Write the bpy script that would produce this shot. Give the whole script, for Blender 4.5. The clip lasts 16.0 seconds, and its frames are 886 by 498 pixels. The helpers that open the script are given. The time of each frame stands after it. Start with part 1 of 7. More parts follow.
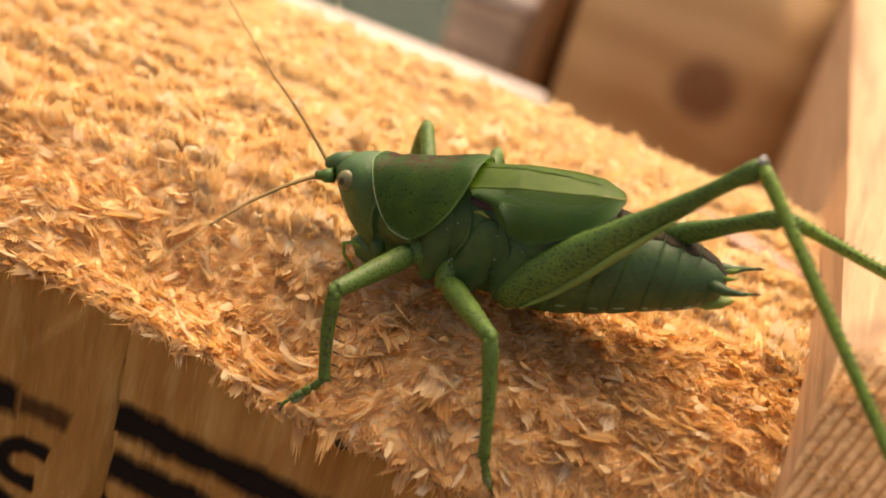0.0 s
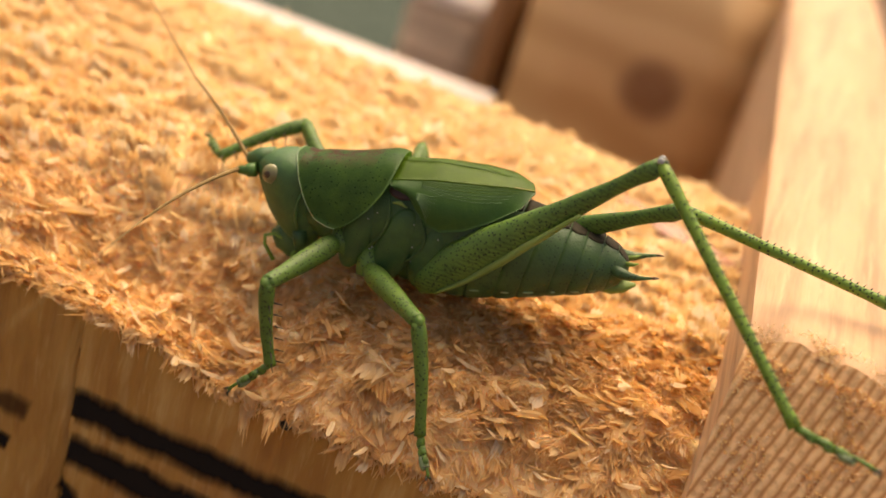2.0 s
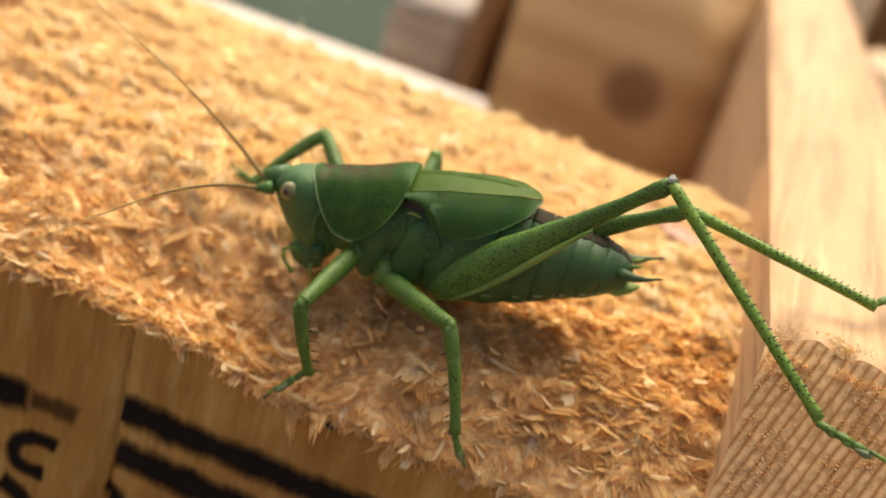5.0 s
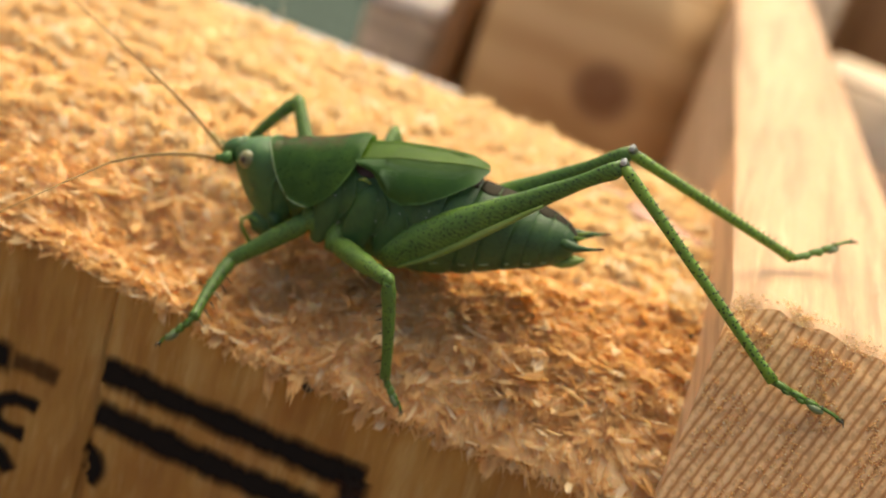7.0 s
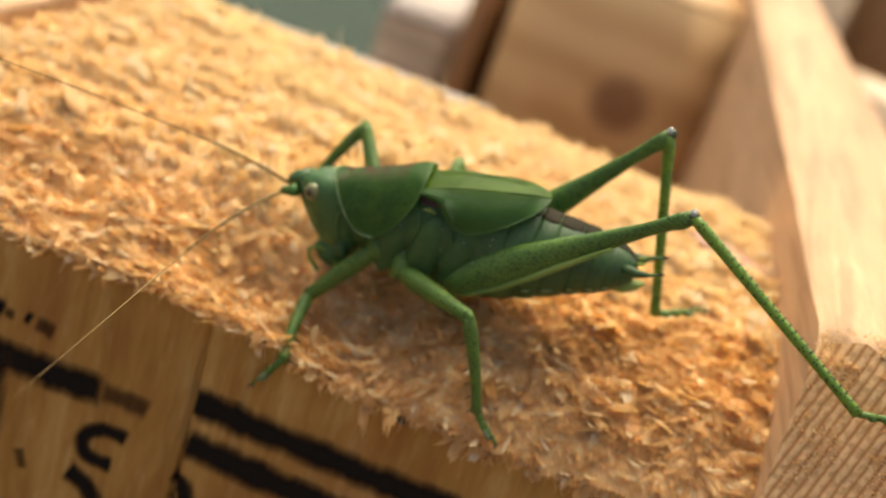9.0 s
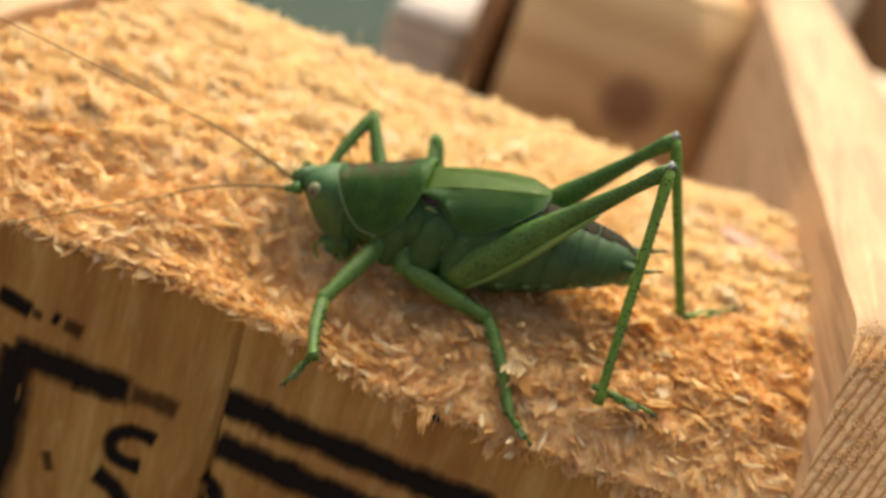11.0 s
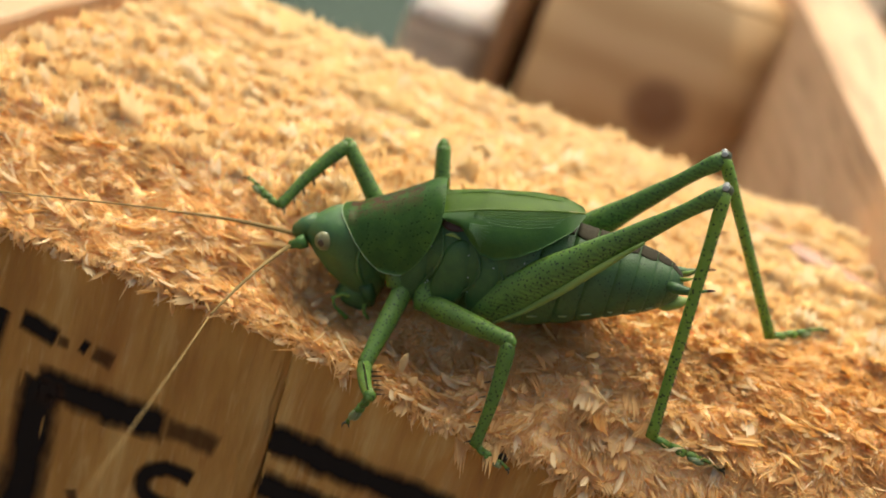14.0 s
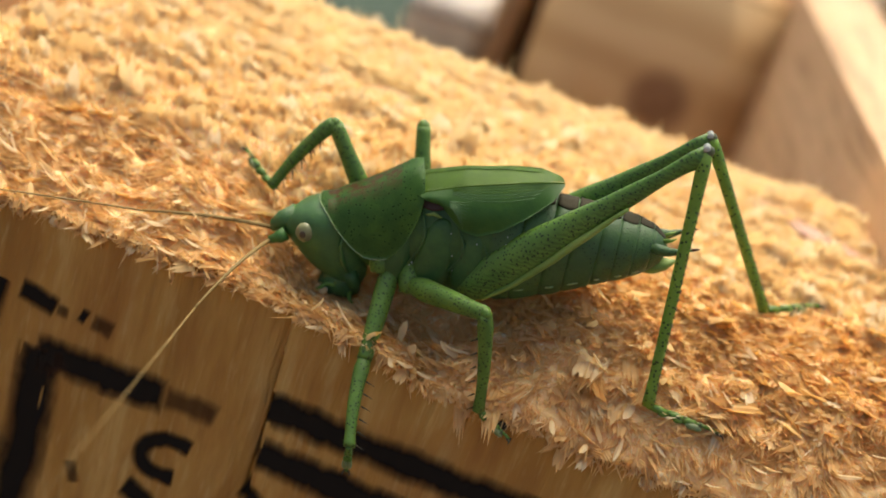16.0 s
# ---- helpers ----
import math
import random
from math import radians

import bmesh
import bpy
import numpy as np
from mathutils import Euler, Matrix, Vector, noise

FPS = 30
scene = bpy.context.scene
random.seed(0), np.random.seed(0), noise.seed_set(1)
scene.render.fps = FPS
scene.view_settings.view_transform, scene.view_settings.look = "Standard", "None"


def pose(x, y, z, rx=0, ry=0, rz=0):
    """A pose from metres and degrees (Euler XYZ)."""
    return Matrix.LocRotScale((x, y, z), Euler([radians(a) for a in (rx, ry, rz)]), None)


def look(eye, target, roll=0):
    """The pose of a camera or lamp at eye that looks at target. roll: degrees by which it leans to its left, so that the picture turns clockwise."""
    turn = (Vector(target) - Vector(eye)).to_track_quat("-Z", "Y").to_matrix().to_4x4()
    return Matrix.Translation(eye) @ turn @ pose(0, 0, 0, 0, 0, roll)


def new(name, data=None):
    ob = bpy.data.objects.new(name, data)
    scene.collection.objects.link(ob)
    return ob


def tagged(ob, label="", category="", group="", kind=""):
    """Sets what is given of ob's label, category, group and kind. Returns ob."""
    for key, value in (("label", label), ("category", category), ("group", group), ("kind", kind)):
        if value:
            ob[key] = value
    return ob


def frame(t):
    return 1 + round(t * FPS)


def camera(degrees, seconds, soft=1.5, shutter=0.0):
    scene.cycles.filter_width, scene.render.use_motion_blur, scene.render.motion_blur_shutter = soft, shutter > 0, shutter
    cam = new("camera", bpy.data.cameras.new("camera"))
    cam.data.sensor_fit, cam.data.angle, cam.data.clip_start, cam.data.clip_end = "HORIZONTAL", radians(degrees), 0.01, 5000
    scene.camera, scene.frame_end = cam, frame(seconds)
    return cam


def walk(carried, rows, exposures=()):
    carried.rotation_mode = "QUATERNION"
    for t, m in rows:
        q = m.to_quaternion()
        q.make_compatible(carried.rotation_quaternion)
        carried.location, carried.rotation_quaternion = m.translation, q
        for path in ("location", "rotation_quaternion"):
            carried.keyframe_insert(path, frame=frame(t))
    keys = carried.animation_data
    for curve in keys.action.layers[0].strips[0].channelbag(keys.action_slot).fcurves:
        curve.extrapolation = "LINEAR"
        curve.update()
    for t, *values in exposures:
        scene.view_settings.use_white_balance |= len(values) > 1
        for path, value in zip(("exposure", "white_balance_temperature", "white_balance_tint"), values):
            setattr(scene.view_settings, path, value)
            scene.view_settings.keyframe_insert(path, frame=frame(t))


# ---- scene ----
CM = 0.01
cam = camera(35.00, 16.0, soft=1.7)
cam.data.dof.use_dof = True
cam.data.dof.focus_distance = 0.0825
cam.data.dof.aperture_fstop = 30.0
walk(cam, [
    (0, pose(0.015929, -0.064929, 0.044484, 63.351, -15.399, 19.435)),
    (0.5, pose(0.015034, -0.066452, 0.044439, 63.415, -15.627, 19.042)),
    (1, pose(0.016163, -0.066460, 0.044334, 63.499, -15.699, 18.977)),
    (1.5, pose(0.018466, -0.068109, 0.045035, 63.822, -15.614, 18.447)),
    (2, pose(0.019011, -0.068822, 0.046273, 63.949, -15.322, 18.028)),
    (2.5, pose(0.022805, -0.068320, 0.047045, 64.734, -14.601, 16.965)),
    (3, pose(0.020637, -0.069340, 0.046790, 64.670, -15.030, 16.768)),
    (3.5, pose(0.020624, -0.069880, 0.045074, 64.772, -15.235, 16.718)),
    (4, pose(0.019643, -0.071036, 0.046127, 64.664, -15.134, 16.578)),
    (4.5, pose(0.016259, -0.073318, 0.047676, 64.605, -15.358, 15.827)),
    (4.7, pose(0.014631, -0.073921, 0.047636, 64.504, -15.432, 15.757)),
    (6.8, pose(0.014421, -0.075295, 0.049631, 62.772, -16.202, 15.675)),
    (7, pose(0.015373, -0.078283, 0.046324, 65.073, -16.971, 14.887)),
    (7.5, pose(0.009963, -0.078719, 0.050702, 63.655, -17.535, 13.414)),
    (8, pose(0.006053, -0.079804, 0.050629, 64.235, -17.665, 12.450)),
    (8.5, pose(0.006127, -0.079154, 0.049348, 64.052, -17.593, 12.656)),
    (9, pose(0.005929, -0.081107, 0.046915, 65.231, -17.664, 13.000)),
    (9.2, pose(0.004847, -0.081381, 0.046464, 65.387, -17.700, 12.885)),
    (11.3, pose(0.002892, -0.081176, 0.044770, 65.856, -17.181, 12.133)),
    (11.5, pose(-0.000118, -0.081240, 0.044327, 66.006, -17.547, 11.647)),
    (12, pose(-0.001792, -0.081533, 0.041741, 66.400, -17.552, 11.519)),
    (12.5, pose(-0.000657, -0.080512, 0.042542, 66.106, -17.333, 12.043)),
    (13, pose(-0.001093, -0.078475, 0.043726, 65.904, -17.339, 12.106)),
    (13.5, pose(-0.004068, -0.075187, 0.041366, 66.071, -17.909, 11.572)),
    (14, pose(-0.002421, -0.074515, 0.041786, 65.828, -17.757, 11.770)),
    (14.5, pose(-0.002268, -0.075702, 0.040757, 66.205, -17.755, 11.661)),
    (15, pose(-0.004091, -0.075427, 0.039609, 66.272, -17.939, 11.311)),
    (15.5, pose(-0.000816, -0.074299, 0.040677, 65.483, -17.327, 12.455)),
    (16, pose(-0.001356, -0.075378, 0.039630, 66.209, -17.741, 11.847)),
], exposures=[(0.0, 0.08, 7800, 20), (2.0, 0.08, 7650, 17), (3.2, 0.10, 6800, 9), (9.0, 0.11, 6670, 5), (12.0, 0.12, 6420, 3), (16.0, 0.14, 6300, 2)])

# ---- light: a hazy sun from behind, and the sky ----
world = bpy.data.worlds.new("sky")
scene.world = world
world.use_nodes = True
wn, wl = world.node_tree.nodes, world.node_tree.links
sky = wn.new("ShaderNodeTexSky")
sky.sky_type, sky.sun_disc = "NISHITA", False
sky.air_density, sky.dust_density, sky.ozone_density = 0.6, 5.0, 0.2
SUN = Vector((-0.04, 0.42, 0.90)).normalized()
sky.sun_elevation = math.asin(SUN.z)
sky.sun_rotation = math.atan2(SUN.x, SUN.y)
wn["Background"].inputs["Strength"].default_value = 0.19
wl.new(sky.outputs[0], wn["Background"].inputs["Color"])
sun_data = bpy.data.lights.new("sun", "SUN")
sun_data.energy, sun_data.angle, sun_data.color = 4.1, radians(68), (1.0, 0.86, 0.66)
sun = new("sun", sun_data)
sun.matrix_world = look(SUN * 2.0, (0, 0, 0))


# ---- materials ----
def rgb(c):
    return (*c, 1.0)


class Mat:
    """A small builder for node materials."""

    def __init__(self, name, rough=0.6, spec=0.5, sss=0.0, sss_radius=(1, 0.5, 0.2), sss_scale=0.001):
        self.m = bpy.data.materials.new(name)
        self.m.use_nodes = True
        self.n, self.l = self.m.node_tree.nodes, self.m.node_tree.links
        self.b = self.n["Principled BSDF"]
        self.b.inputs["Roughness"].default_value = rough
        self.b.inputs["Specular IOR Level"].default_value = spec
        if sss:
            self.b.inputs["Subsurface Weight"].default_value = sss
            self.b.inputs["Subsurface Radius"].default_value = sss_radius
            self.b.inputs["Subsurface Scale"].default_value = sss_scale
        self.coord = self.n.new("ShaderNodeTexCoord").outputs["Object"]

    def mapped(self, scale=(1, 1, 1), rot=(0, 0, 0), source=None):
        k = self.n.new("ShaderNodeMapping")
        k.inputs["Scale"].default_value, k.inputs["Rotation"].default_value = scale, rot
        self.l.new(source or self.coord, k.inputs[0])
        return k.outputs[0]

    def noise(self, scale, detail=4, rough=0.6, vec=None, dist=0.0):
        k = self.n.new("ShaderNodeTexNoise")
        k.inputs["Scale"].default_value, k.inputs["Detail"].default_value = scale, detail
        k.inputs["Roughness"].default_value, k.inputs["Distortion"].default_value = rough, dist
        self.l.new(vec or self.coord, k.inputs["Vector"])
        return k.outputs["Fac"]

    def cells(self, scale, vec=None, feature="F1"):
        k = self.n.new("ShaderNodeTexVoronoi")
        k.feature = feature
        k.inputs["Scale"].default_value = scale
        self.l.new(vec or self.coord, k.inputs["Vector"])
        return k.outputs["Distance"]

    def wave(self, scale, vec=None, dist=2.0, detail=2, dscale=1.0, kind="BANDS", way="X"):
        k = self.n.new("ShaderNodeTexWave")
        k.wave_type, k.bands_direction = kind, way
        for key, v in (("Scale", scale), ("Distortion", dist), ("Detail", detail), ("Detail Scale", dscale)):
            k.inputs[key].default_value = v
        self.l.new(vec or self.coord, k.inputs["Vector"])
        return k.outputs["Fac"]

    def ramp(self, fac, stops):
        k = self.n.new("ShaderNodeValToRGB")
        e = k.color_ramp.elements
        while len(e) < len(stops):
            e.new(0.5)
        for el, (p, c) in zip(e, stops):
            el.position, el.color = p, rgb(c)
        self.l.new(fac, k.inputs[0])
        return k.outputs[0]

    def mix(self, fac, a, b, how="MIX"):
        k = self.n.new("ShaderNodeMix")
        k.data_type, k.blend_type = "RGBA", how
        for sock, v in ((k.inputs[0], fac), (k.inputs[6], a), (k.inputs[7], b)):
            if isinstance(v, (int, float)):
                sock.default_value = v
            elif isinstance(v, tuple):
                sock.default_value = rgb(v)
            else:
                self.l.new(v, sock)
        return k.outputs[2]

    def math(self, how, a, b=0.0):
        k = self.n.new("ShaderNodeMath")
        k.operation = how
        for sock, v in zip(k.inputs, (a, b)):
            if isinstance(v, (int, float)):
                sock.default_value = v
            else:
                self.l.new(v, sock)
        return k.outputs[0]

    def island(self):
        return self.n.new("ShaderNodeNewGeometry").outputs["Random Per Island"]

    def chance(self):
        return self.n.new("ShaderNodeObjectInfo").outputs["Random"]

    def axis(self, way):
        k = self.n.new("ShaderNodeSeparateXYZ")
        self.l.new(self.coord, k.inputs[0])
        return k.outputs[way]

    def done(self, color, bump=None, strength=0.3, depth=0.0003, rough=None):
        if isinstance(color, tuple):
            self.b.inputs["Base Color"].default_value = rgb(color)
        else:
            self.l.new(color, self.b.inputs["Base Color"])
        if bump is not None:
            k = self.n.new("ShaderNodeBump")
            k.inputs["Strength"].default_value, k.inputs["Distance"].default_value = strength, depth
            self.l.new(bump, k.inputs["Height"])
            self.l.new(k.outputs[0], self.b.inputs["Normal"])
        if rough is not None:
            self.l.new(rough, self.b.inputs["Roughness"])
        return self.m


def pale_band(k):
    """A pale band that runs slantwise over the end grain."""
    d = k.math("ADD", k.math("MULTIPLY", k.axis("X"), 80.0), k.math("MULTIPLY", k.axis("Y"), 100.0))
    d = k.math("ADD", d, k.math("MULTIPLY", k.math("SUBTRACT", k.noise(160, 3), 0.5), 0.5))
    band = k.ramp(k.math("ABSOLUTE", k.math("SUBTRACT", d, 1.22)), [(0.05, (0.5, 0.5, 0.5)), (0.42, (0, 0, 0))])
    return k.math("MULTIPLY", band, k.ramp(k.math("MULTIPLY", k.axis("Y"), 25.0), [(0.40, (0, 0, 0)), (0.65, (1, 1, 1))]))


def make_torn_wood():
    k = Mat("torn_end_grain", rough=0.75, spec=0.25, sss=0.25, sss_radius=(1.0, 0.5, 0.2), sss_scale=0.0014)
    big = k.noise(140, 3)
    fine = k.noise(1500, 4, 0.7)
    streak = k.noise(420, 4, 0.6, k.mapped((0.35, 1.0, 1.0)))
    col = k.ramp(streak, [(0.30, (0.76, 0.43, 0.16)), (0.52, (0.85, 0.55, 0.25)), (0.72, (0.91, 0.70, 0.40))])
    col = k.mix(k.ramp(big, [(0.35, (0, 0, 0)), (0.7, (0.5, 0.5, 0.5))]), col, (0.87, 0.56, 0.24))
    # whitening towards the back: brightness painted into the colour along Y
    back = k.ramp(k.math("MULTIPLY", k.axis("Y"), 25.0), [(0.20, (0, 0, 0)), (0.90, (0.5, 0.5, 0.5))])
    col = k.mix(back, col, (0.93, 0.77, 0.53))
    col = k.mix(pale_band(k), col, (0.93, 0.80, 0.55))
    return k.done(k.mix(0.35, col, k.ramp(fine, [(0.3, (0.78, 0.44, 0.17)), (0.75, (0.91, 0.68, 0.37))])), fine, 0.6, 0.0004)


def make_flake_wood(name, stops):
    k = Mat(name, rough=0.7, spec=0.1)
    col = k.ramp(k.island(), stops)
    grain = k.noise(1500, 4, 0.65)
    col = k.mix(0.35, col, k.ramp(grain, [(0.3, (0.91, 0.68, 0.33)), (0.7, (0.955, 0.86, 0.58))]))
    # the flakes' brighter look at the far end is mixed into their colour
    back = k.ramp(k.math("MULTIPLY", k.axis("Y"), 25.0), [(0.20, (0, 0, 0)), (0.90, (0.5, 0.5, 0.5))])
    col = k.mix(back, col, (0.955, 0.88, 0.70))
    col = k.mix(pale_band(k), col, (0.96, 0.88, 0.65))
    k.done(col, grain, 0.5, 0.0003)
    thin = k.n.new("ShaderNodeBsdfTranslucent")
    k.l.new(col, thin.inputs["Color"])
    both = k.n.new("ShaderNodeMixShader")
    both.inputs[0].default_value = 0.65
    k.l.new(k.b.outputs[0], both.inputs[1])
    k.l.new(thin.outputs[0], both.inputs[2])
    k.l.new(both.outputs[0], k.n["Material Output"].inputs["Surface"])
    return k.m


def make_side_grain(name, light, dark, scale=1.0, along="Z", rough=0.62):
    """Planed or sawn wood with its fibres along one axis."""
    k = Mat(name, rough=rough, spec=0.3, sss=0.12, sss_scale=0.001)
    squeeze = {"Z": (1, 1, 0.06), "Y": (1, 0.06, 1), "X": (0.06, 1, 1)}[along]
    grain = k.noise(900 * scale, 4, 0.6, k.mapped(squeeze))
    wide = k.noise(130 * scale, 3, 0.5, k.mapped(squeeze))
    stain = k.noise(60 * scale, 3)
    col = k.ramp(wide, [(0.3, dark), (0.68, light)])
    col = k.mix(k.ramp(grain, [(0.32, (0.7, 0.7, 0.7)), (0.55, (0, 0, 0))]), col, tuple(c * 0.55 for c in dark))
    pale = k.noise(2200 * scale, 3, 0.6, k.mapped(squeeze))
    col = k.mix(k.ramp(pale, [(0.56, (0, 0, 0)), (0.70, (0.35, 0.35, 0.35))]), col, tuple(min(0.9, c * 1.3) for c in light))
    col = k.mix(k.ramp(stain, [(0.45, (0, 0, 0)), (0.75, (0.5, 0.5, 0.5))]), col, tuple(c * 0.8 for c in dark))
    return k.done(col, grain, 0.5, 0.0004)


def make_ring_grain():
    """Sawn end with narrow growth rings."""
    k = Mat("ring_grain", rough=0.6, spec=0.3, sss=0.12, sss_scale=0.001)
    rings = k.wave(520, k.mapped((1, 1, 1), (0, radians(-16), 0)), 1.0, 3, 3.0)
    fine = k.noise(1800, 4)
    col = k.ramp(rings, [(0.02, (0.50, 0.225, 0.075)), (0.30, (0.80, 0.46, 0.19)), (0.95, (0.87, 0.56, 0.27))])
    col = k.mix(k.ramp(fine, [(0.40, (0.5, 0.5, 0.5)), (0.55, (0, 0, 0))]), col, (0.42, 0.20, 0.07))
    return k.done(col, k.mix(0.6, rings, fine), 0.22, 0.0003)


def make_knot_face():
    k = Mat("knotty_board", rough=0.6, spec=0.3)
    vec = k.mapped((1, 1, 1))
    rings = k.wave(38, vec, 6.0, 2, 0.8, way="Z")
    near = k.n.new("ShaderNodeVectorMath")
    near.operation = "DISTANCE"
    k.l.new(k.coord, near.inputs[0])
    near.inputs[1].default_value = KNOT
    d = k.math("MULTIPLY", near.outputs["Value"], 100.0)
    knot = k.ramp(d, [(0.30, (1, 1, 1)), (0.52, (0, 0, 0))])
    col = k.ramp(rings, [(0.1, (0.52, 0.315, 0.135)), (0.8, (0.62, 0.40, 0.19))])
    col = k.mix(knot, col, k.ramp(k.noise(700, 3), [(0.3, (0.22, 0.11, 0.048)), (0.7, (0.31, 0.165, 0.075))]))
    return k.done(col, rings, 0.15, 0.0003)


def make_green(name, base, dark, light, spots=0.0, spot_scale=2600, spot_size=0.3, rough=0.5, sss=0.2, mark=None, bars=False, relief=0.3, thin=0.0):
    """Insect skin: mottled green, small dark dots, a leathery grain and a weak gloss; thin lets light through."""
    k = Mat(name, rough=rough, spec=0.4, sss=sss, sss_radius=(0.6, 1.0, 0.15), sss_scale=0.0007)
    mottle = k.mix(0.45, k.noise(700, 6, 0.75), k.noise(190, 4))
    col = k.ramp(mottle, [(0.36, dark), (0.52, base), (0.68, light)])
    cell = k.cells(7000)
    if spots:
        dots = k.cells(spot_scale)
        keep = k.noise(1300, 2)
        mask = k.math("MULTIPLY", k.ramp(dots, [(spot_size * 0.8, (0.95, 0.95, 0.95)), (spot_size * 1.2, (0, 0, 0))]), k.math("GREATER_THAN", keep, 1.0 - spots))
        col = k.mix(mask, col, (0.010, 0.018, 0.006))
    if bars:
        slant = k.wave(1300, k.mapped((0.75, 1.0, 1.0), (0, radians(35), 0)), 5.0, 3, 2.0, way="X")
        belt = k.ramp(k.math("MULTIPLY", k.math("ABSOLUTE", k.math("ADD", k.axis("Z"), 0.0001)), 1000.0), [(0.30, (1, 1, 1)), (0.65, (0, 0, 0))])
        col = k.mix(k.mix(1.0, belt, k.ramp(slant, [(0.50, (0, 0, 0)), (0.8, (0.4, 0.4, 0.4))]), "MULTIPLY"), col, tuple(v * 0.35 for v in dark))
    if mark:
        half, x0, x1 = mark
        across = k.ramp(k.math("DIVIDE", k.math("ABSOLUTE", k.axis("Y")), half), [(0.25, (1, 1, 1)), (1.0, (0, 0, 0))])
        along = k.math("MULTIPLY", k.math("GREATER_THAN", k.axis("X"), x0), k.math("LESS_THAN", k.axis("X"), x1))
        blot = k.ramp(k.noise(900, 4, 0.7), [(0.43, (0, 0, 0)), (0.57, (0.8, 0.8, 0.8))])
        col = k.mix(k.math("MULTIPLY", along, k.mix(1.0, across, blot, "MULTIPLY")), col, (0.22, 0.060, 0.045))
    k.done(col, k.mix(0.5, cell, k.noise(2600, 3, 0.7)), relief, 0.00008)
    if thin:
        glow = k.n.new("ShaderNodeBsdfTranslucent")
        k.l.new(k.mix(1.0, col, (1.0, 1.0, 0.55), "MULTIPLY"), glow.inputs["Color"])
        both = k.n.new("ShaderNodeMixShader")
        both.inputs[0].default_value = thin
        k.l.new(k.b.outputs[0], both.inputs[1])
        k.l.new(glow.outputs[0], both.inputs[2])
        k.l.new(both.outputs[0], k.n["Material Output"].inputs["Surface"])
    return k.m


def make_plain(name, c, rough=0.5, spec=0.4, sss=0.0, bump=0.0, scale=1500):
    k = Mat(name, rough=rough, spec=spec, sss=sss, sss_scale=0.0005)
    f = k.noise(scale, 3)
    col = k.ramp(f, [(0.25, tuple(v * 0.75 for v in c)), (0.75, tuple(min(1, v * 1.2) for v in c))])
    return k.done(col, f if bump else None, bump, 0.0002)


def make_char(name, strength, core, margin):
    """Burnt ink with a soft, fibrous margin; the map runs across the stroke."""
    k = Mat(name, rough=0.8, spec=0.15)
    uv = k.n.new("ShaderNodeSeparateXYZ")
    k.l.new(k.n.new("ShaderNodeTexCoord").outputs["UV"], uv.inputs[0])
    across = k.math("ABSOLUTE", uv.outputs["Y"])
    far = k.math("MAXIMUM", across, k.math("SUBTRACT", 1.0, uv.outputs["X"]))
    fibre = k.noise(800, 4, 0.65, k.mapped((1, 1, 0.16)))
    blot = k.noise(260, 3)
    edge = k.math("ADD", far, k.math("MULTIPLY", k.math("ADD", k.math("SUBTRACT", fibre, 0.5), k.math("SUBTRACT", blot, 0.5)), 0.7))
    k.done(k.ramp(edge, [(0.45, core), (0.90, margin)]), fibre, 0.3, 0.0002)
    clear = k.n.new("ShaderNodeBsdfTransparent")
    both = k.n.new("ShaderNodeMixShader")
    k.l.new(k.math("MULTIPLY", k.ramp(edge, [(0.36, (1, 1, 1)), (1.0, (0, 0, 0))]), strength), both.inputs[0])
    k.l.new(clear.outputs[0], both.inputs[1])
    k.l.new(k.b.outputs[0], both.inputs[2])
    k.l.new(both.outputs[0], k.n["Material Output"].inputs["Surface"])
    return k.m


def make_ground():
    """Patches of grass on unseen tan ground, warm-toned to bounce light onto the wood."""
    k = Mat("grassy_soil", rough=0.9, spec=0.2)
    patch = k.noise(9, 4, 0.6)
    fine = k.noise(260, 4, 0.7)
    bounce_tan = k.ramp(fine, [(0.3, (0.15, 0.10, 0.055)), (0.7, (0.27, 0.185, 0.11))])
    grass = k.ramp(fine, [(0.3, (0.028, 0.045, 0.032)), (0.7, (0.075, 0.10, 0.072))])
    cover = k.math("ADD", patch, k.math("MULTIPLY", k.ramp(k.math("MULTIPLY", k.axis("Y"), 4.0), [(0.55, (0, 0, 0)), (0.75, (1, 1, 1))]), 0.3))
    return k.done(k.mix(k.ramp(cover, [(0.54, (0, 0, 0)), (0.62, (1, 1, 1))]), bounce_tan, grass), fine, 0.6, 0.004)


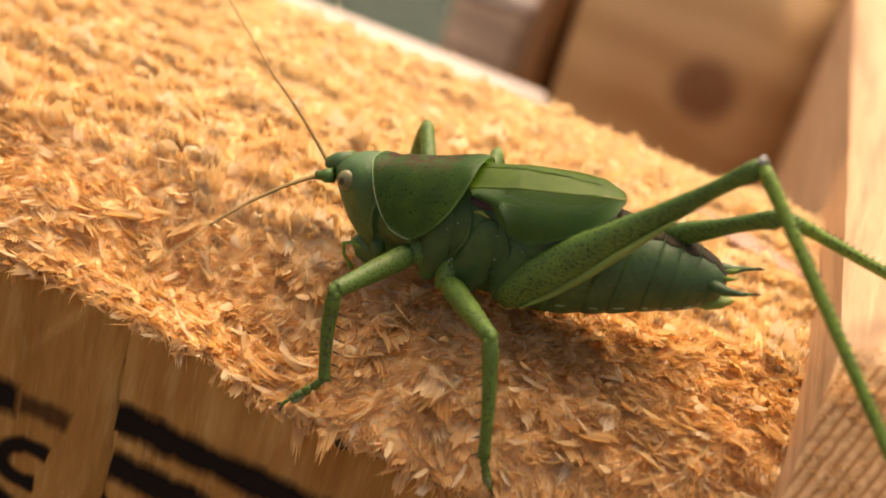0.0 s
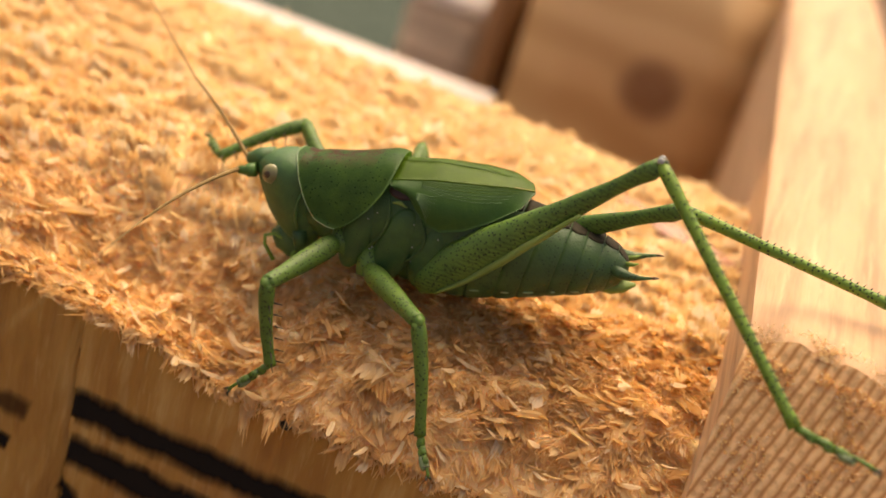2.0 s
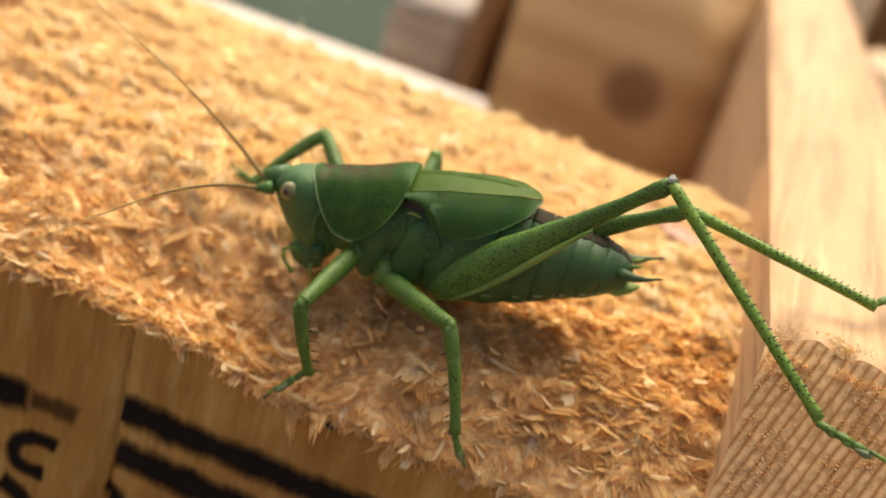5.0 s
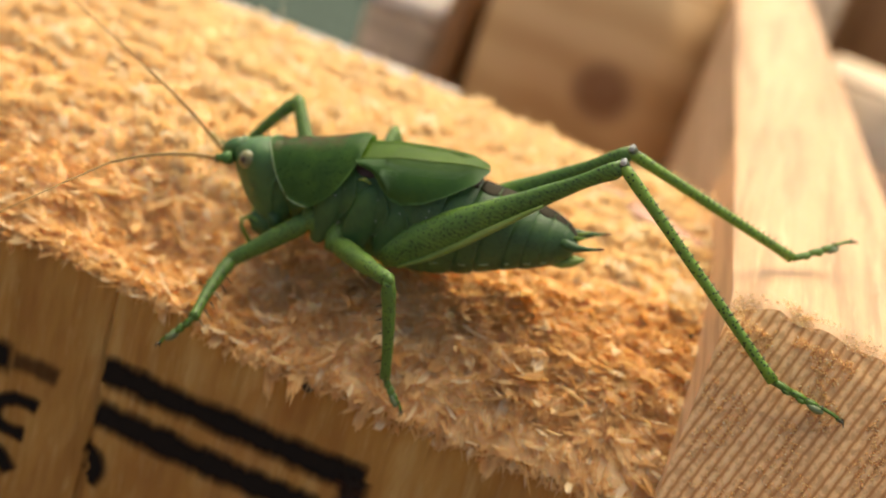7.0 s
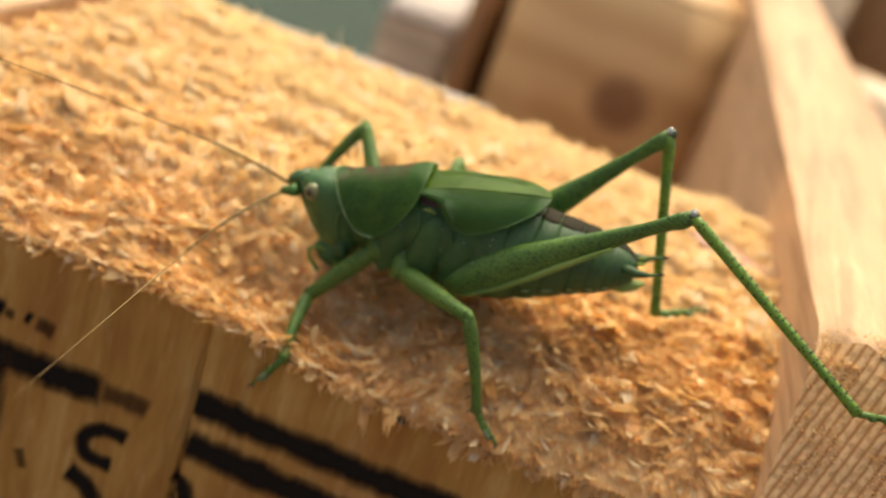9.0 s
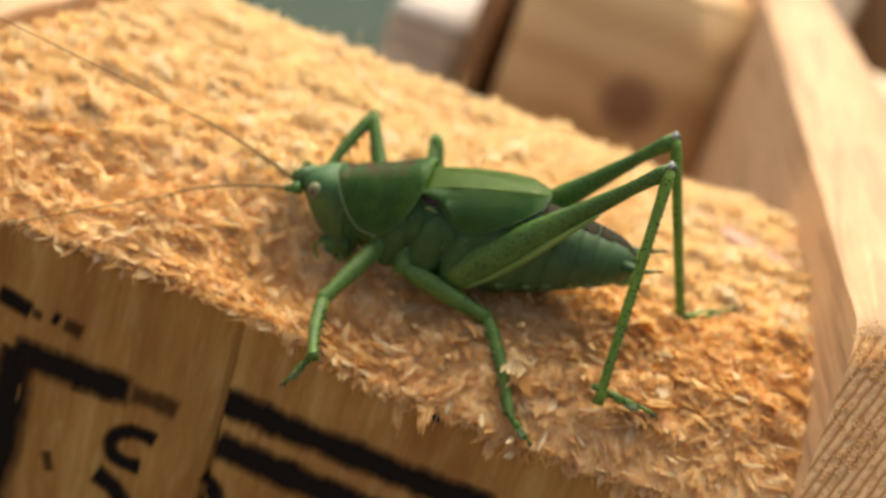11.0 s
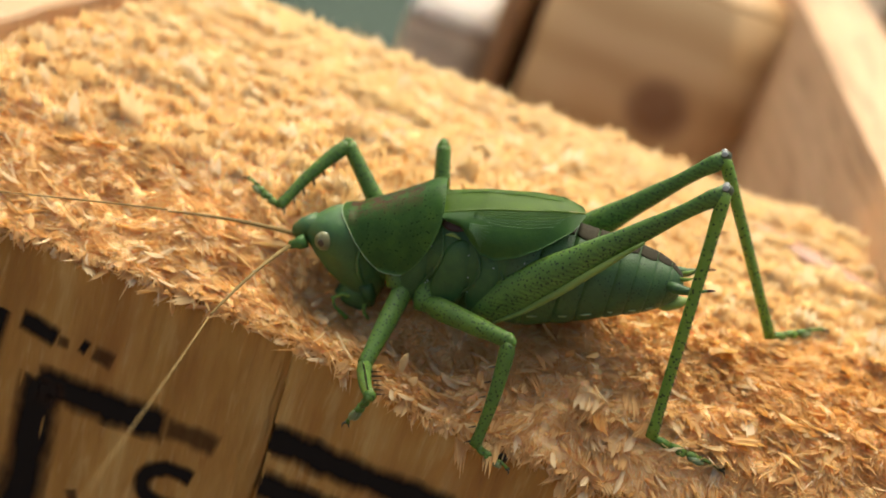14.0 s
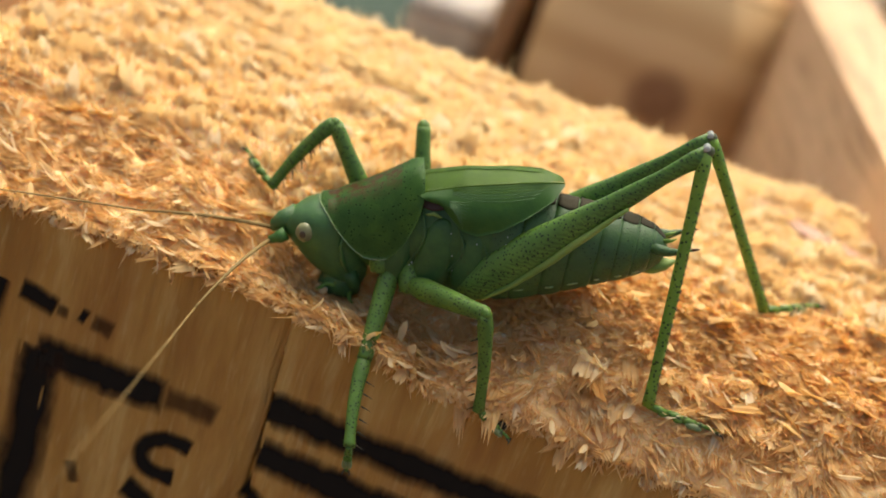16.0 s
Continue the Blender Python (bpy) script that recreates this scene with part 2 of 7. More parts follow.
def make_front_face():
    """Weathered side grain: soft upright fibres, pale scuffs, rusty brown stains."""
    k = Mat("block_side", rough=0.7, spec=0.25, sss=0.12, sss_scale=0.001)
    bent = k.n.new("ShaderNodeVectorMath")
    bent.operation = "ADD"
    k.l.new(k.coord, bent.inputs[0])
    sway = k.n.new("ShaderNodeVectorMath")
    sway.operation = "SCALE"
    wob = k.n.new("ShaderNodeTexNoise")
    wob.inputs["Scale"].default_value = 120
    k.l.new(k.mapped((1, 1, 0.5)), wob.inputs["Vector"])
    k.l.new(wob.outputs["Color"], sway.inputs[0])
    sway.inputs["Scale"].default_value = 0.0012
    k.l.new(sway.outputs[0], bent.inputs[1])
    vec = bent.outputs[0]
    wide = k.noise(170, 4, 0.6, k.mapped((1, 1, 0.16), source=vec))
    mid = k.noise(620, 4, 0.65, k.mapped((1, 1, 0.15), source=vec))
    thin = k.noise(2400, 3, 0.6, k.mapped((1, 1, 0.11), source=vec))
    blot = k.noise(95, 4, 0.6, k.mapped((1, 1, 0.55)))
    col = k.ramp(wide, [(0.28, (0.31, 0.138, 0.027)), (0.50, (0.47, 0.248, 0.058)), (0.74, (0.59, 0.355, 0.105))])
    col = k.mix(k.ramp(mid, [(0.34, (0.65, 0.65, 0.65)), (0.52, (0, 0, 0))]), col, (0.34, 0.152, 0.036))
    col = k.mix(k.ramp(mid, [(0.54, (0, 0, 0)), (0.72, (0.65, 0.65, 0.65))]), col, (0.65, 0.43, 0.155))
    col = k.mix(k.ramp(thin, [(0.58, (0, 0, 0)), (0.76, (0.35, 0.35, 0.35))]), col, (0.80, 0.59, 0.25))
    col = k.mix(k.ramp(blot, [(0.52, (0, 0, 0)), (0.72, (0.6, 0.6, 0.6))]), col, (0.32, 0.118, 0.028))
    return k.done(col, k.mix(0.5, mid, thin), 0.8, 0.0006)


KNOT = (0.0, 0.0, 0.0)
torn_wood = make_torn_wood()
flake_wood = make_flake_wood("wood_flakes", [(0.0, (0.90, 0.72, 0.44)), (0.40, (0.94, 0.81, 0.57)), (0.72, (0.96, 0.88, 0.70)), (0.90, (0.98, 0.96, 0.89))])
# darker orange copy of wood_flakes: shading of the torn belt put into the colour
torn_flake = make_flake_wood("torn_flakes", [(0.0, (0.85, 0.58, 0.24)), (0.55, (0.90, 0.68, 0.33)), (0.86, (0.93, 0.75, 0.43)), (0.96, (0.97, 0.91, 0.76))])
face_wood = make_front_face()
beam_wood = make_side_grain("beam_side", (0.64, 0.41, 0.225), (0.55, 0.325, 0.16), 0.7, "Y")
ring_wood = make_ring_grain()
pale_wood = make_side_grain("pale_board", (0.80, 0.66, 0.48), (0.66, 0.48, 0.30), 0.5, "X")
white_wood = make_side_grain("white_planed", (0.66, 0.60, 0.53), (0.58, 0.50, 0.42), 0.5, "X")
grey_wood = make_side_grain("weathered_board", (0.46, 0.35, 0.25), (0.30, 0.21, 0.14), 0.5, "X")
# shade between the boards is put into this dark copy of the side grain
shaded_wood = make_side_grain("shaded_board", (0.22, 0.115, 0.05), (0.11, 0.055, 0.025), 0.5, "Z")
brown_wood = make_side_grain("brown_board", (0.42, 0.24, 0.11), (0.30, 0.16, 0.07), 0.5, "Z")
KNOT = (0.0029, -0.0200, 0.0233)
knot_wood = make_knot_face()
pinkish_wood = make_plain("reddish_brown", (0.46, 0.25, 0.17), 0.5, bump=0.4, scale=700)
black_speck = make_plain("black_speck", (0.012, 0.009, 0.007), 0.5)
white_fluff = make_plain("white_fluff", (0.80, 0.79, 0.76), 0.5, sss=0.3)


# ---- mesh helpers, in centimetres ----
def link_mesh(name, verts, faces, mat, parent=None, label="", smooth=True, kind=""):
    me = bpy.data.meshes.new(name)
    me.from_pydata([(x * CM, y * CM, z * CM) for x, y, z in verts], [], faces)
    me.materials.append(mat)
    if smooth:
        me.polygons.foreach_set("use_smooth", [True] * len(me.polygons))
    me.update()
    ob = new(name, me)
    if parent:
        ob.parent = parent
    tagged(ob, label=label, kind=kind)
    return ob


def part(name, bm, material, parent, label="", smooth=True):
    """Links a bmesh in centimetres as one mesh under a thing or part."""
    bmesh.ops.scale(bm, vec=(CM, CM, CM), verts=bm.verts)
    bmesh.ops.recalc_face_normals(bm, faces=bm.faces)
    me = bpy.data.meshes.new(name)
    bm.to_mesh(me)
    bm.free()
    me.materials.append(material)
    if smooth:
        me.polygons.foreach_set("use_smooth", [True] * len(me.polygons))
    ob = new(name, me)
    ob.parent = parent
    return tagged(ob, label=label)


def grid_faces(nu, nv, wrap=False, base=0):
    out = []
    for i in range(nu - 1):
        for j in range(nv if wrap else nv - 1):
            k = (j + 1) % nv
            out.append((base + i * nv + j, base + i * nv + k, base + (i + 1) * nv + k, base + (i + 1) * nv + j))
    return out


def loft(bm, rings, cap=True):
    """Skins rings of equal length, each a list of points."""
    made = [[bm.verts.new(p) for p in r] for r in rings]
    n = len(made[0])
    for a, b in zip(made, made[1:]):
        for j in range(n):
            bm.faces.new((a[j], a[(j + 1) % n], b[(j + 1) % n], b[j]))
    if cap:
        bm.faces.new(made[0][::-1])
        bm.faces.new(made[-1])
    return made


def tube(bm, pts, radii, sides=8, flat=1.0):
    """A tapered tube along points; flat squeezes it across."""
    pts = [Vector(p) for p in pts]
    rings, side = [], None
    for i, p in enumerate(pts):
        d = (pts[min(i + 1, len(pts) - 1)] - pts[max(i - 1, 0)]).normalized()
        ref = Vector((0, 1, 0)) if abs(d.y) < 0.9 else Vector((0, 0, 1))
        side = (ref - d * ref.dot(d)).normalized() if side is None else (side - d * side.dot(d)).normalized()
        up = d.cross(side)
        r = radii[i] if hasattr(radii, "__len__") else radii
        rings.append([p + side * (math.cos(a) * r * flat) + up * (math.sin(a) * r) for a in [2 * math.pi * k / sides for k in range(sides)]])
    loft(bm, rings)


def bevel_box(bm, lo, hi, bevel=0.03, shear=None):
    ret = bmesh.ops.create_cube(bm, size=1.0)
    vs = ret["verts"]
    for v in vs:
        v.co = Vector([lo[k] if v.co[k] < 0 else hi[k] for k in range(3)])
    es = {e for v in vs for e in v.link_edges}
    if bevel:
        bmesh.ops.bevel(bm, geom=list(es), offset=bevel, segments=2, affect="EDGES")


def anchor(name, at=(0, 0, 0)):
    e = new(name)
    e.empty_display_size = 0.002
    e.location = Vector(at) * CM
    return e


# ---- ground under the stack of wood ----
GROUND = -7.0
grass_soil = make_ground()
bm = bmesh.new()
bmesh.ops.create_grid(bm, x_segments=40, y_segments=40, size=6000)
for v in bm.verts:
    v.co.z = GROUND
ground = part("ground", bm, grass_soil, None)
tagged(ground, "short grey-green grass, and unseen tan ground bouncing warm light", "ground", kind="structure")


# ---- the sawn block on which the insect stands ----
def edge_rise(x):
    """The front edge stands higher towards the left, with a step at the crease."""
    f = max(0.0, min(1.0, (0.55 - x) / 1.45))
    return 0.23 * f * f * (3 - 2 * f) + 0.03 / (1.0 + math.exp(max(-40.0, min(40.0, (x + 1.47) / 0.03))))


def surf(x, y):
    """Height of the torn end grain, rounded off towards its front edge."""
    return 0.768 + 0.022 * x + 0.031 * y - 0.839 * math.exp(-max(y, -0.3) / 0.5) - 0.01 * x * y - 0.26 * math.exp(-((x + 0.5) ** 2 + (y - 0.35) ** 2) / 0.2) \
        - 0.34 * math.exp(-(x + 1.3) ** 2 / 0.25 - (y - 0.50) ** 2 / 0.12) + edge_rise(x) * math.exp(-max(y, 0.0) / 0.18)


def torn_zone(x, y):
    """1 in the torn belt along the front edge and in the torn corner at the back, 0 where the saw left rows."""
    limit = 0.80 + 0.16 * noise.noise(Vector((x * 1.4, 0.2, 6.0))) + 0.45 * max(0.0, min(1.0, (x + 0.6) / 1.2))
    near = max(0.0, min(1.0, (limit - y) / 0.22 + 0.5))
    corner = max(0.0, min(1.0, (0.8 * x + y - 1.30) / 0.15)) * max(0.0, min(1.0, (1.2 - x) / 0.8)) * max(0.0, min(1.0, (y - 1.3) / 0.3))
    return max(near, 0.6 * corner)


ROW = 0.235


def row_phase(x, y):
    return (y - 0.05 * x + 0.10 * noise.noise(Vector((x * 1.3, y * 1.3, 3.3)))) / ROW


def lumps(x, y):
    a = noise.noise(Vector((x * 2.2, y * 3.5, 0.3)))
    b = noise.noise(Vector((x * 6.0 + y * 2.0, y * 9.0, 4.1)))
    c = noise.noise(Vector((x * 22.0, y * 30.0, 7.7)))
    torn = torn_zone(x, y)
    saw = math.sin(2 * math.pi * row_phase(x, y)) * (1.0 - torn)
    e = 1.0 - abs(noise.noise(Vector((x * 7.0 + y * 3.0, y * 6.0, 1.1)))) * 2.0
    return 0.055 * a + (0.020 + 0.040 * torn) * b + 0.014 * c + 0.010 * saw + 0.030 * (e - 1.1) * torn


def right_edge(y):
    return 2.33 - 0.055 * (y - 0.5)


def left_edge(y):
    return -4.66 + 0.32 * y


def back_edge(x):
    return 3.95 + 0.04 * noise.noise(Vector((x * 3, 0, 9))) + 0.05 * noise.noise(Vector((x * 14, 0, 2)))


def face_in(x, z):
    """How far the front face lies behind its plane: a torn hollow left of a crease."""
    d = x + 1.42 + 0.05 * z
    hollow = 0.0
    if d < 0:
        hollow = 0.15 * math.exp(d / 0.35) * (1.0 + 0.2 * noise.noise(Vector((x * 4, 1, z * 0.5))))
    ridge = 0.012 * noise.noise(Vector((x * 20, 5, z * 1.2))) + 0.006 * noise.noise(Vector((x * 60, 5, z * 3)))
    return hollow * max(0.0, min(1.0, 1.6 + z * 0.6)) + ridge


block = anchor("wood_block", (0, 0, 0))
tagged(block, "sawn softwood block with torn fuzzy end grain and a charred stamp", "wood block")
NX, NY = 420, 210
verts, grid = [], []
for i in range(NX):
    for j in range(NY):
        v = (j / (NY - 1)) ** 1.25
        u = i / (NX - 1)
        x0 = left_edge(0) + (right_edge(0) - left_edge(0)) * u
        yb = back_edge(x0)
        yf = face_in(x0, -0.05)
        y = yf + (yb - yf) * v
        x = left_edge(y) + (right_edge(y) - left_edge(y)) * u
        fade = min(1.0, v * 14 + 0.35)
        z = surf(x, y) + lumps(x, y) * fade - 0.10 * max(0.0, (v - 0.87) / 0.13) ** 2
        if j == 0:
            z += 0.03 * noise.noise(Vector((x * 7, 3, 1))) + 0.03 * noise.noise(Vector((x * 25, 3, 1)))
        verts.append((x, y, z))
top_faces = grid_faces(NX, NY)
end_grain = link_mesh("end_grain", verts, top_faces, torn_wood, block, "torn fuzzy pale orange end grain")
front = [verts[i * NY] for i in range(NX)]
back = [verts[i * NY + NY - 1] for i in range(NX)]
# front face, sharing the torn edge
NZ = 70
fv = []
for i, (x, y, z) in enumerate(front):
    for j in range(NZ):
        w = (j / (NZ - 1)) ** 1.6
        zz = z + (GROUND - z) * w
        fv.append((x, face_in(x, min(zz, -0.05)), zz))
ff = [f[::-1] for f in grid_faces(NX, NZ)]
link_mesh("front_face", fv, ff, face_wood, block, "greyish brown sawn side with vertical fibres")
# other sides
bv = []
for x, y, z in back[::6]:
    bv += [(x, y, z), (x, y, GROUND)]
link_mesh("back_face", bv, grid_faces(len(bv) // 2, 2), face_wood, block)
for name, i in (("end_side", 0), ("end_side", NX - 1)):
    sv = []
    for j in range(0, NY, 6):
        x, y, z = verts[i * NY + j]
        sv += [(x, y, z), (x, y, GROUND)]
    link_mesh(name, sv, grid_faces(len(sv) // 2, 2), face_wood, block)


# fibres and flakes torn up by the saw
def flake(rng, at, way, length, width, curl):
    """A thin curled splinter: three cross-sections and a pointed tip, with a little thickness."""
    way = way.normalized()
    side = way.cross(Vector((rng.gauss(0, 0.25), rng.gauss(0, 0.25), 1))).normalized()
    up = side.cross(way)
    t = width * 0.16
    vs = []
    for q, w in ((0.0, 0.7), (0.45, 1.0), (0.8, 0.72)):
        c = at + way * (length * q) + up * (curl * length * q * q)
        vs += [c - side * (width * w / 2), c + up * t, c + side * (width * w / 2)]
    vs.append(at + way * length + up * (curl * length) + side * (width * rng.uniform(-0.3, 0.3)))
    fs = []
    for a in (0, 3):
        fs += [(a, a + 1, a + 4, a + 3), (a + 1, a + 2, a + 5, a + 4), (a + 2, a, a + 3, a + 5)]
    return vs, fs + [(6, 7, 9), (7, 8, 9), (8, 6, 9)]


def needle(rng, at, way, length, width):
    """One raised fibre, thick at its root and pointed."""
    way = way.normalized()
    side = way.orthogonal().normalized()
    side.rotate(Matrix.Rotation(rng.uniform(0, 6.28), 3, way))
    up = side.cross(way)
    bent = up * (length * rng.uniform(-0.15, 0.15))
    vs = []
    for c, w in ((at, 0.5), (at + way * (length * 0.5) + bent * 0.4, 0.42)):
        vs += [c + side * (width * w), c + (up * 0.87 - side * 0.5) * (width * w), c - (up * 0.87 + side * 0.5) * (width * w)]
    vs.append(at + way * length + bent)
    return vs, [(0, 1, 4, 3), (1, 2, 5, 4), (2, 0, 3, 5), (3, 4, 6), (4, 5, 6), (5, 3, 6)]


def tuft(rng, at, way, length, width, teeth, curl, face=None):
    """A ragged chip of fibres still joined at the root: a lens-shaped sheet with a torn tip."""
    way = way.normalized()
    side = way.cross(face or Vector((rng.gauss(0, 0.3), rng.gauss(0, 0.3), 1))).normalized()
    up = side.cross(way)
    thick = width * 0.14
    fan = rng.uniform(0.85, 1.25)
    n = teeth
    vs = []
    for sign in (1, -1):
        for k in range(n + 1):
            u = k / n * 2 - 1
            vs.append(at + side * (u * width / 2) + up * (sign * thick * (1.0 - 0.7 * u * u)))
    for k in range(2 * n + 1):
        u = k / n - 1
        q = rng.uniform(0.80, 1.15) if k % 2 else rng.uniform(0.55, 0.82)
        q *= 1.0 - 0.30 * u * u
        vs.append(at + way * (length * q) + side * (u * width / 2 * fan) + up * (curl * length * q * q + rng.gauss(0, 0.05) * length))
    fs, f0, b0, t0 = [], 0, n + 1, 2 * n + 2
    for k in range(n):
        fs.append((f0 + k, f0 + k + 1, t0 + 2 * k + 2, t0 + 2 * k + 1, t0 + 2 * k))
        fs.append((b0 + k + 1, b0 + k, t0 + 2 * k, t0 + 2 * k + 1, t0 + 2 * k + 2))
    fs += [(b0, f0, t0), (f0 + n, b0 + n, t0 + 2 * n)]
    return vs, fs


class Heap:
    """Gathers many small pieces into one mesh."""

    def __init__(self):
        self.vs, self.fs = [], []

    def add(self, piece):
        k = len(self.vs)
        self.vs += [tuple(q) for q in piece[0]]
        self.fs += [tuple(k + q for q in g) for g in piece[1]]

    def link(self, name, label, mat=flake_wood, smooth=False):
        return link_mesh(name, self.vs, self.fs, mat, block, label, smooth=smooth, kind="stuff")


def on_block(x, y):
    return left_edge(y) + 0.05 < x < right_edge(y) - 0.03 and 0.0 <= y < back_edge(x) - 0.02


def top_at(x, y, sink):
    return Vector((x, y, surf(x, y) + lumps(x, y) - sink - 0.10 * max(0.0, (y / back_edge(x)) ** 0.8 - 0.87) ** 2 / 0.0169))


def downhill(x, y, way, lift):
    """Lays a direction on the slope of the block, raised by lift."""
    h = 0.06
    way.z = (surf(x + way.x * h, y + way.y * h) - surf(x, y)) / h + lift
    return way


def torn_way(rng, x, y):
    """Chips lie sideways in the left part of the torn belt and hang forwards or stand in the rest."""
    turn = noise.noise(Vector((x * 2.1, y * 2.6, 2.2)))
    if rng.random() < max(0.0, min(1.0, (-0.4 - x) / 0.8)) * 0.75:
        a = (math.pi if turn > -0.15 else 0.0) + rng.gauss(0.15, 0.45)
        return downhill(x, y, Vector((math.cos(a), math.sin(a), 0)), rng.gauss(0.22, 0.16))
    a = -1.57 + 1.6 * turn + rng.gauss(0, 0.55)
    return downhill(x, y, Vector((math.cos(a), math.sin(a), 0)), rng.gauss(0.50, 0.25))


def standing_way(rng, x, y):
    return Vector((0.25 * noise.noise(Vector((x * 1.7, y * 1.7, 5.0))) + rng.gauss(0, 0.13), -0.22 + rng.gauss(0, 0.14), 1.0))


rng = random.Random(11)
chips, fuzz, rows, stubble = Heap(), Heap(), Heap(), Heap()
count = 0
while count < 6500:
    x, y = rng.uniform(-4.6, 2.3), rng.uniform(0.0, 1.7) ** 1.0
    if not on_block(x, y) or torn_zone(x, y) < rng.random():
        continue
    count += 1
    size = math.exp(rng.gauss(0, 0.32)) * (1.0 + 0.4 * noise.noise(Vector((x * 3.0, y * 3.0, 9.0))))
    if y < 0.06:
        size *= 0.75
    way = torn_way(rng, x, y)
    chips.add(tuft(rng, top_at(x, y, 0.030), way, 0.105 * size, 0.044 * size * rng.uniform(0.7, 1.3), rng.choice((3, 3, 4, 5)), rng.uniform(-0.25, 0.15)))
count = 0
while count < 26000:
    x, y = rng.uniform(-4.6, 2.3), rng.uniform(0.0, 1.8)
    if not on_block(x, y) or torn_zone(x, y) < rng.random():
        continue
    count += 1
    way = torn_way(rng, x, y)
    way.z += 0.15
    fuzz.add(needle(rng, top_at(x, y, 0.012), way, 0.075 * math.exp(rng.gauss(0, 0.35)), 0.009 * math.exp(rng.gauss(0, 0.3))))
count = 0
while count < 9000:
    x = rng.uniform(-4.6, 2.3)
    y = (rng.randint(2, 17) + 0.12 + rng.gauss(0, 0.19)) * ROW + 0.05 * x
    if not on_block(x, y) or torn_zone(x, y) > rng.random():
        continue
    if noise.noise(Vector((x * 5.5, y * 9.0, 8.3))) < -0.08 and rng.random() < 0.8:
        continue
    count += 1
    size = math.exp(rng.gauss(0, 0.38)) * (1.15 + 0.5 * noise.noise(Vector((x * 4.0, y * 4.0, 2.0))))
    rows.add(tuft(rng, top_at(x, y, 0.018), standing_way(rng, x, y), (0.074 - 0.007 * y) * size, 0.046 * size, rng.choice((2, 3, 4)), rng.uniform(-0.2, 0.2), Vector((rng.gauss(0, 0.4), -1, 0.2))))
count = 0
while count < 32000:
    x, y = rng.uniform(-4.6, 2.3), rng.uniform(0.5, 3.95)
    if not on_block(x, y) or (y < 1.8 and torn_zone(x, y) > rng.random()):
        continue
    if math.sin(2 * math.pi * row_phase(x, y)) < rng.uniform(-1.9, 0.5):
        continue
    if noise.noise(Vector((x * 5.5, y * 9.0, 8.3))) < -0.10 and rng.random() < 0.5:
        continue
    count += 1
    stubble.add(needle(rng, top_at(x, y, 0.010), standing_way(rng, x, y), 0.058 * math.exp(rng.gauss(0, 0.42)), 0.010 * math.exp(rng.gauss(0, 0.3))))
count = 0
while count < 1500:
    x, y = rng.uniform(-3.6, 1.4), rng.uniform(1.3, 3.95)
    if not on_block(x, y) or torn_zone(x, y) < 0.3 or y < 1.6:
        continue
    count += 1
    size = math.exp(rng.gauss(0, 0.3))
    rows.add(tuft(rng, top_at(x, y, 0.018), standing_way(rng, x, y), 0.075 * size, 0.045 * size, 3, rng.uniform(-0.2, 0.2), Vector((rng.gauss(0, 0.4), -1, 0.2))))
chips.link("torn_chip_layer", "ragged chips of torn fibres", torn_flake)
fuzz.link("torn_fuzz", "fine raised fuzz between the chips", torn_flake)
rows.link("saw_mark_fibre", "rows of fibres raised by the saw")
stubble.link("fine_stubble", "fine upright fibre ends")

# pale fibres hanging down over the front face, and the torn fringe of the edge
rng = random.Random(21)
fringe = Heap()
for k in range(150):
    x = rng.uniform(-1.5, 2.3) if k % 4 else rng.uniform(-4.2, -1.5)
    z = surf(x, 0.0) - abs(rng.gauss(0, 0.03)) + 0.03
    at = Vector((x, face_in(x, min(z, -0.05)) - 0.002, z))
    way = Vector((rng.gauss(0.1, 0.5), rng.gauss(-0.30, 0.15), -1))
    fringe.add(needle(rng, at, way, rng.uniform(0.04, 0.16), rng.uniform(0.008, 0.018)))
for k in range(420):
    x = rng.uniform(-4.4, 2.3)
    z = surf(x, 0.0) + rng.uniform(-0.03, 0.03)
    at = Vector((x, face_in(x, min(z, -0.05)) + 0.008, z))
    way = Vector((rng.gauss(0.0, 0.55), rng.gauss(-0.35, 0.2), rng.gauss(-0.5, 0.5)))
    size = math.exp(rng.gauss(0, 0.35))
    fringe.add(tuft(rng, at, way, 0.048 * size, 0.034 * size, rng.choice((4, 5)), rng.uniform(-0.2, 0.2), Vector((rng.gauss(0, 0.5), -1, 0.4))))
fringe.link("hanging_fibre", "fine fibres and chips hanging over the front", torn_flake)

# larger flakes that can be told apart
rng = random.Random(5)
flake_meshes = []
for k in range(8):
    v, f = flake(rng, Vector((0, 0, 0)), Vector((0, -1, 0.25)), 0.15 * rng.uniform(0.7, 1.3), 0.05 * rng.uniform(0.7, 1.3), 0.2)
    me = bpy.data.meshes.new("wood_flake")
    me.from_pydata([tuple(p * CM) for p in v], [], f)
    me.materials.append(flake_wood)
    flake_meshes.append(me)
for k in range(130):
    x, y = (rng.uniform(-4.0, -1.2) if k % 2 else rng.uniform(-1.5, 2.2)), abs(rng.gauss(0.15, 0.5))
    if y > 3.4:
        continue
    o = new("wood_flake", flake_meshes[k % 8])
    o.parent = block
    o.matrix_basis = pose(x * CM, y * CM, (surf(x, y) + lumps(x, y) + 0.012) * CM, rng.gauss(0, 22), rng.gauss(0, 25), rng.gauss(-25, 45))


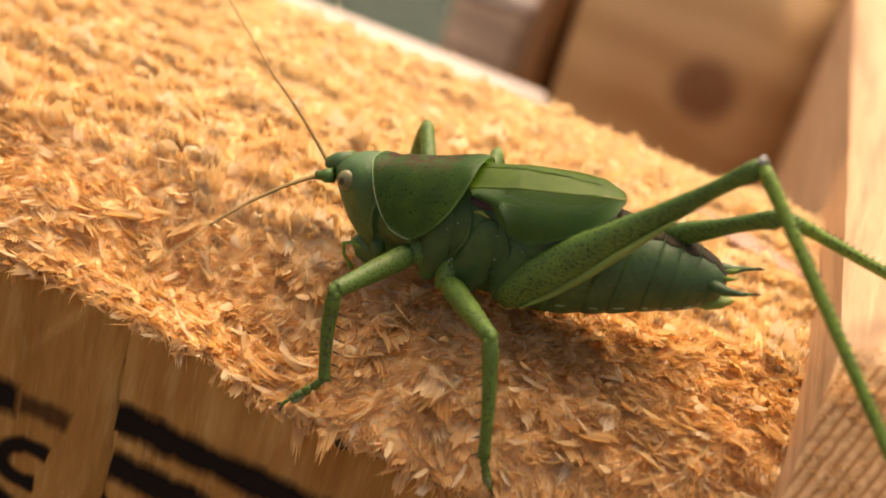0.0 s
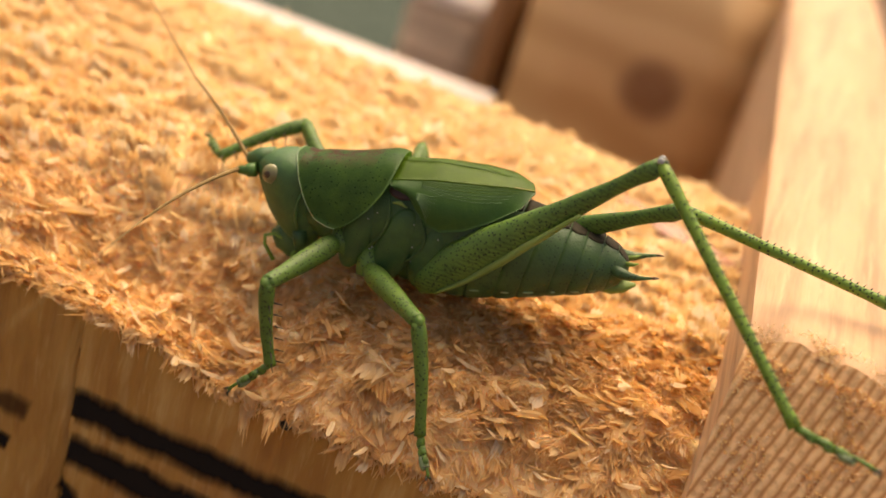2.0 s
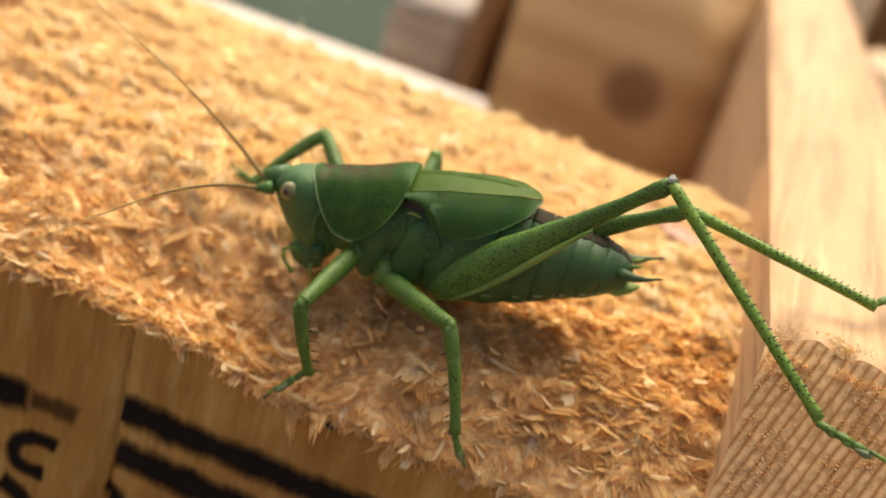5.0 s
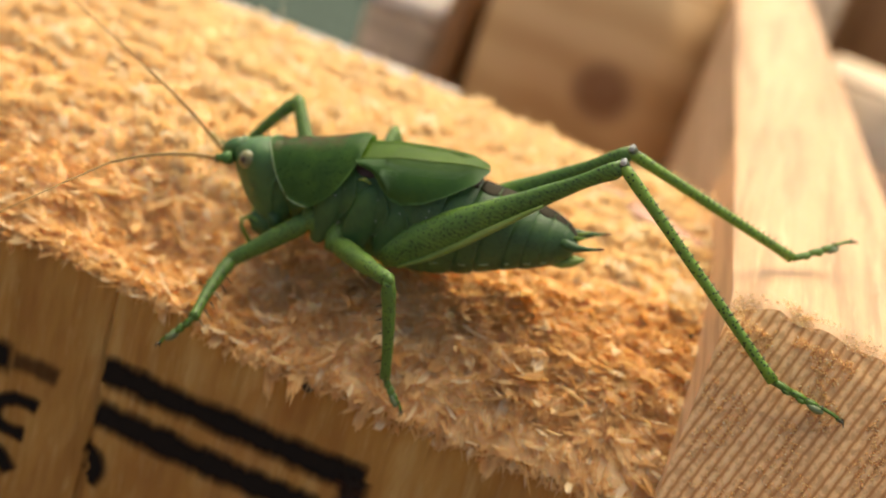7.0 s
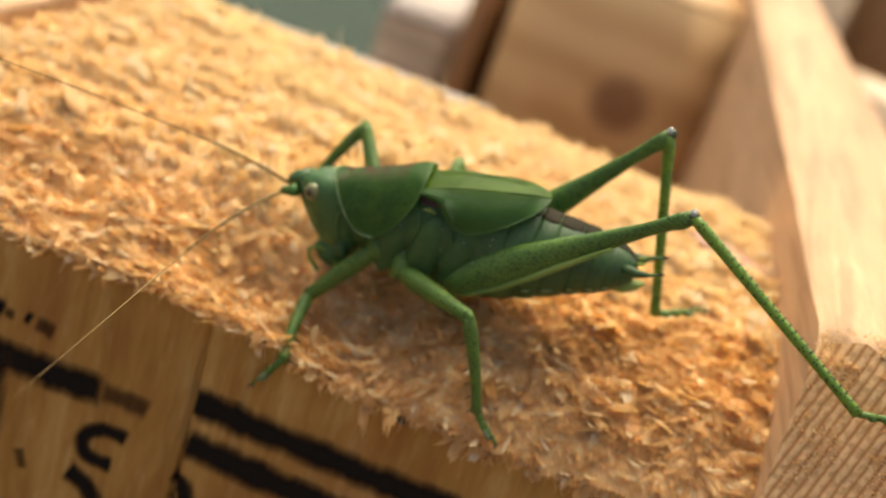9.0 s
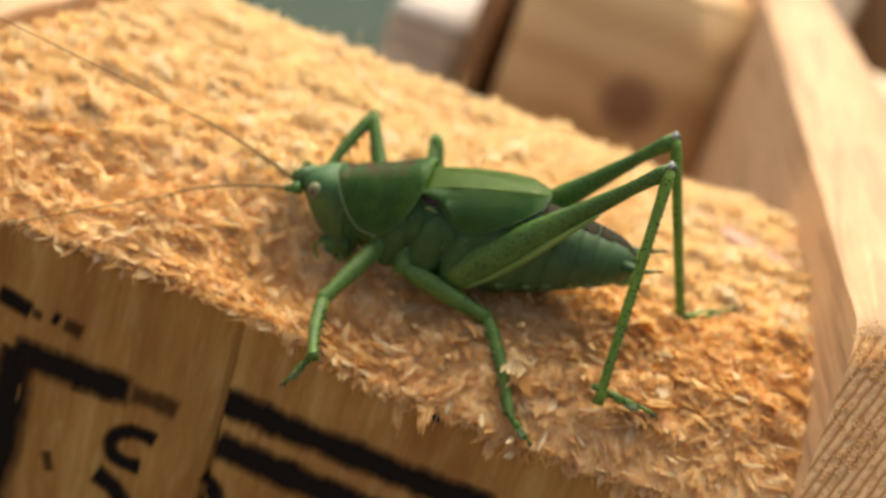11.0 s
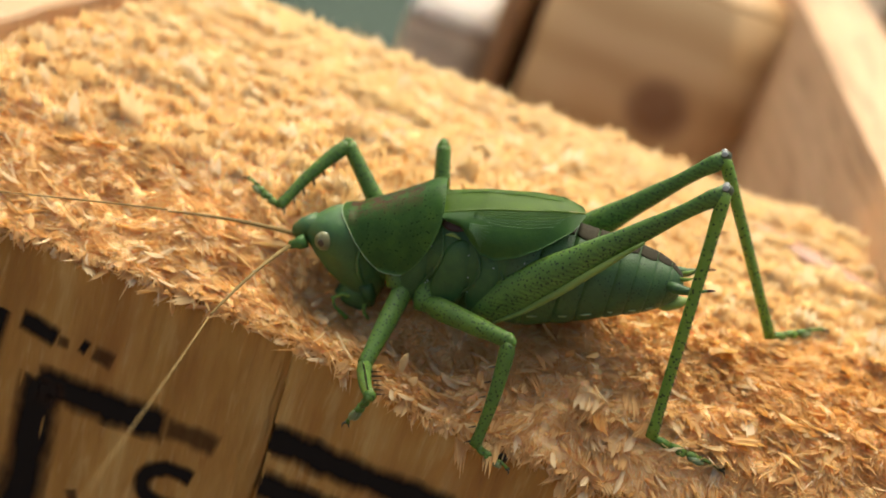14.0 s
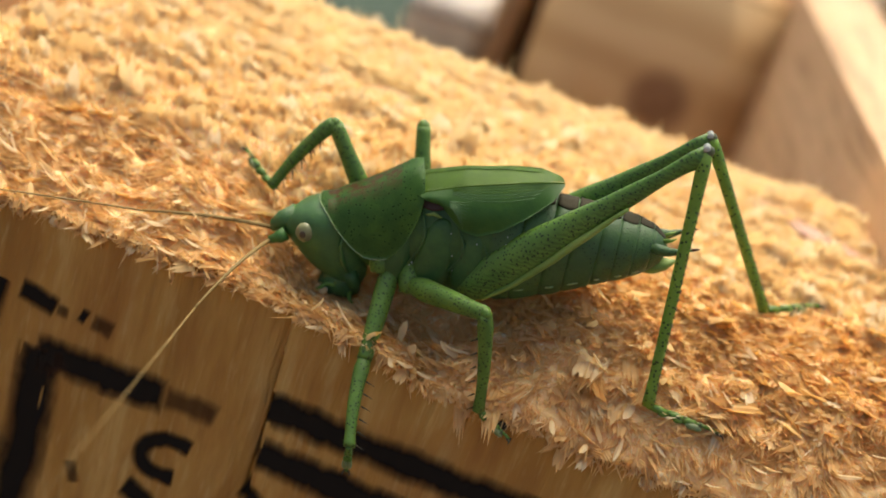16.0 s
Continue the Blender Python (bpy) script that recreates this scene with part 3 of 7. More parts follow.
# the charred stamp on the front face
def stamp_stroke(name, pts, width, mat):
    """A burnt stroke along (x, z) points, laid on the face with a soft margin."""
    fine = []
    for turn in range(2 if len(pts) > 3 else 0):
        cut = [pts[0]]
        for (xa, za), (xb, zb) in zip(pts, pts[1:]):
            cut += [(xa * 0.75 + xb * 0.25, za * 0.75 + zb * 0.25), (xa * 0.25 + xb * 0.75, za * 0.25 + zb * 0.75)]
        pts = cut + [pts[-1]]
    for (xa, za), (xb, zb) in zip(pts, pts[1:]):
        m = max(2, int(math.hypot(xb - xa, zb - za) / 0.03))
        fine += [(xa + (xb - xa) * s / m, za + (zb - za) * s / m) for s in range(m)]
    fine.append(pts[-1])
    vs, uv, run, grow = [], [], [0.0], 1.80
    for (xa, za), (xb, zb) in zip(fine, fine[1:]):
        run.append(run[-1] + math.hypot(xb - xa, zb - za))
    for i, (x, z) in enumerate(fine):
        xa, za = fine[max(i - 1, 0)]
        xb, zb = fine[min(i + 1, len(fine) - 1)]
        d = math.hypot(xb - xa, zb - za)
        nx, nz = -(zb - za) / d, (xb - xa) / d
        inside = min(1.0, (min(run[i], run[-1] - run[i]) + 0.012) / (width * 0.5))
        for k in range(7):
            s = -1 + k / 3
            px, pz = x + nx * s * width * grow / 2, z + nz * s * width * grow / 2
            vs.append((px, face_in(px, pz) - 0.006, pz))
            uv.append((inside, s))
    o = link_mesh(name, vs, grid_faces(len(fine), 7), mat, block, "", True)
    layer = o.data.uv_layers.new(name="across")
    for loop in o.data.loops:
        layer.data[loop.index].uv = uv[loop.vertex_index]
    return o


charred = make_char("charred_ink", 1.0, (0.012, 0.009, 0.007), (0.10, 0.04, 0.016))
faded_char = make_char("faded_char", 0.6, (0.05, 0.02, 0.010), (0.14, 0.055, 0.02))


def burnt(pts, width, seed):
    return stamp_stroke("stamp_bar", pts, width, charred)


burnt([(-1.41, -0.60), (-0.5, -0.62), (0.56, -0.64)], 0.165, 1)
burnt([(-1.42, -0.945), (-0.5, -0.985), (0.30, -1.00)], 0.165, 2)
burnt([(0.50, -0.62), (0.50, -1.6), (0.48, -2.9)], 0.15, 3)
burnt([(-2.94, -0.845), (-2.5, -0.83), (-2.05, -0.825)], 0.17, 4)
stamp_stroke("stamp_bar", [(-2.05, -0.825), (-1.85, -0.83), (-1.7, -0.85)], 0.12, faded_char)
burnt([(-2.885, -0.80), (-2.885, -1.5), (-2.90, -2.6)], 0.21, 6)
burnt([(-3.26, -0.43), (-3.285, -0.9), (-3.31, -1.4), (-3.33, -2.2)], 0.085, 7)
burnt([(-3.12, -0.45), (-3.0, -0.465), (-2.87, -0.50)], 0.105, 8)
stamp_stroke("stamp_bar", [(-2.86, -0.50), (-2.78, -0.50)], 0.06, faded_char)
burnt([(-2.71, -0.475), (-2.66, -0.49)], 0.075, 10)
stamp_stroke("stamp_bar", [(-2.62, -0.49), (-2.48, -0.515)], 0.085, faded_char)
burnt([(-3.42, -0.03), (-3.405, -0.23)], 0.055, 12)
arc = [(-1.80 - 0.0, -1.13), (-1.95, -1.10), (-2.09, -1.18), (-2.12, -1.30), (-2.03, -1.39), (-1.86, -1.38)]
burnt(arc, 0.085, 13)
burnt([(-2.16, -1.55), (-2.02, -1.60), (-1.9, -1.72)], 0.11, 14)
burnt([(-1.42, -1.27), (-1.32, -1.30), (-1.28, -1.40), (-1.33, -1.52)], 0.12, 15)
stamp_stroke("stamp_curve", [(-2.55, -1.53), (-2.49, -1.68)], 0.06, faded_char)
# a small dark pit under the edge
bm = bmesh.new()
bmesh.ops.create_icosphere(bm, subdivisions=2, radius=0.04)
for v in bm.verts:
    v.co = Vector((v.co.x * 1.1, v.co.y * 0.5 - 0.012, v.co.z * 0.75 - 0.12))
part("pit", bm, black_speck, block, "small black pit in the wood")
bm = bmesh.new()
bmesh.ops.create_icosphere(bm, subdivisions=1, radius=0.014)
for v in bm.verts:
    v.co += Vector((2.22, 1.06, surf(2.22, 1.06) + 0.03))
part("speck", bm, black_speck, block)
# raised reddish strip at the back
bm = bmesh.new()
rings = []
for s in range(9):
    u = s / 8
    x, y = 1.2 + 0.98 * u, 2.95 - 0.45 * u
    w = 0.17 * math.sin(math.pi * (0.12 + 0.80 * u)) + 0.02
    z = surf(x, y) + 0.01
    rings.append([(x, y - w, z), (x, y - w * 0.6, z + 0.035), (x, y + w * 0.6, z + 0.035), (x, y + w, z)])
loft(bm, rings)
part("reddish_strip", bm, pinkish_wood, block, "pinkish brown raised strip")


# ---- boards round it ----
def board(name, label, lo, hi, mat, at=(0, 0, 0), turn=(0, 0, 0), cut=None):
    """A sawn board as a thing with slightly uneven faces."""
    thing = anchor(name)
    bm = bmesh.new()
    bevel_box(bm, lo, hi, 0.06)
    bmesh.ops.subdivide_edges(bm, edges=bm.edges[:], cuts=3, use_grid_fill=True)
    for v in bm.verts:
        v.co += Vector([0.02 * noise.noise(v.co * 1.7 + Vector((k * 9, 0, 0))) for k in range(3)])
        if cut:
            cut(v.co)
    part("body", bm, mat, thing)
    thing.matrix_basis = pose(at[0] * CM, at[1] * CM, at[2] * CM, *turn)
    return tagged(thing, label, "board")


# the beam beside the block: pale long top, ringed sawn end leaning towards the front
def beam_front(x, z):
    return 0.95 - 0.2 * x + 0.45 * (z - 1.45)


beam = anchor("wood_beam")
tagged(beam, "pale sawn softwood beam with a ringed end grain face", "wood beam")


def beam_x(y, right):
    return (3.72 if right else 2.33) - 0.055 * (y - 0.5) + (0.0 if not right else -0.035 * y)


rows, cols = 60, 60
bv = []
for i in range(rows):
    for j in range(cols + 1):
        u = i / (rows - 1)
        w = j / cols
        y0 = beam_front(beam_x(0.4, False) + 1.38 * w, 1.45)
        y = y0 + (16.0 - y0) * u ** 2
        x = beam_x(y, False) + (beam_x(y, True) - beam_x(y, False)) * w
        round_off = 0.12 * (max(0, 0.28 - w) / 0.28) ** 2 + 0.05 * (max(0, w - 0.9) / 0.1) ** 2
        worn = 0.07 * max(0.0, 1.0 - (y - y0) / 0.16) ** 2 * (0.7 + 0.6 * noise.noise(Vector((x * 6, 1, 5))))
        z = 1.45 - round_off - worn + 0.02 * noise.noise(Vector((x * 3, y * 2, 3))) + 0.008 * noise.noise(Vector((x * 20, y * 8, 3)))
        bv.append((x, y, z))
beam_top = link_mesh("beam_top", bv, [f[::-1] for f in grid_faces(rows, cols + 1)], beam_wood, beam)
front_row = bv[: cols + 1]
ev = []
for x, y, z in front_row:
    for j in range(160):
        w = (j / 159) ** 1.5
        zz = z + (GROUND - z) * w
        slope = beam_front(x, max(zz, -1.0)) + (y - beam_front(x, z)) * max(0.0, 1.0 - (z - zz) / 0.15)
        ev.append((x, slope + min(1.0, j / 4) * 0.005 * noise.noise(Vector((x * 14, 2, zz * 14))) + min(1.0, j / 4) * 0.003 * noise.noise(Vector((x * 45, 2, zz * 30))), zz))
link_mesh("sawn_end", ev, grid_faces(cols + 1, 160)[::-1], ring_wood, beam, "sawn end with fine slanting growth rings")
for j in (0, cols):
    sv = []
    edge = ev[j * 160:(j + 1) * 160]
    for i in range(rows):
        x, y, z = bv[i * (cols + 1) + j]
        for ex, ey, ez in edge:
            sv.append((x, y + (ey - edge[0][1]) * (1 - i / (rows - 1)), ez + (z - edge[0][2]) * (ez - GROUND) / (edge[0][2] - GROUND)))
    link_mesh("beam_side", sv, grid_faces(rows, 160), beam_wood, beam)

# raised fuzz along the sawn rim of the beam, and clumps of saw dust on its end
rng = random.Random(31)
rim, dust = Heap(), Heap()
for k in range(3000):
    x = rng.uniform(2.34, 3.7)
    w = (x - 2.33) / 1.38
    y = beam_front(x, 1.45) + abs(rng.gauss(0, 0.05))
    z = 1.45 - 0.12 * (max(0, 0.28 - w) / 0.28) ** 2 - 0.07 * max(0.0, 1.0 - (y - beam_front(x, 1.45)) / 0.16) ** 2
    rim.add(needle(rng, Vector((x, y, z - 0.006)), Vector((rng.gauss(-0.1, 0.6), rng.gauss(-0.4, 0.5), rng.uniform(0.1, 0.8))), rng.uniform(0.012, 0.035), rng.uniform(0.006, 0.014)))
for k in range(4500):
    x, z = rng.uniform(2.36, 3.7), 1.36 - abs(rng.gauss(0, 0.55))
    if noise.noise(Vector((x * 4.5, 3.0, z * 4.5))) + 0.5 * noise.noise(Vector((x * 11.0, 1.0, z * 11.0))) < 0.12:
        continue
    at = Vector((x, beam_front(x, z) - 0.001, z))
    dust.add(needle(rng, at, Vector((rng.gauss(0, 0.8), -0.6 + rng.gauss(0, 0.3), rng.gauss(0, 0.8))), rng.uniform(0.008, 0.022), rng.uniform(0.007, 0.015)))
link_mesh("rim_fuzz", rim.vs, rim.fs, flake_wood, beam, "fine torn fuzz on the rim", smooth=False, kind="stuff")
link_mesh("saw_dust", dust.vs, dust.fs, torn_flake, beam, "clumps of saw dust on the sawn end", smooth=False, kind="stuff")


# boards of the stack behind
def back_board(label, lo, hi, mat, turn=0.0, tilt=0.0):
    c = [(a + b) / 2 for a, b in zip(lo, hi)]
    h = [(b - a) / 2 for a, b in zip(lo, hi)]
    return board("board", label, [-v for v in h], h, mat, c, (tilt, 0, turn))


knot_block = back_board("brown block with one dark round knot", (-1.32, 11.0, GROUND), (1.86, 15.0, 1.02), knot_wood)
back_board("narrow brown board on edge", (-1.90, 11.3, GROUND), (-1.62, 15.0, 1.2), brown_wood)
# fills the dark gap; the shade in it comes from the board's colour
back_board("board in the gap, its shade put into a dark colour", (-1.64, 12.6, GROUND), (-1.28, 16.0, 1.2), shaded_wood)
back_board("weathered grey block with a pale top", (-3.20, 12.0, GROUND), (-2.00, 18.0, -0.85), grey_wood)
# thin white slab added to give the grey block's top its light
back_board("white slab added for the lit top of the grey block", (-3.22, 12.05, -0.85), (-1.98, 18.0, -0.70), white_wood)
back_board("white planed board behind the block", (-7.5, 6.7, GROUND), (-0.75, 7.8, -0.30), white_wood, -2)
back_board("pale board lying across", (3.40, 12.0, GROUND), (7.5, 13.6, 0.40), pale_wood, -8)
back_board("pale board lying above", (2.70, 15.0, GROUND), (3.45, 18.0, 1.55), pale_wood)
back_board("brown board on edge", (3.3, 18.0, GROUND), (9.0, 20.0, 2.3), brown_wood)
back_board("dark grey shaded board", (3.75, 9.0, GROUND), (5.0, 11.0, -0.30), shaded_wood)
left_board = anchor("board")
tagged(left_board, "pale sawn board beside the block with a frayed edge", "board")
lv = []
for i in range(50):
    y = -1.5 + 5.6 * i / 49
    e = left_edge(y) - 0.005 + 0.01 * noise.noise(Vector((0, y * 5, 3)))
    z = surf(e, max(y, 0.9)) + 0.15 + 0.02 * noise.noise(Vector((3, y * 3, 0)))
    lv += [(e, y, GROUND), (e, y, z - 0.03), (e - 0.03, y, z), (e - 2.0, y, z + 0.02), (e - 5.0, y, z), (e - 5.0, y, GROUND)]
link_mesh("body", lv, grid_faces(50, 6) + [tuple(range(6))[::-1], tuple(range(294, 300))], beam_wood, left_board, smooth=False)

# ---- the bush-cricket ----
pron_green = make_green("pronotum_green", (0.120, 0.250, 0.055), (0.080, 0.180, 0.042), (0.185, 0.345, 0.061), 0.56, 4300, 0.20, rough=0.38, sss=0.0, mark=(0.0018, -0.0046, -0.0002), relief=0.25, thin=0.38)
head_green = make_green("head_green", (0.058, 0.132, 0.036), (0.042, 0.098, 0.028), (0.088, 0.180, 0.041), 0.34, 5600, 0.15, rough=0.5, relief=0.2)
body_green = make_green("thorax_green", (0.040, 0.100, 0.022), (0.024, 0.065, 0.015), (0.064, 0.140, 0.028), 0.34, 5000, 0.16)
abdo_green = make_green("abdomen_green", (0.046, 0.100, 0.028), (0.031, 0.072, 0.021), (0.070, 0.138, 0.033), 0.54, 5000, 0.22)
# leg_green is kept dark: part of the legs' shading sits in the colour
leg_green = make_green("leg_green", (0.096, 0.178, 0.027), (0.070, 0.135, 0.022), (0.140, 0.235, 0.031), 0.82, 4800, 0.27, sss=0.35)
# brighter copy of leg_green: back light on the hind shins put into colour
backlit_shin_green = make_green("backlit_shin_green", (0.155, 0.265, 0.030), (0.115, 0.205, 0.026), (0.205, 0.320, 0.036), 0.78, 3900, 0.28, sss=0.35)
femur_green = make_green("femur_green", (0.092, 0.180, 0.027), (0.066, 0.135, 0.022), (0.138, 0.238, 0.031), 0.85, 4700, 0.28, sss=0.25, bars=True)
wing_green = make_green("wing_green", (0.084, 0.195, 0.039), (0.064, 0.156, 0.033), (0.112, 0.245, 0.042), 0, rough=0.38, sss=0.0, relief=0.10, thin=0.18)
wing_light = make_green("wing_yellow_green", (0.128, 0.245, 0.011), (0.100, 0.200, 0.010), (0.165, 0.29, 0.015), 0, rough=0.40, sss=0.0, relief=0.10, thin=0.25)
wing_vein = make_green("wing_vein", (0.125, 0.235, 0.085), (0.10, 0.20, 0.07), (0.15, 0.27, 0.10), 0, rough=0.5, sss=0.0)
palp_green = make_green("palp_green", (0.17, 0.30, 0.05), (0.13, 0.25, 0.04), (0.21, 0.34, 0.06))
keel_green = make_green("keel_yellow_green", (0.19, 0.27, 0.055), (0.14, 0.22, 0.04), (0.24, 0.32, 0.07))
pale_rim = make_plain("pale_rim", (0.26, 0.36, 0.17), 0.45, sss=0.2)
back_grey = make_plain("back_grey", (0.040, 0.034, 0.020), 0.8, 0.1, bump=0.2, scale=2500)
knee_white = make_plain("knee_white", (0.45, 0.46, 0.42), 0.4)
foot_pale = make_plain("foot_olive", (0.17, 0.22, 0.10), 0.35, sss=0.2)
dark_brown = make_plain("dark_brown", (0.060, 0.026, 0.016), 0.5)
eye_pale = make_plain("eye_cream", (0.21, 0.205, 0.09), 0.3, 0.5, sss=0.3)
eye_dark = make_plain("eye_pupil", (0.085, 0.055, 0.03), 0.3)
antenna_tan = make_plain("antenna_tan", (0.25, 0.165, 0.055), 0.6, 0.2)
claw_pale = make_plain("claw_pale", (0.34, 0.36, 0.24), 0.4)
claw_dark = make_plain("claw_dark", (0.05, 0.045, 0.025), 0.4)
joint_brown = make_plain("joint_brown", (0.075, 0.085, 0.035), 0.5)

cricket = anchor("bush_cricket", (-0.70, 0.70, 0.85))
tagged(cricket, "bright green bush-cricket with short wings and long hind legs", "insect")
NECK = Vector((-0.15, 0.0, 0.10))


def oval(x, zc, b, a, n=24, flat=1.0):
    return [(x, a * math.sin(2 * math.pi * k / n), zc + b * math.cos(2 * math.pi * k / n)) for k in range(n)]


def mix_rows(rows, s):
    """Interpolates rows of numbers by their first value."""
    for p, r in zip(rows, rows[1:]):
        if s <= r[0]:
            f = (s - p[0]) / (r[0] - p[0])
            f = f * f * (3 - 2 * f) * 0.5 + f * 0.5
            return [u + (v - u) * f for u, v in zip(p, r)]
    return list(rows[-1])


TRUNK = [(-0.50, -0.06, 0.22, 0.16), (-0.20, 0.00, 0.32, 0.22), (0.10, 0.02, 0.37, 0.25), (0.35, 0.045, 0.385, 0.27), (0.60, 0.06, 0.365, 0.285),
         (0.87, 0.115, 0.305, 0.275), (1.10, 0.175, 0.245, 0.245), (1.27, 0.205, 0.195, 0.205), (1.38, 0.225, 0.145, 0.155), (1.45, 0.235, 0.085, 0.095), (1.475, 0.235, 0.03, 0.035)]
# thorax with its side plates
bm = bmesh.new()
loft(bm, [oval(*mix_rows(TRUNK, -0.50 + 1.02 * k / 16)) for k in range(17)])
thorax = part("thorax", bm, body_green, cricket, "dark green thorax")
for k, (x, z, w, h) in enumerate(((-0.12, -0.10, 0.10, 0.24), (0.12, -0.06, 0.12, 0.26), (0.33, -0.05, 0.10, 0.22))):
    for side in (-1, 1):
        bm = bmesh.new()
        bmesh.ops.create_uvsphere(bm, u_segments=16, v_segments=10, radius=1.0)
        r = mix_rows(TRUNK, x)
        for v in bm.verts:
            v.co = Vector((x + v.co.x * w + 0.15 * v.co.z * w, side * (r[3] * 0.88 + v.co.y * 0.055), z + v.co.z * h))
        part("side_plate", bm, body_green, cricket)
for x, z0, z1, lean in ((-0.015, 0.22, -0.22, 0.05), (0.215, 0.18, -0.24, 0.07), (0.40, 0.10, -0.22, 0.05)):
    for side in (-1, 1):
        bm = bmesh.new()
        pts = []
        for i in range(9):
            z = z0 + (z1 - z0) * i / 8
            xx = x + lean * math.sin(i * 0.55)
            r = mix_rows(TRUNK, xx)
            pts.append((xx, side * (r[3] * math.sqrt(max(0.05, 1 - ((z - r[1]) / r[2]) ** 2)) + 0.012), z))
        tube(bm, pts, [0.003, 0.007, 0.009, 0.010, 0.010, 0.010, 0.009, 0.007, 0.003], 6)
        part("thorax_seam", bm, abdo_green, cricket, "raised seam between the thorax plates")
rng = random.Random(8)
for k in range(14):
    bm = bmesh.new()
    bmesh.ops.create_icosphere(bm, subdivisions=1, radius=rng.uniform(0.003, 0.006))
    x, a = rng.uniform(-0.1, 0.55), rng.uniform(1.2, 2.2)
    r = mix_rows(TRUNK, x)
    for v in bm.verts:
        v.co = Vector((x + v.co.x, -(r[3] + 0.02) * math.sin(a) + v.co.y, r[1] + (r[2] + 0.01) * math.cos(a) + v.co.z * rng.uniform(1.0, 1.8)))
    part("dust_grain", bm, knee_white, cricket, "tiny whitish grain of wood dust")
# abdomen: overlapping rings
SEG = [0.42, 0.60, 0.76, 0.91, 1.05, 1.17, 1.28, 1.37, 1.47]
for k, (xa, xb) in enumerate(zip(SEG, SEG[1:])):
    bm = bmesh.new()
    rings = []
    for s in range(7):
        u = s / 6
        r = mix_rows(TRUNK, xa + (xb + 0.018 - xa) * u)
        g = 1.0 + 0.020 * math.sin(math.pi * min(1.0, u * 1.1)) - (0.035 if s == 6 else 0.0) - (0.02 if s == 0 else 0.0)
        rings.append(oval(r[0], r[1], r[2] * g, r[3] * g, 28))
    loft(bm, rings)
    part("abdomen_ring", bm, abdo_green, cricket)
    bm = bmesh.new()
    r = mix_rows(TRUNK, xb)
    edge = [(p[0] + 0.004, p[1] * 1.012, r[1] + (p[2] - r[1]) * 1.012) for p in oval(r[0], r[1], r[2], r[3], 28)]
    tube(bm, edge[4:13][::-1], 0.0045, 5)
    if k < 7:
        part("ring_edge", bm, pale_rim, cricket)
    else:
        bm.free()
    if k > 0:
        bm = bmesh.new()
        rings = []
        for i in range(7):
            u = 0.03 + 0.93 * i / 6
            r = mix_rows(TRUNK, xa + (xb - xa) * u)
            half = (0.42 + 0.10 * math.sin(math.pi * u)) * (0.9 if k < 6 else 0.7)
            lifted = 1.024
            top = [(r[0], r[3] * lifted * math.sin(half * (j / 5 - 1)), r[1] + r[2] * lifted * math.cos(half * (j / 5 - 1))) for j in range(11)]
            low = [(q[0], q[1] * 0.985, r[1] + (q[2] - r[1]) * 0.985) for q in top[::-1]]
            rings.append(top + low)
        loft(bm, rings)
        part("back_patch", bm, back_grey, cricket, "dark greyish brown patch on the back")
    if 0 < k < 7:
        for side in (-1, 1):
            bm = bmesh.new()
            pts = []
            for i in range(5):
                r = mix_rows(TRUNK, xa + (xb - xa) * (0.25 + 0.35 * i / 4))
                a = 2.22
                pts.append((r[0], side * r[3] * 1.022 * math.sin(a), r[1] + r[2] * 1.022 * math.cos(a)))
            tube(bm, pts, [0.003, 0.006, 0.007, 0.006, 0.003], 6)
            part("side_fold", bm, pale_rim, cricket, "short pale fold on the flank")
for side in (-1, 1):
    bm = bmesh.new()
    tube(bm, [(1.37, side * 0.115, 0.27), (1.43, side * 0.14, 0.275), (1.49, side * 0.155, 0.285), (1.55, side * 0.175, 0.31), (1.62, side * 0.175, 0.34)], [0.032, 0.036, 0.026, 0.014, 0.006], 10)
    tail = part("cercus", bm, abdo_green, cricket, "pointed green tail feeler")
    bm = bmesh.new()
    tube(bm, [(1.608, side * 0.175, 0.335), (1.630, side * 0.174, 0.344), (1.652, side * 0.172, 0.350)], [0.009, 0.008, 0.002], 7)
    part("tip", bm, dark_brown, tail, "dark brown tip")
    bm = bmesh.new()
    tube(bm, [(1.44, side * 0.045, 0.30), (1.49, side * 0.06, 0.325), (1.515, side * 0.065, 0.345)], [0.018, 0.010, 0.002], 7)
    part("tail_lobe", bm, keel_green, cricket, "small pointed lobe above the tail")
bm = bmesh.new()
tube(bm, [(1.34, 0, 0.10), (1.42, 0, 0.115), (1.49, 0, 0.145), (1.55, 0, 0.18)], [0.04, 0.048, 0.036, 0.008], 12, 1.5)
part("end_plate", bm, keel_green, cricket, "yellowish plate under the tail")


# short wings: a green side field and a yellow-green back field each
WING_RIDGE = [(0, -0.06, 0.185, 0.305), (0.3, 0.20, 0.185, 0.410), (0.65, 0.48, 0.165, 0.487), (0.86, 0.66, 0.12, 0.525), (1.0, 0.785, 0.045, 0.525)]


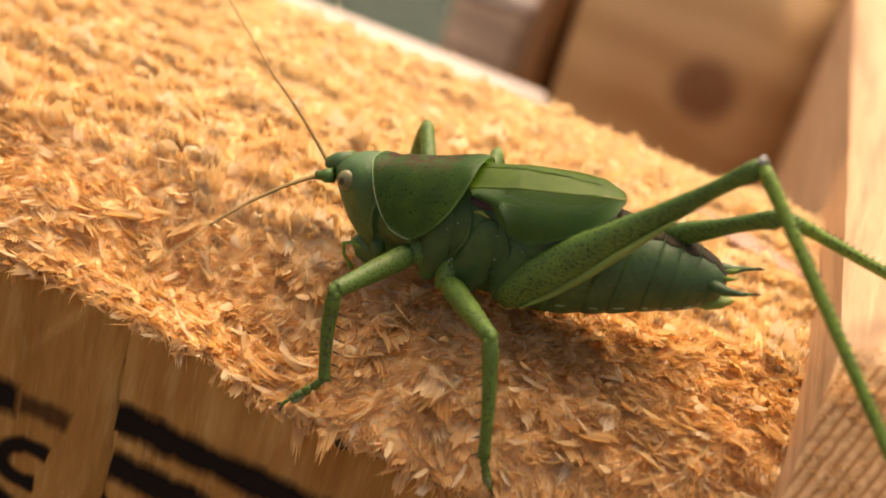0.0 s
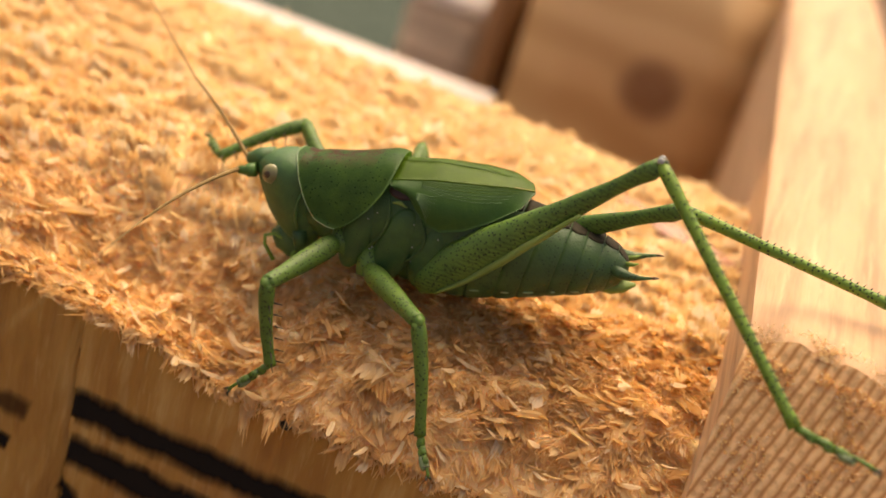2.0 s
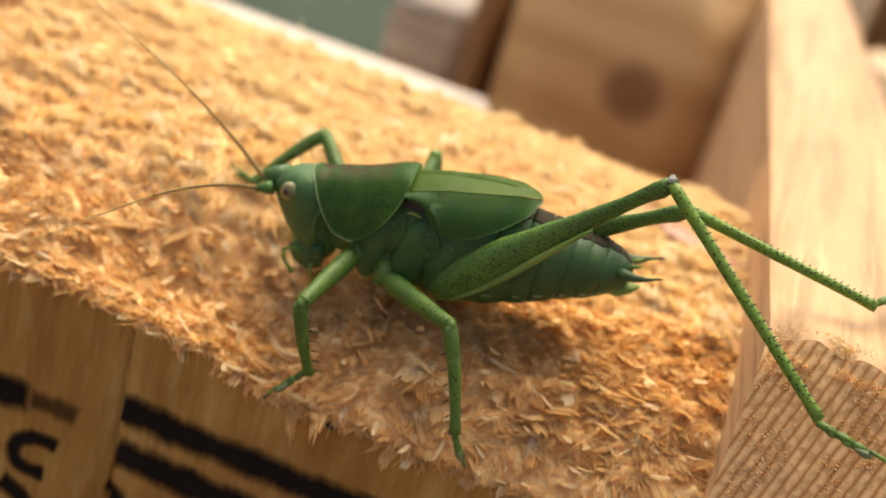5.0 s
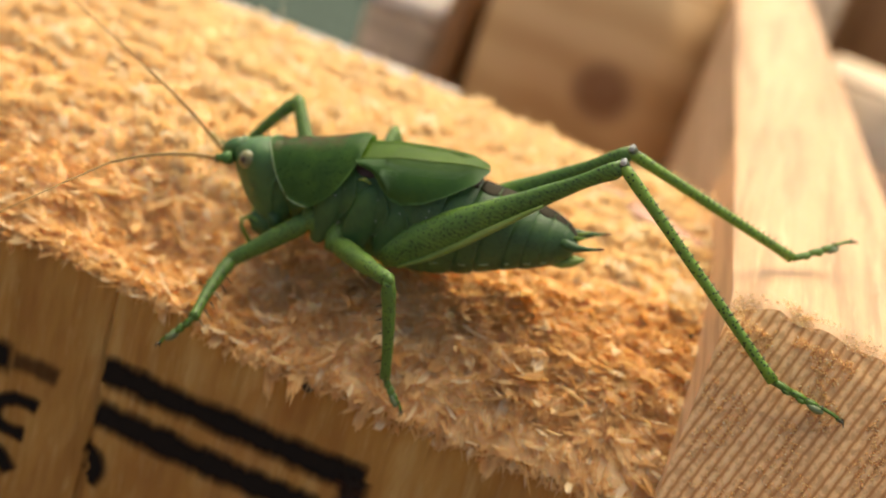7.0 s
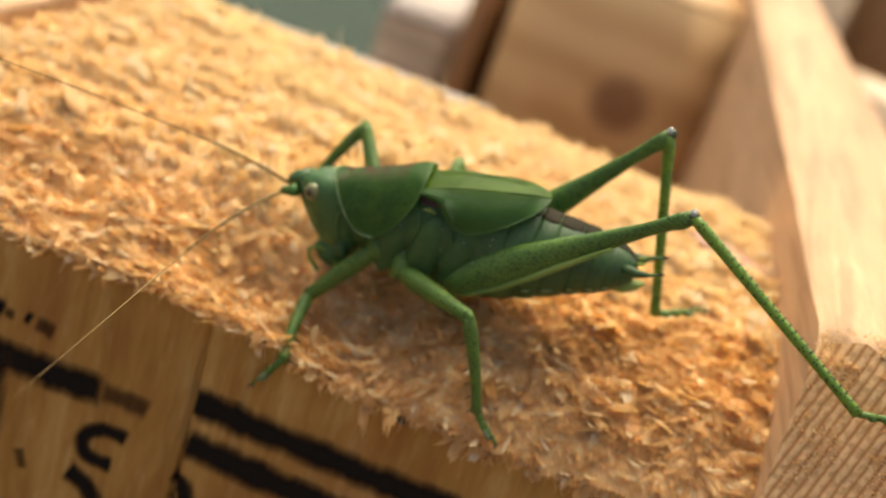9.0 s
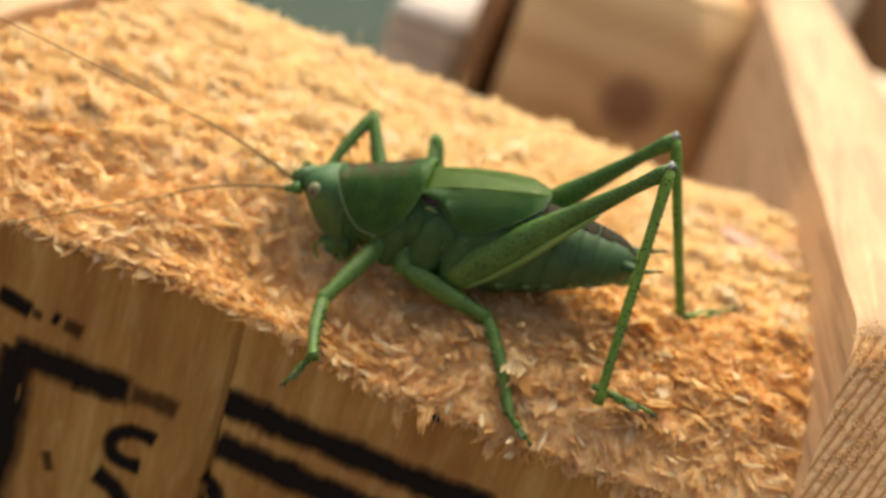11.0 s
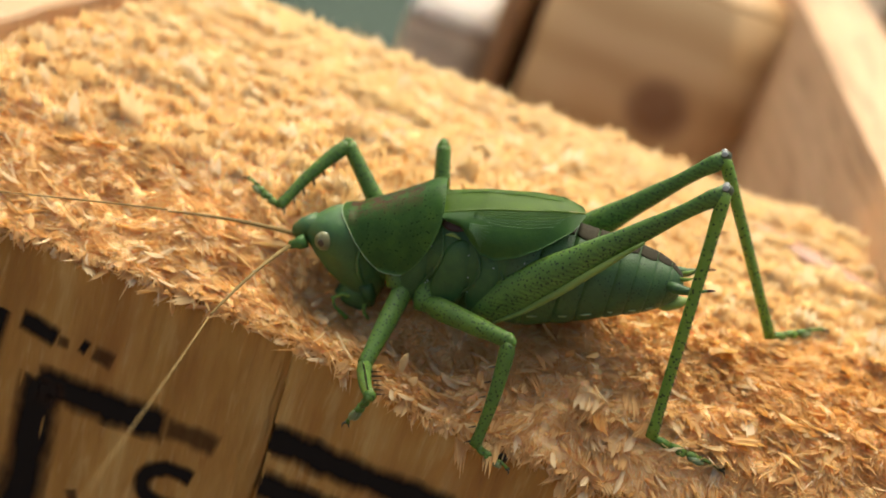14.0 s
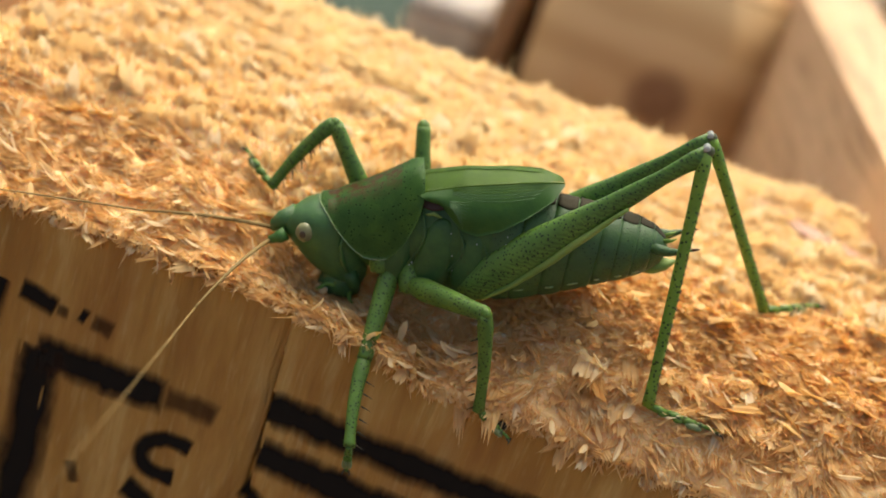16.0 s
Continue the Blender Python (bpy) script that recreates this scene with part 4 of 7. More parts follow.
def wing_side(u, v, side):
    top = mix_rows(WING_RIDGE, u)[1:]
    low = mix_rows([(0, 0.00, 0.235, 0.285), (0.1, 0.10, 0.255, 0.285), (0.2, 0.175, 0.285, 0.225), (0.32, 0.255, 0.305, 0.172), (0.45, 0.35, 0.31, 0.162), (0.6, 0.475, 0.305, 0.222), (0.78, 0.61, 0.275, 0.325), (0.92, 0.745, 0.19, 0.445), (1.0, 0.79, 0.075, 0.515)], u)[1:]
    bulge = 0.05 * math.sin(math.pi * v) * math.sin(math.pi * min(1, u + 0.1))
    x, y, z = (a + (b - a) * v for a, b in zip(top, low))
    return (x - (0.03 * u if side > 0 else 0.0), side * (y + bulge), z + bulge * 0.3)


def wing_back(u, v, side):
    e = mix_rows(WING_RIDGE, u)[1:]
    w = v
    y = e[1] * (1 - w) - 0.03 * w
    rise = 0.075 * math.sin(math.pi * 0.5 * w) * max(0.0, 1.0 - u) ** 0.6
    return (e[0] - 0.02 * v * u ** 4 - (0.03 * u if side > 0 else 0.0), side * y, e[2] + rise + (0.004 if side < 0 else 0.0))


def sheet(fn, side, nu=26, nv=14, thick=0.014):
    bm = bmesh.new()
    g = [[bm.verts.new(fn(i / (nu - 1), j / (nv - 1), side)) for j in range(nv)] for i in range(nu)]
    for i in range(nu - 1):
        for j in range(nv - 1):
            bm.faces.new((g[i][j], g[i][j + 1], g[i + 1][j + 1], g[i + 1][j]))
    bmesh.ops.solidify(bm, geom=bm.faces[:], thickness=thick)
    return bm


for side in (-1, 1):
    wing = part("wing", sheet(wing_side, side), wing_green, cricket, "short veined green wing")
    part("back_field", sheet(wing_back, side), wing_light, wing, "yellow-green upper wing field")
    for k in range(9):
        bm = bmesh.new()
        pts = []
        for i in range(9):
            q = i / 8
            u, v = 0.20 + (0.19 - 0.008 * k) * q, 0.42 + 0.022 * k + (0.055 * k - 0.10) * q
            pts.append(Vector(wing_side(u, min(0.98, v), side)) + Vector((0, side * 0.002, 0.001)))
        tube(bm, pts, [0.0034 - 0.0026 * i / 8 for i in range(9)], 5)
        part("vein", bm, wing_vein, wing)
    for k in range(6):
        bm = bmesh.new()
        pts = []
        for i in range(14):
            q = i / 13
            u = 0.22 + (0.74 - 0.03 * k) * q
            pts.append(Vector(wing_side(u, 0.06 + 0.03 * k + 0.05 * k * q, side)) + Vector((0, side * 0.0015, 0.001)))
        tube(bm, pts, 0.0012, 5)
        part("vein", bm, wing_vein if k > 2 else wing_light, wing)
    bm = bmesh.new()
    tube(bm, [Vector(wing_side(s / 14, 0.0, side)) + Vector((0, side * 0.004, 0.0)) for s in range(15)], 0.0035, 6)
    part("wing_ridge", bm, wing_light, wing, "light ridge along the wing")
    bm = bmesh.new()
    bmesh.ops.create_uvsphere(bm, u_segments=12, v_segments=8, radius=1.0)
    for v in bm.verts:
        x, z = 0.055 + v.co.x * 0.085, 0.262 + v.co.z * 0.040 + v.co.x * 0.012
        r = mix_rows(TRUNK, x)
        v.co = Vector((x, side * (r[3] * math.sqrt(1 - ((z - r[1]) / r[2]) ** 2) + 0.006 + v.co.y * side * 0.010), z))
    part("wing_base", bm, dark_brown, cricket, "dark brown wing base")
    bm = bmesh.new()
    tube(bm, [(0.02, side * 0.225, 0.195), (0.065, side * 0.238, 0.215), (0.115, side * 0.246, 0.205)], [0.005, 0.013, 0.005], 8)
    part("pale_fold", bm, keel_green, cricket, "pale fold under the wing base")


# pronotum, a saddle over the front of the thorax; in the space of the neck
def saddle(u, v):
    s = abs(v)
    xf = -0.665 + 0.02 * s + 0.20 * s * s + 0.06 * s ** 12
    xr = -0.045 + 0.10 * s * s - 0.295 * s ** 4
    x = xf + (xr - xf) * u
    f = (x + 0.665) / 0.62
    ztop = 0.160 + 0.30 * f - 0.025 * math.sin(math.pi * min(1, max(0, f))) - 0.012 * math.exp(-((f - 0.17) / 0.05) ** 2) - 0.030 * max(0.0, (f - 0.86) / 0.14) ** 2
    zlow = -0.095 - 0.025 * math.sin(math.pi * (0.2 + 0.6 * u))
    wide = 0.215 + 0.075 * f
    a = s * math.pi * 0.5
    y = math.copysign(wide * math.sin(a) ** 0.82, v)
    z = ztop - (ztop - zlow) * (1 - math.cos(a)) ** 1.2
    return Vector((x, y, z))


def neck_sheet(fn, u0, u1, v0, v1, nu, nv, thick):
    bm = bmesh.new()
    g = [[bm.verts.new(fn(u0 + (u1 - u0) * i / (nu - 1), v0 + (v1 - v0) * j / (nv - 1)) - NECK) for j in range(nv)] for i in range(nu)]
    for i in range(nu - 1):
        for j in range(nv - 1):
            bm.faces.new((g[i][j], g[i][j + 1], g[i + 1][j + 1], g[i + 1][j]))
    bmesh.ops.solidify(bm, geom=bm.faces[:], thickness=thick)
    return bm


pronotum = part("pronotum", neck_sheet(saddle, 0, 1, -1, 1, 30, 44, 0.02), pron_green, cricket, "green saddle-shaped neck shield with dark dots")
for u in (0.0, 1.0):
    bm = bmesh.new()
    tube(bm, [saddle(u, -1 + 2 * k / 40) - NECK for k in range(41)], 0.0034, 6)
    part("rim", bm, pale_rim if u == 0 else pron_green, pronotum)
for side in (-1, 1):
    bm = bmesh.new()
    tube(bm, [saddle(k / 12, side) - NECK for k in range(13)], 0.0034, 6)
    part("rim", bm, pale_rim, pronotum)


# head in the space of the neck
head = anchor("head", (0, 0, 0))
head.parent = cricket


# stations from the crown to the mouth: front x, z; back x, z; half width; narrowing towards the front
SKULL = [(-0.70, 0.142, -0.60, 0.155, 0.05, 0.2), (-0.785, 0.100, -0.50, 0.150, 0.145, 0.2), (-0.855, 0.048, -0.45, 0.11, 0.185, 0.35),
         (-0.895, -0.010, -0.43, 0.06, 0.203, 0.55), (-0.885, -0.062, -0.41, 0.00, 0.208, 0.55), (-0.840, -0.120, -0.395, -0.06, 0.203, 0.4),
         (-0.785, -0.190, -0.38, -0.12, 0.192, 0.28), (-0.725, -0.262, -0.365, -0.18, 0.178, 0.22), (-0.650, -0.328, -0.35, -0.24, 0.158, 0.2),
         (-0.570, -0.378, -0.345, -0.29, 0.135, 0.2), (-0.490, -0.412, -0.35, -0.34, 0.108, 0.2), (-0.430, -0.425, -0.37, -0.39, 0.06, 0.2)]


def head_bm():
    bm = bmesh.new()
    rings = []
    for fx, fz, bx, bz, half, pinch in SKULL:
        ring = []
        for k in range(32):
            a = 2 * math.pi * k / 32
            c, d = math.cos(a), math.sin(a)
            q = 0.5 + 0.5 * math.copysign(abs(c) ** 0.9, c)
            y = half * math.copysign(abs(d) ** 0.85, d) * (1.0 - pinch * max(0.0, c) ** 1.5)
            ring.append(Vector((bx + (fx - bx) * q, y, bz + (fz - bz) * q)) - NECK)
        rings.append(ring)
    loft(bm, rings)
    return bm


skull = part("face", head_bm(), head_green, head, "smooth grey-green face")
bm = bmesh.new()
tube(bm, [Vector(q) - NECK for q in ((-0.80, 0, 0.015), (-0.89, 0, -0.015), (-0.935, 0, -0.045), (-0.95, 0, -0.065))], [0.085, 0.062, 0.042, 0.018], 12)
part("brow", bm, head_green, head)
bm = bmesh.new()
tube(bm, [Vector(q) - NECK for q in ((-0.60, 0, -0.352), (-0.53, 0, -0.405), (-0.455, 0, -0.44), (-0.40, 0, -0.445))], [0.09, 0.115, 0.10, 0.05], 14)
part("jaw", bm, head_green, head, "green jaws and upper lip")
for side in (-1, 1):
    bm = bmesh.new()
    tube(bm, [Vector((-0.505, side * 0.200, 0.02)) - NECK, Vector((-0.520, side * 0.207, -0.08)) - NECK, Vector((-0.505, side * 0.196, -0.17)) - NECK,
              Vector((-0.47, side * 0.172, -0.26)) - NECK], [0.006, 0.013, 0.016, 0.008], 8)
    part("cheek_fold", bm, head_green, head, "raised fold behind the cheek")
    bm = bmesh.new()
    tube(bm, [Vector((-0.46, side * 0.125, -0.28)) - NECK, Vector((-0.425, side * 0.115, -0.37)) - NECK, Vector((-0.415, side * 0.085, -0.44)) - NECK], [0.05, 0.045, 0.025], 10)
    part("cheek", bm, body_green, head)
    bm = bmesh.new()
    bmesh.ops.create_uvsphere(bm, u_segments=20, v_segments=14, radius=1.0)
    for v in bm.verts:
        v.co = Vector((-0.742 + v.co.x * 0.057, side * (0.168 + v.co.y * 0.045), -0.004 + v.co.z * 0.062)) - NECK
    ball = part("eye", bm, eye_pale, head, "cream coloured eye")
    bm = bmesh.new()
    bmesh.ops.create_uvsphere(bm, u_segments=14, v_segments=10, radius=1.0)
    for v in bm.verts:
        v.co = Vector((-0.752 + v.co.x * 0.024, side * (0.205 + v.co.y * 0.010), -0.004 + v.co.z * 0.026)) - NECK
    part("pupil", bm, eye_dark, ball)
    bm = bmesh.new()
    tube(bm, [Vector((-0.86, side * 0.085, -0.060)) - NECK, Vector((-0.905, side * 0.090, -0.085)) - NECK, Vector((-0.925, side * 0.088, -0.095)) - NECK, Vector((-0.960, side * 0.085, -0.11)) - NECK], [0.046, 0.042, 0.030, 0.026], 10)
    part("antenna_socket", bm, wing_green, head)
    palp_one = ((-0.50, 0.08, -0.41), (-0.60, 0.11, -0.385), (-0.655, 0.12, -0.42), (-0.635, 0.12, -0.48), (-0.55, 0.12, -0.55))
    palp_two = ((-0.43, 0.06, -0.42), (-0.455, 0.09, -0.455), (-0.45, 0.10, -0.50), (-0.415, 0.10, -0.545))
    for way in (palp_one, palp_two):
        bm = bmesh.new()
        tube(bm, [Vector((q[0], side * q[1], q[2])) - NECK for q in way], [0.015, 0.013, 0.012, 0.011, 0.015][: len(way)], 8)
        part("palp", bm, palp_green, head, "thin light green feeler of the mouth")


# ---- legs: each segment lies along its own x from the joint ----
def segment(name, profile, length, mat, label="", flat=0.75, bend=0.0, extra=None, sides=14):
    bm = bmesh.new()
    m = 22
    rings = []
    for i in range(m + 1):
        s = i / m
        r = mix_rows(profile, s)
        a, off = r[1], (r[2] if len(r) > 2 else 0.0)
        off += bend * math.sin(math.pi * s)
        rings.append([(s * length, a * flat * math.sin(2 * math.pi * k / sides), off + a * math.cos(2 * math.pi * k / sides)) for k in range(sides)])
    loft(bm, rings)
    if extra:
        extra(bm)
    return part(name, bm, mat, cricket, label)


def spines(parent, length, rows, count, size, radius, start=0.12):
    for lat, up in rows:
        bm = bmesh.new()
        tube(bm, [(0, 0, 0), Vector((0.45, lat, up)).normalized() * size], [0.0065, 0.0012], 5)
        first = part("spine", bm, claw_dark, parent)
        for k in range(count):
            x = length * (start + (0.97 - start) * k / (count - 1))
            o = first if k == 0 else new("spine", first.data)
            o.parent = parent
            o.location = Vector((x, lat * radius * 0.8, up * radius * 0.8)) * CM


def knee(parent, length, r, hind=False):
    bm = bmesh.new()
    bmesh.ops.create_uvsphere(bm, u_segments=12, v_segments=8, radius=1.0)
    for v in bm.verts:
        v.co = Vector((length + v.co.x * r * 1.1, v.co.y * r * 0.8, v.co.z * r))
    part("knee", bm, joint_brown if hind else leg_green, parent, "brownish knee joint" if hind else "")
    if hind:
        for side in (-1, 1):
            bm = bmesh.new()
            bmesh.ops.create_uvsphere(bm, u_segments=10, v_segments=7, radius=1.0)
            for v in bm.verts:
                v.co = Vector((length + 0.012 + v.co.x * r * 0.55, side * r * 0.55 + v.co.y * r * 0.3, v.co.z * r * 0.5 + r * 0.55))
            part("knee_lobe", bm, knee_white, parent, "small whitish knee lobe")


def tarsus(length, r):
    """Foot of four lobed joints with two claws."""
    bm = bmesh.new()
    cuts = [0.0, 0.25, 0.45, 0.62]
    for a, b in zip(cuts, cuts[1:]):
        m = (a + b) / 2
        tube(bm, [(a * length, 0, 0), (m * length, 0, 0.002), (b * length * 0.985, 0, -0.004)], [r * 0.62, r * 0.72, r * 0.70], 10, 1.05)
    tube(bm, [(0.58 * length, 0, 0), (0.70 * length, 0, r * 0.35), (0.84 * length, 0, r * 0.30), (0.92 * length, 0, 0)], [r * 0.40, r * 0.34, r * 0.34, r * 0.42], 9)
    foot = part("tarsus", bm, leg_green, cricket, "jointed green foot")
    for k, (m, big) in enumerate(((0.20, 0.85), (0.40, 0.95), (0.60, 1.25))):
        for side in (-1, 1):
            bm = bmesh.new()
            bmesh.ops.create_uvsphere(bm, u_segments=12, v_segments=8, radius=1.0)
            for v in bm.verts:
                v.co = Vector((m * length + v.co.x * r * (1.0 + 0.7 * (k == 2)), side * r * 0.42 + v.co.y * r * 0.55 * big, -r * 0.35 + v.co.z * r * 0.55 * big))
            part("foot_pad", bm, foot_pale if k == 2 else leg_green, foot)
        bm = bmesh.new()
        ring = [(m * length + r * 0.9, 0.62 * r * big * math.cos(a), 0.62 * r * big * math.sin(a)) for a in [math.pi * (0.05 + 0.9 * q / 8) for q in range(9)]]
        tube(bm, ring, 0.0035, 5)
        part("foot_seam", bm, claw_dark, foot)
    for side in (-1, 1):
        bm = bmesh.new()
        tube(bm, [(0.90 * length, side * r * 0.2, 0), (0.97 * length, side * r * 0.6, 0.004), (1.0 * length, side * r * 0.8, -r * 0.6)], [r * 0.32, r * 0.22, 0.002], 7)
        part("claw", bm, claw_dark, foot)
    return foot


LEG_LEN = {("fore", "near"): (0.599, 0.540, 0.330), ("fore", "far"): (0.822, 0.599, 0.352), ("mid", "near"): (0.687, 0.685, 0.271),
           ("mid", "far"): (0.820, 0.474, 0.199), ("hind", "near"): (1.710, 1.585, 0.494), ("hind", "far"): (1.699, 1.293, 0.566)}
FORE_HIP, MID_HIP = (-0.203, -0.192, -0.205), (0.000, -0.231, -0.273)
ANT_A, ANT_B = 0.8, 2.4
FORE = [(0, 0.05), (0.15, 0.070), (0.45, 0.066), (0.85, 0.052), (1.0, 0.050)]
SHIN = [(0, 0.042), (0.12, 0.050), (0.3, 0.044), (0.85, 0.034), (1.0, 0.038)]
MIDF = [(0, 0.05), (0.2, 0.075), (0.55, 0.066), (0.88, 0.052), (1.0, 0.050)]
HIND = [(0, 0.06, 0.0), (0.06, 0.105, 0.0), (0.18, 0.132, 0.008), (0.32, 0.124, 0.010), (0.48, 0.096, 0.008), (0.66, 0.066, 0.004), (0.84, 0.046, 0.0), (0.92, 0.050, -0.002), (0.965, 0.060, -0.008), (1.0, 0.046, -0.004)]
HSHIN = [(0, 0.034), (0.06, 0.042), (0.2, 0.036), (0.9, 0.032), (1.0, 0.038)]
legs = {}
for name, thigh, shin, foot_r in (("fore", FORE, SHIN, 0.030), ("mid", MIDF, SHIN, 0.030), ("hind", HIND, HSHIN, 0.034)):
    for side in ("near", "far"):
        ln = LEG_LEN[name, side]
        hind = name == "hind"
        f = segment("hind_femur" if hind else "femur", thigh, ln[0], femur_green if hind else leg_green,
                    "long green thigh swollen at its base, with rows of dark dots" if hind else "green thigh with dark dots", 0.62 if hind else 0.9)
        knee(f, ln[0], 0.040 if hind else 0.044, hind)
        if hind:
            bm = bmesh.new()
            pts = [(s / 14 * ln[0] * 0.62 + 0.10, (-0.05 if side == "near" else 0.05), mix_rows(HIND, s / 14 * 0.62 + 0.06)[2] - mix_rows(HIND, s / 14 * 0.62 + 0.06)[1] * 0.80) for s in range(15)]
            tube(bm, pts, [0.006 + 0.020 * math.sin(math.pi * (k + 1) / 16) for k in range(15)], 8, 1.1)
            part("keel", bm, keel_green, f, "yellow-green lower keel")
        t = segment("hind_tibia" if hind else "tibia", shin, ln[1], backlit_shin_green if hind else leg_green, "slender green spiny shin" if hind else "green shin with spines", 0.95, bend=0.0 if hind else 0.02)
        if hind:
            spines(t, ln[1], ((0.5, 0.85), (-0.5, 0.85)), 26, 0.026, 0.034)
            spines(t, ln[1], ((0.4, -0.9),), 12, 0.016, 0.034, 0.3)
        else:
            spines(t, ln[1], ((0.75, -0.65), (-0.75, -0.65)), 6, 0.065 if name == "fore" else 0.045, 0.04, 0.25)
        legs[name, side] = (f, t, tarsus(ln[2], foot_r))
        if not hind:
            bm = bmesh.new()
            hx, hy, hz = (FORE_HIP if name == "fore" else MID_HIP)
            sg = -1 if side == "near" else 1
            tube(bm, [(hx - 0.02, sg * (abs(hy) - 0.10), hz + 0.12), (hx, sg * abs(hy), hz), (hx, sg * (abs(hy) + 0.03), hz - 0.05)], [0.085, 0.072, 0.05], 12)
            part("hip", bm, leg_green, cricket)


# ---- antennae: a stout root piece and a thin outer piece, each a little curved ----
def antenna(length, r0, r1, bow):
    bm = bmesh.new()
    m = 26
    pts = [(length * k / m, 0, bow * 4 * (k / m) * (1 - k / m)) for k in range(m + 1)]
    tube(bm, pts, [r0 + (r1 - r0) * k / m for k in range(m + 1)], 7)
    return bm


feelers = {}
for side in ("near", "far"):
    a = part("antenna_root", antenna(ANT_A, 0.014, 0.007, 0.05 if side == "near" else 0.02), antenna_tan, cricket, "long thin tan antenna")
    b = part("antenna_tip", antenna(ANT_B, 0.006, 0.0012, 0.04 if side == "near" else 0.02), antenna_tan, cricket, "thread-like tip of the antenna")
    feelers[side] = (a, b)


# ---- a shred of white plastic film on the sawn end of the beam ----
shred = anchor("plastic_shred")
tagged(shred, "thin shred of white plastic film on the sawn beam", "plastic scrap")
bm = bmesh.new()
tube(bm, [(3.514, 0.29, 1.58), (3.452, 0.265, 1.52), (3.452, 0.235, 1.45), (3.50, 0.20, 1.41)], [0.006, 0.010, 0.010, 0.016], 8, 0.5)
part("thread", bm, white_fluff, shred)
bm = bmesh.new()
rng = random.Random(77)
rings = []
for k in range(9):
    u = k / 8
    c = Vector((3.545 - 0.075 * u, 0.205 - 0.070 * u, 1.412 - 0.185 * u))
    w = 0.042 * math.sin(math.pi * (0.18 + 0.80 * u)) + 0.006
    rings.append([c + Vector((math.cos(a) * w * (1 + rng.uniform(-0.4, 0.4)), math.sin(a) * 0.010 - 0.012, math.cos(a) * w * 0.35)) for a in [2 * math.pi * j / 10 for j in range(10)]])
loft(bm, rings)
part("film", bm, white_fluff, shred)


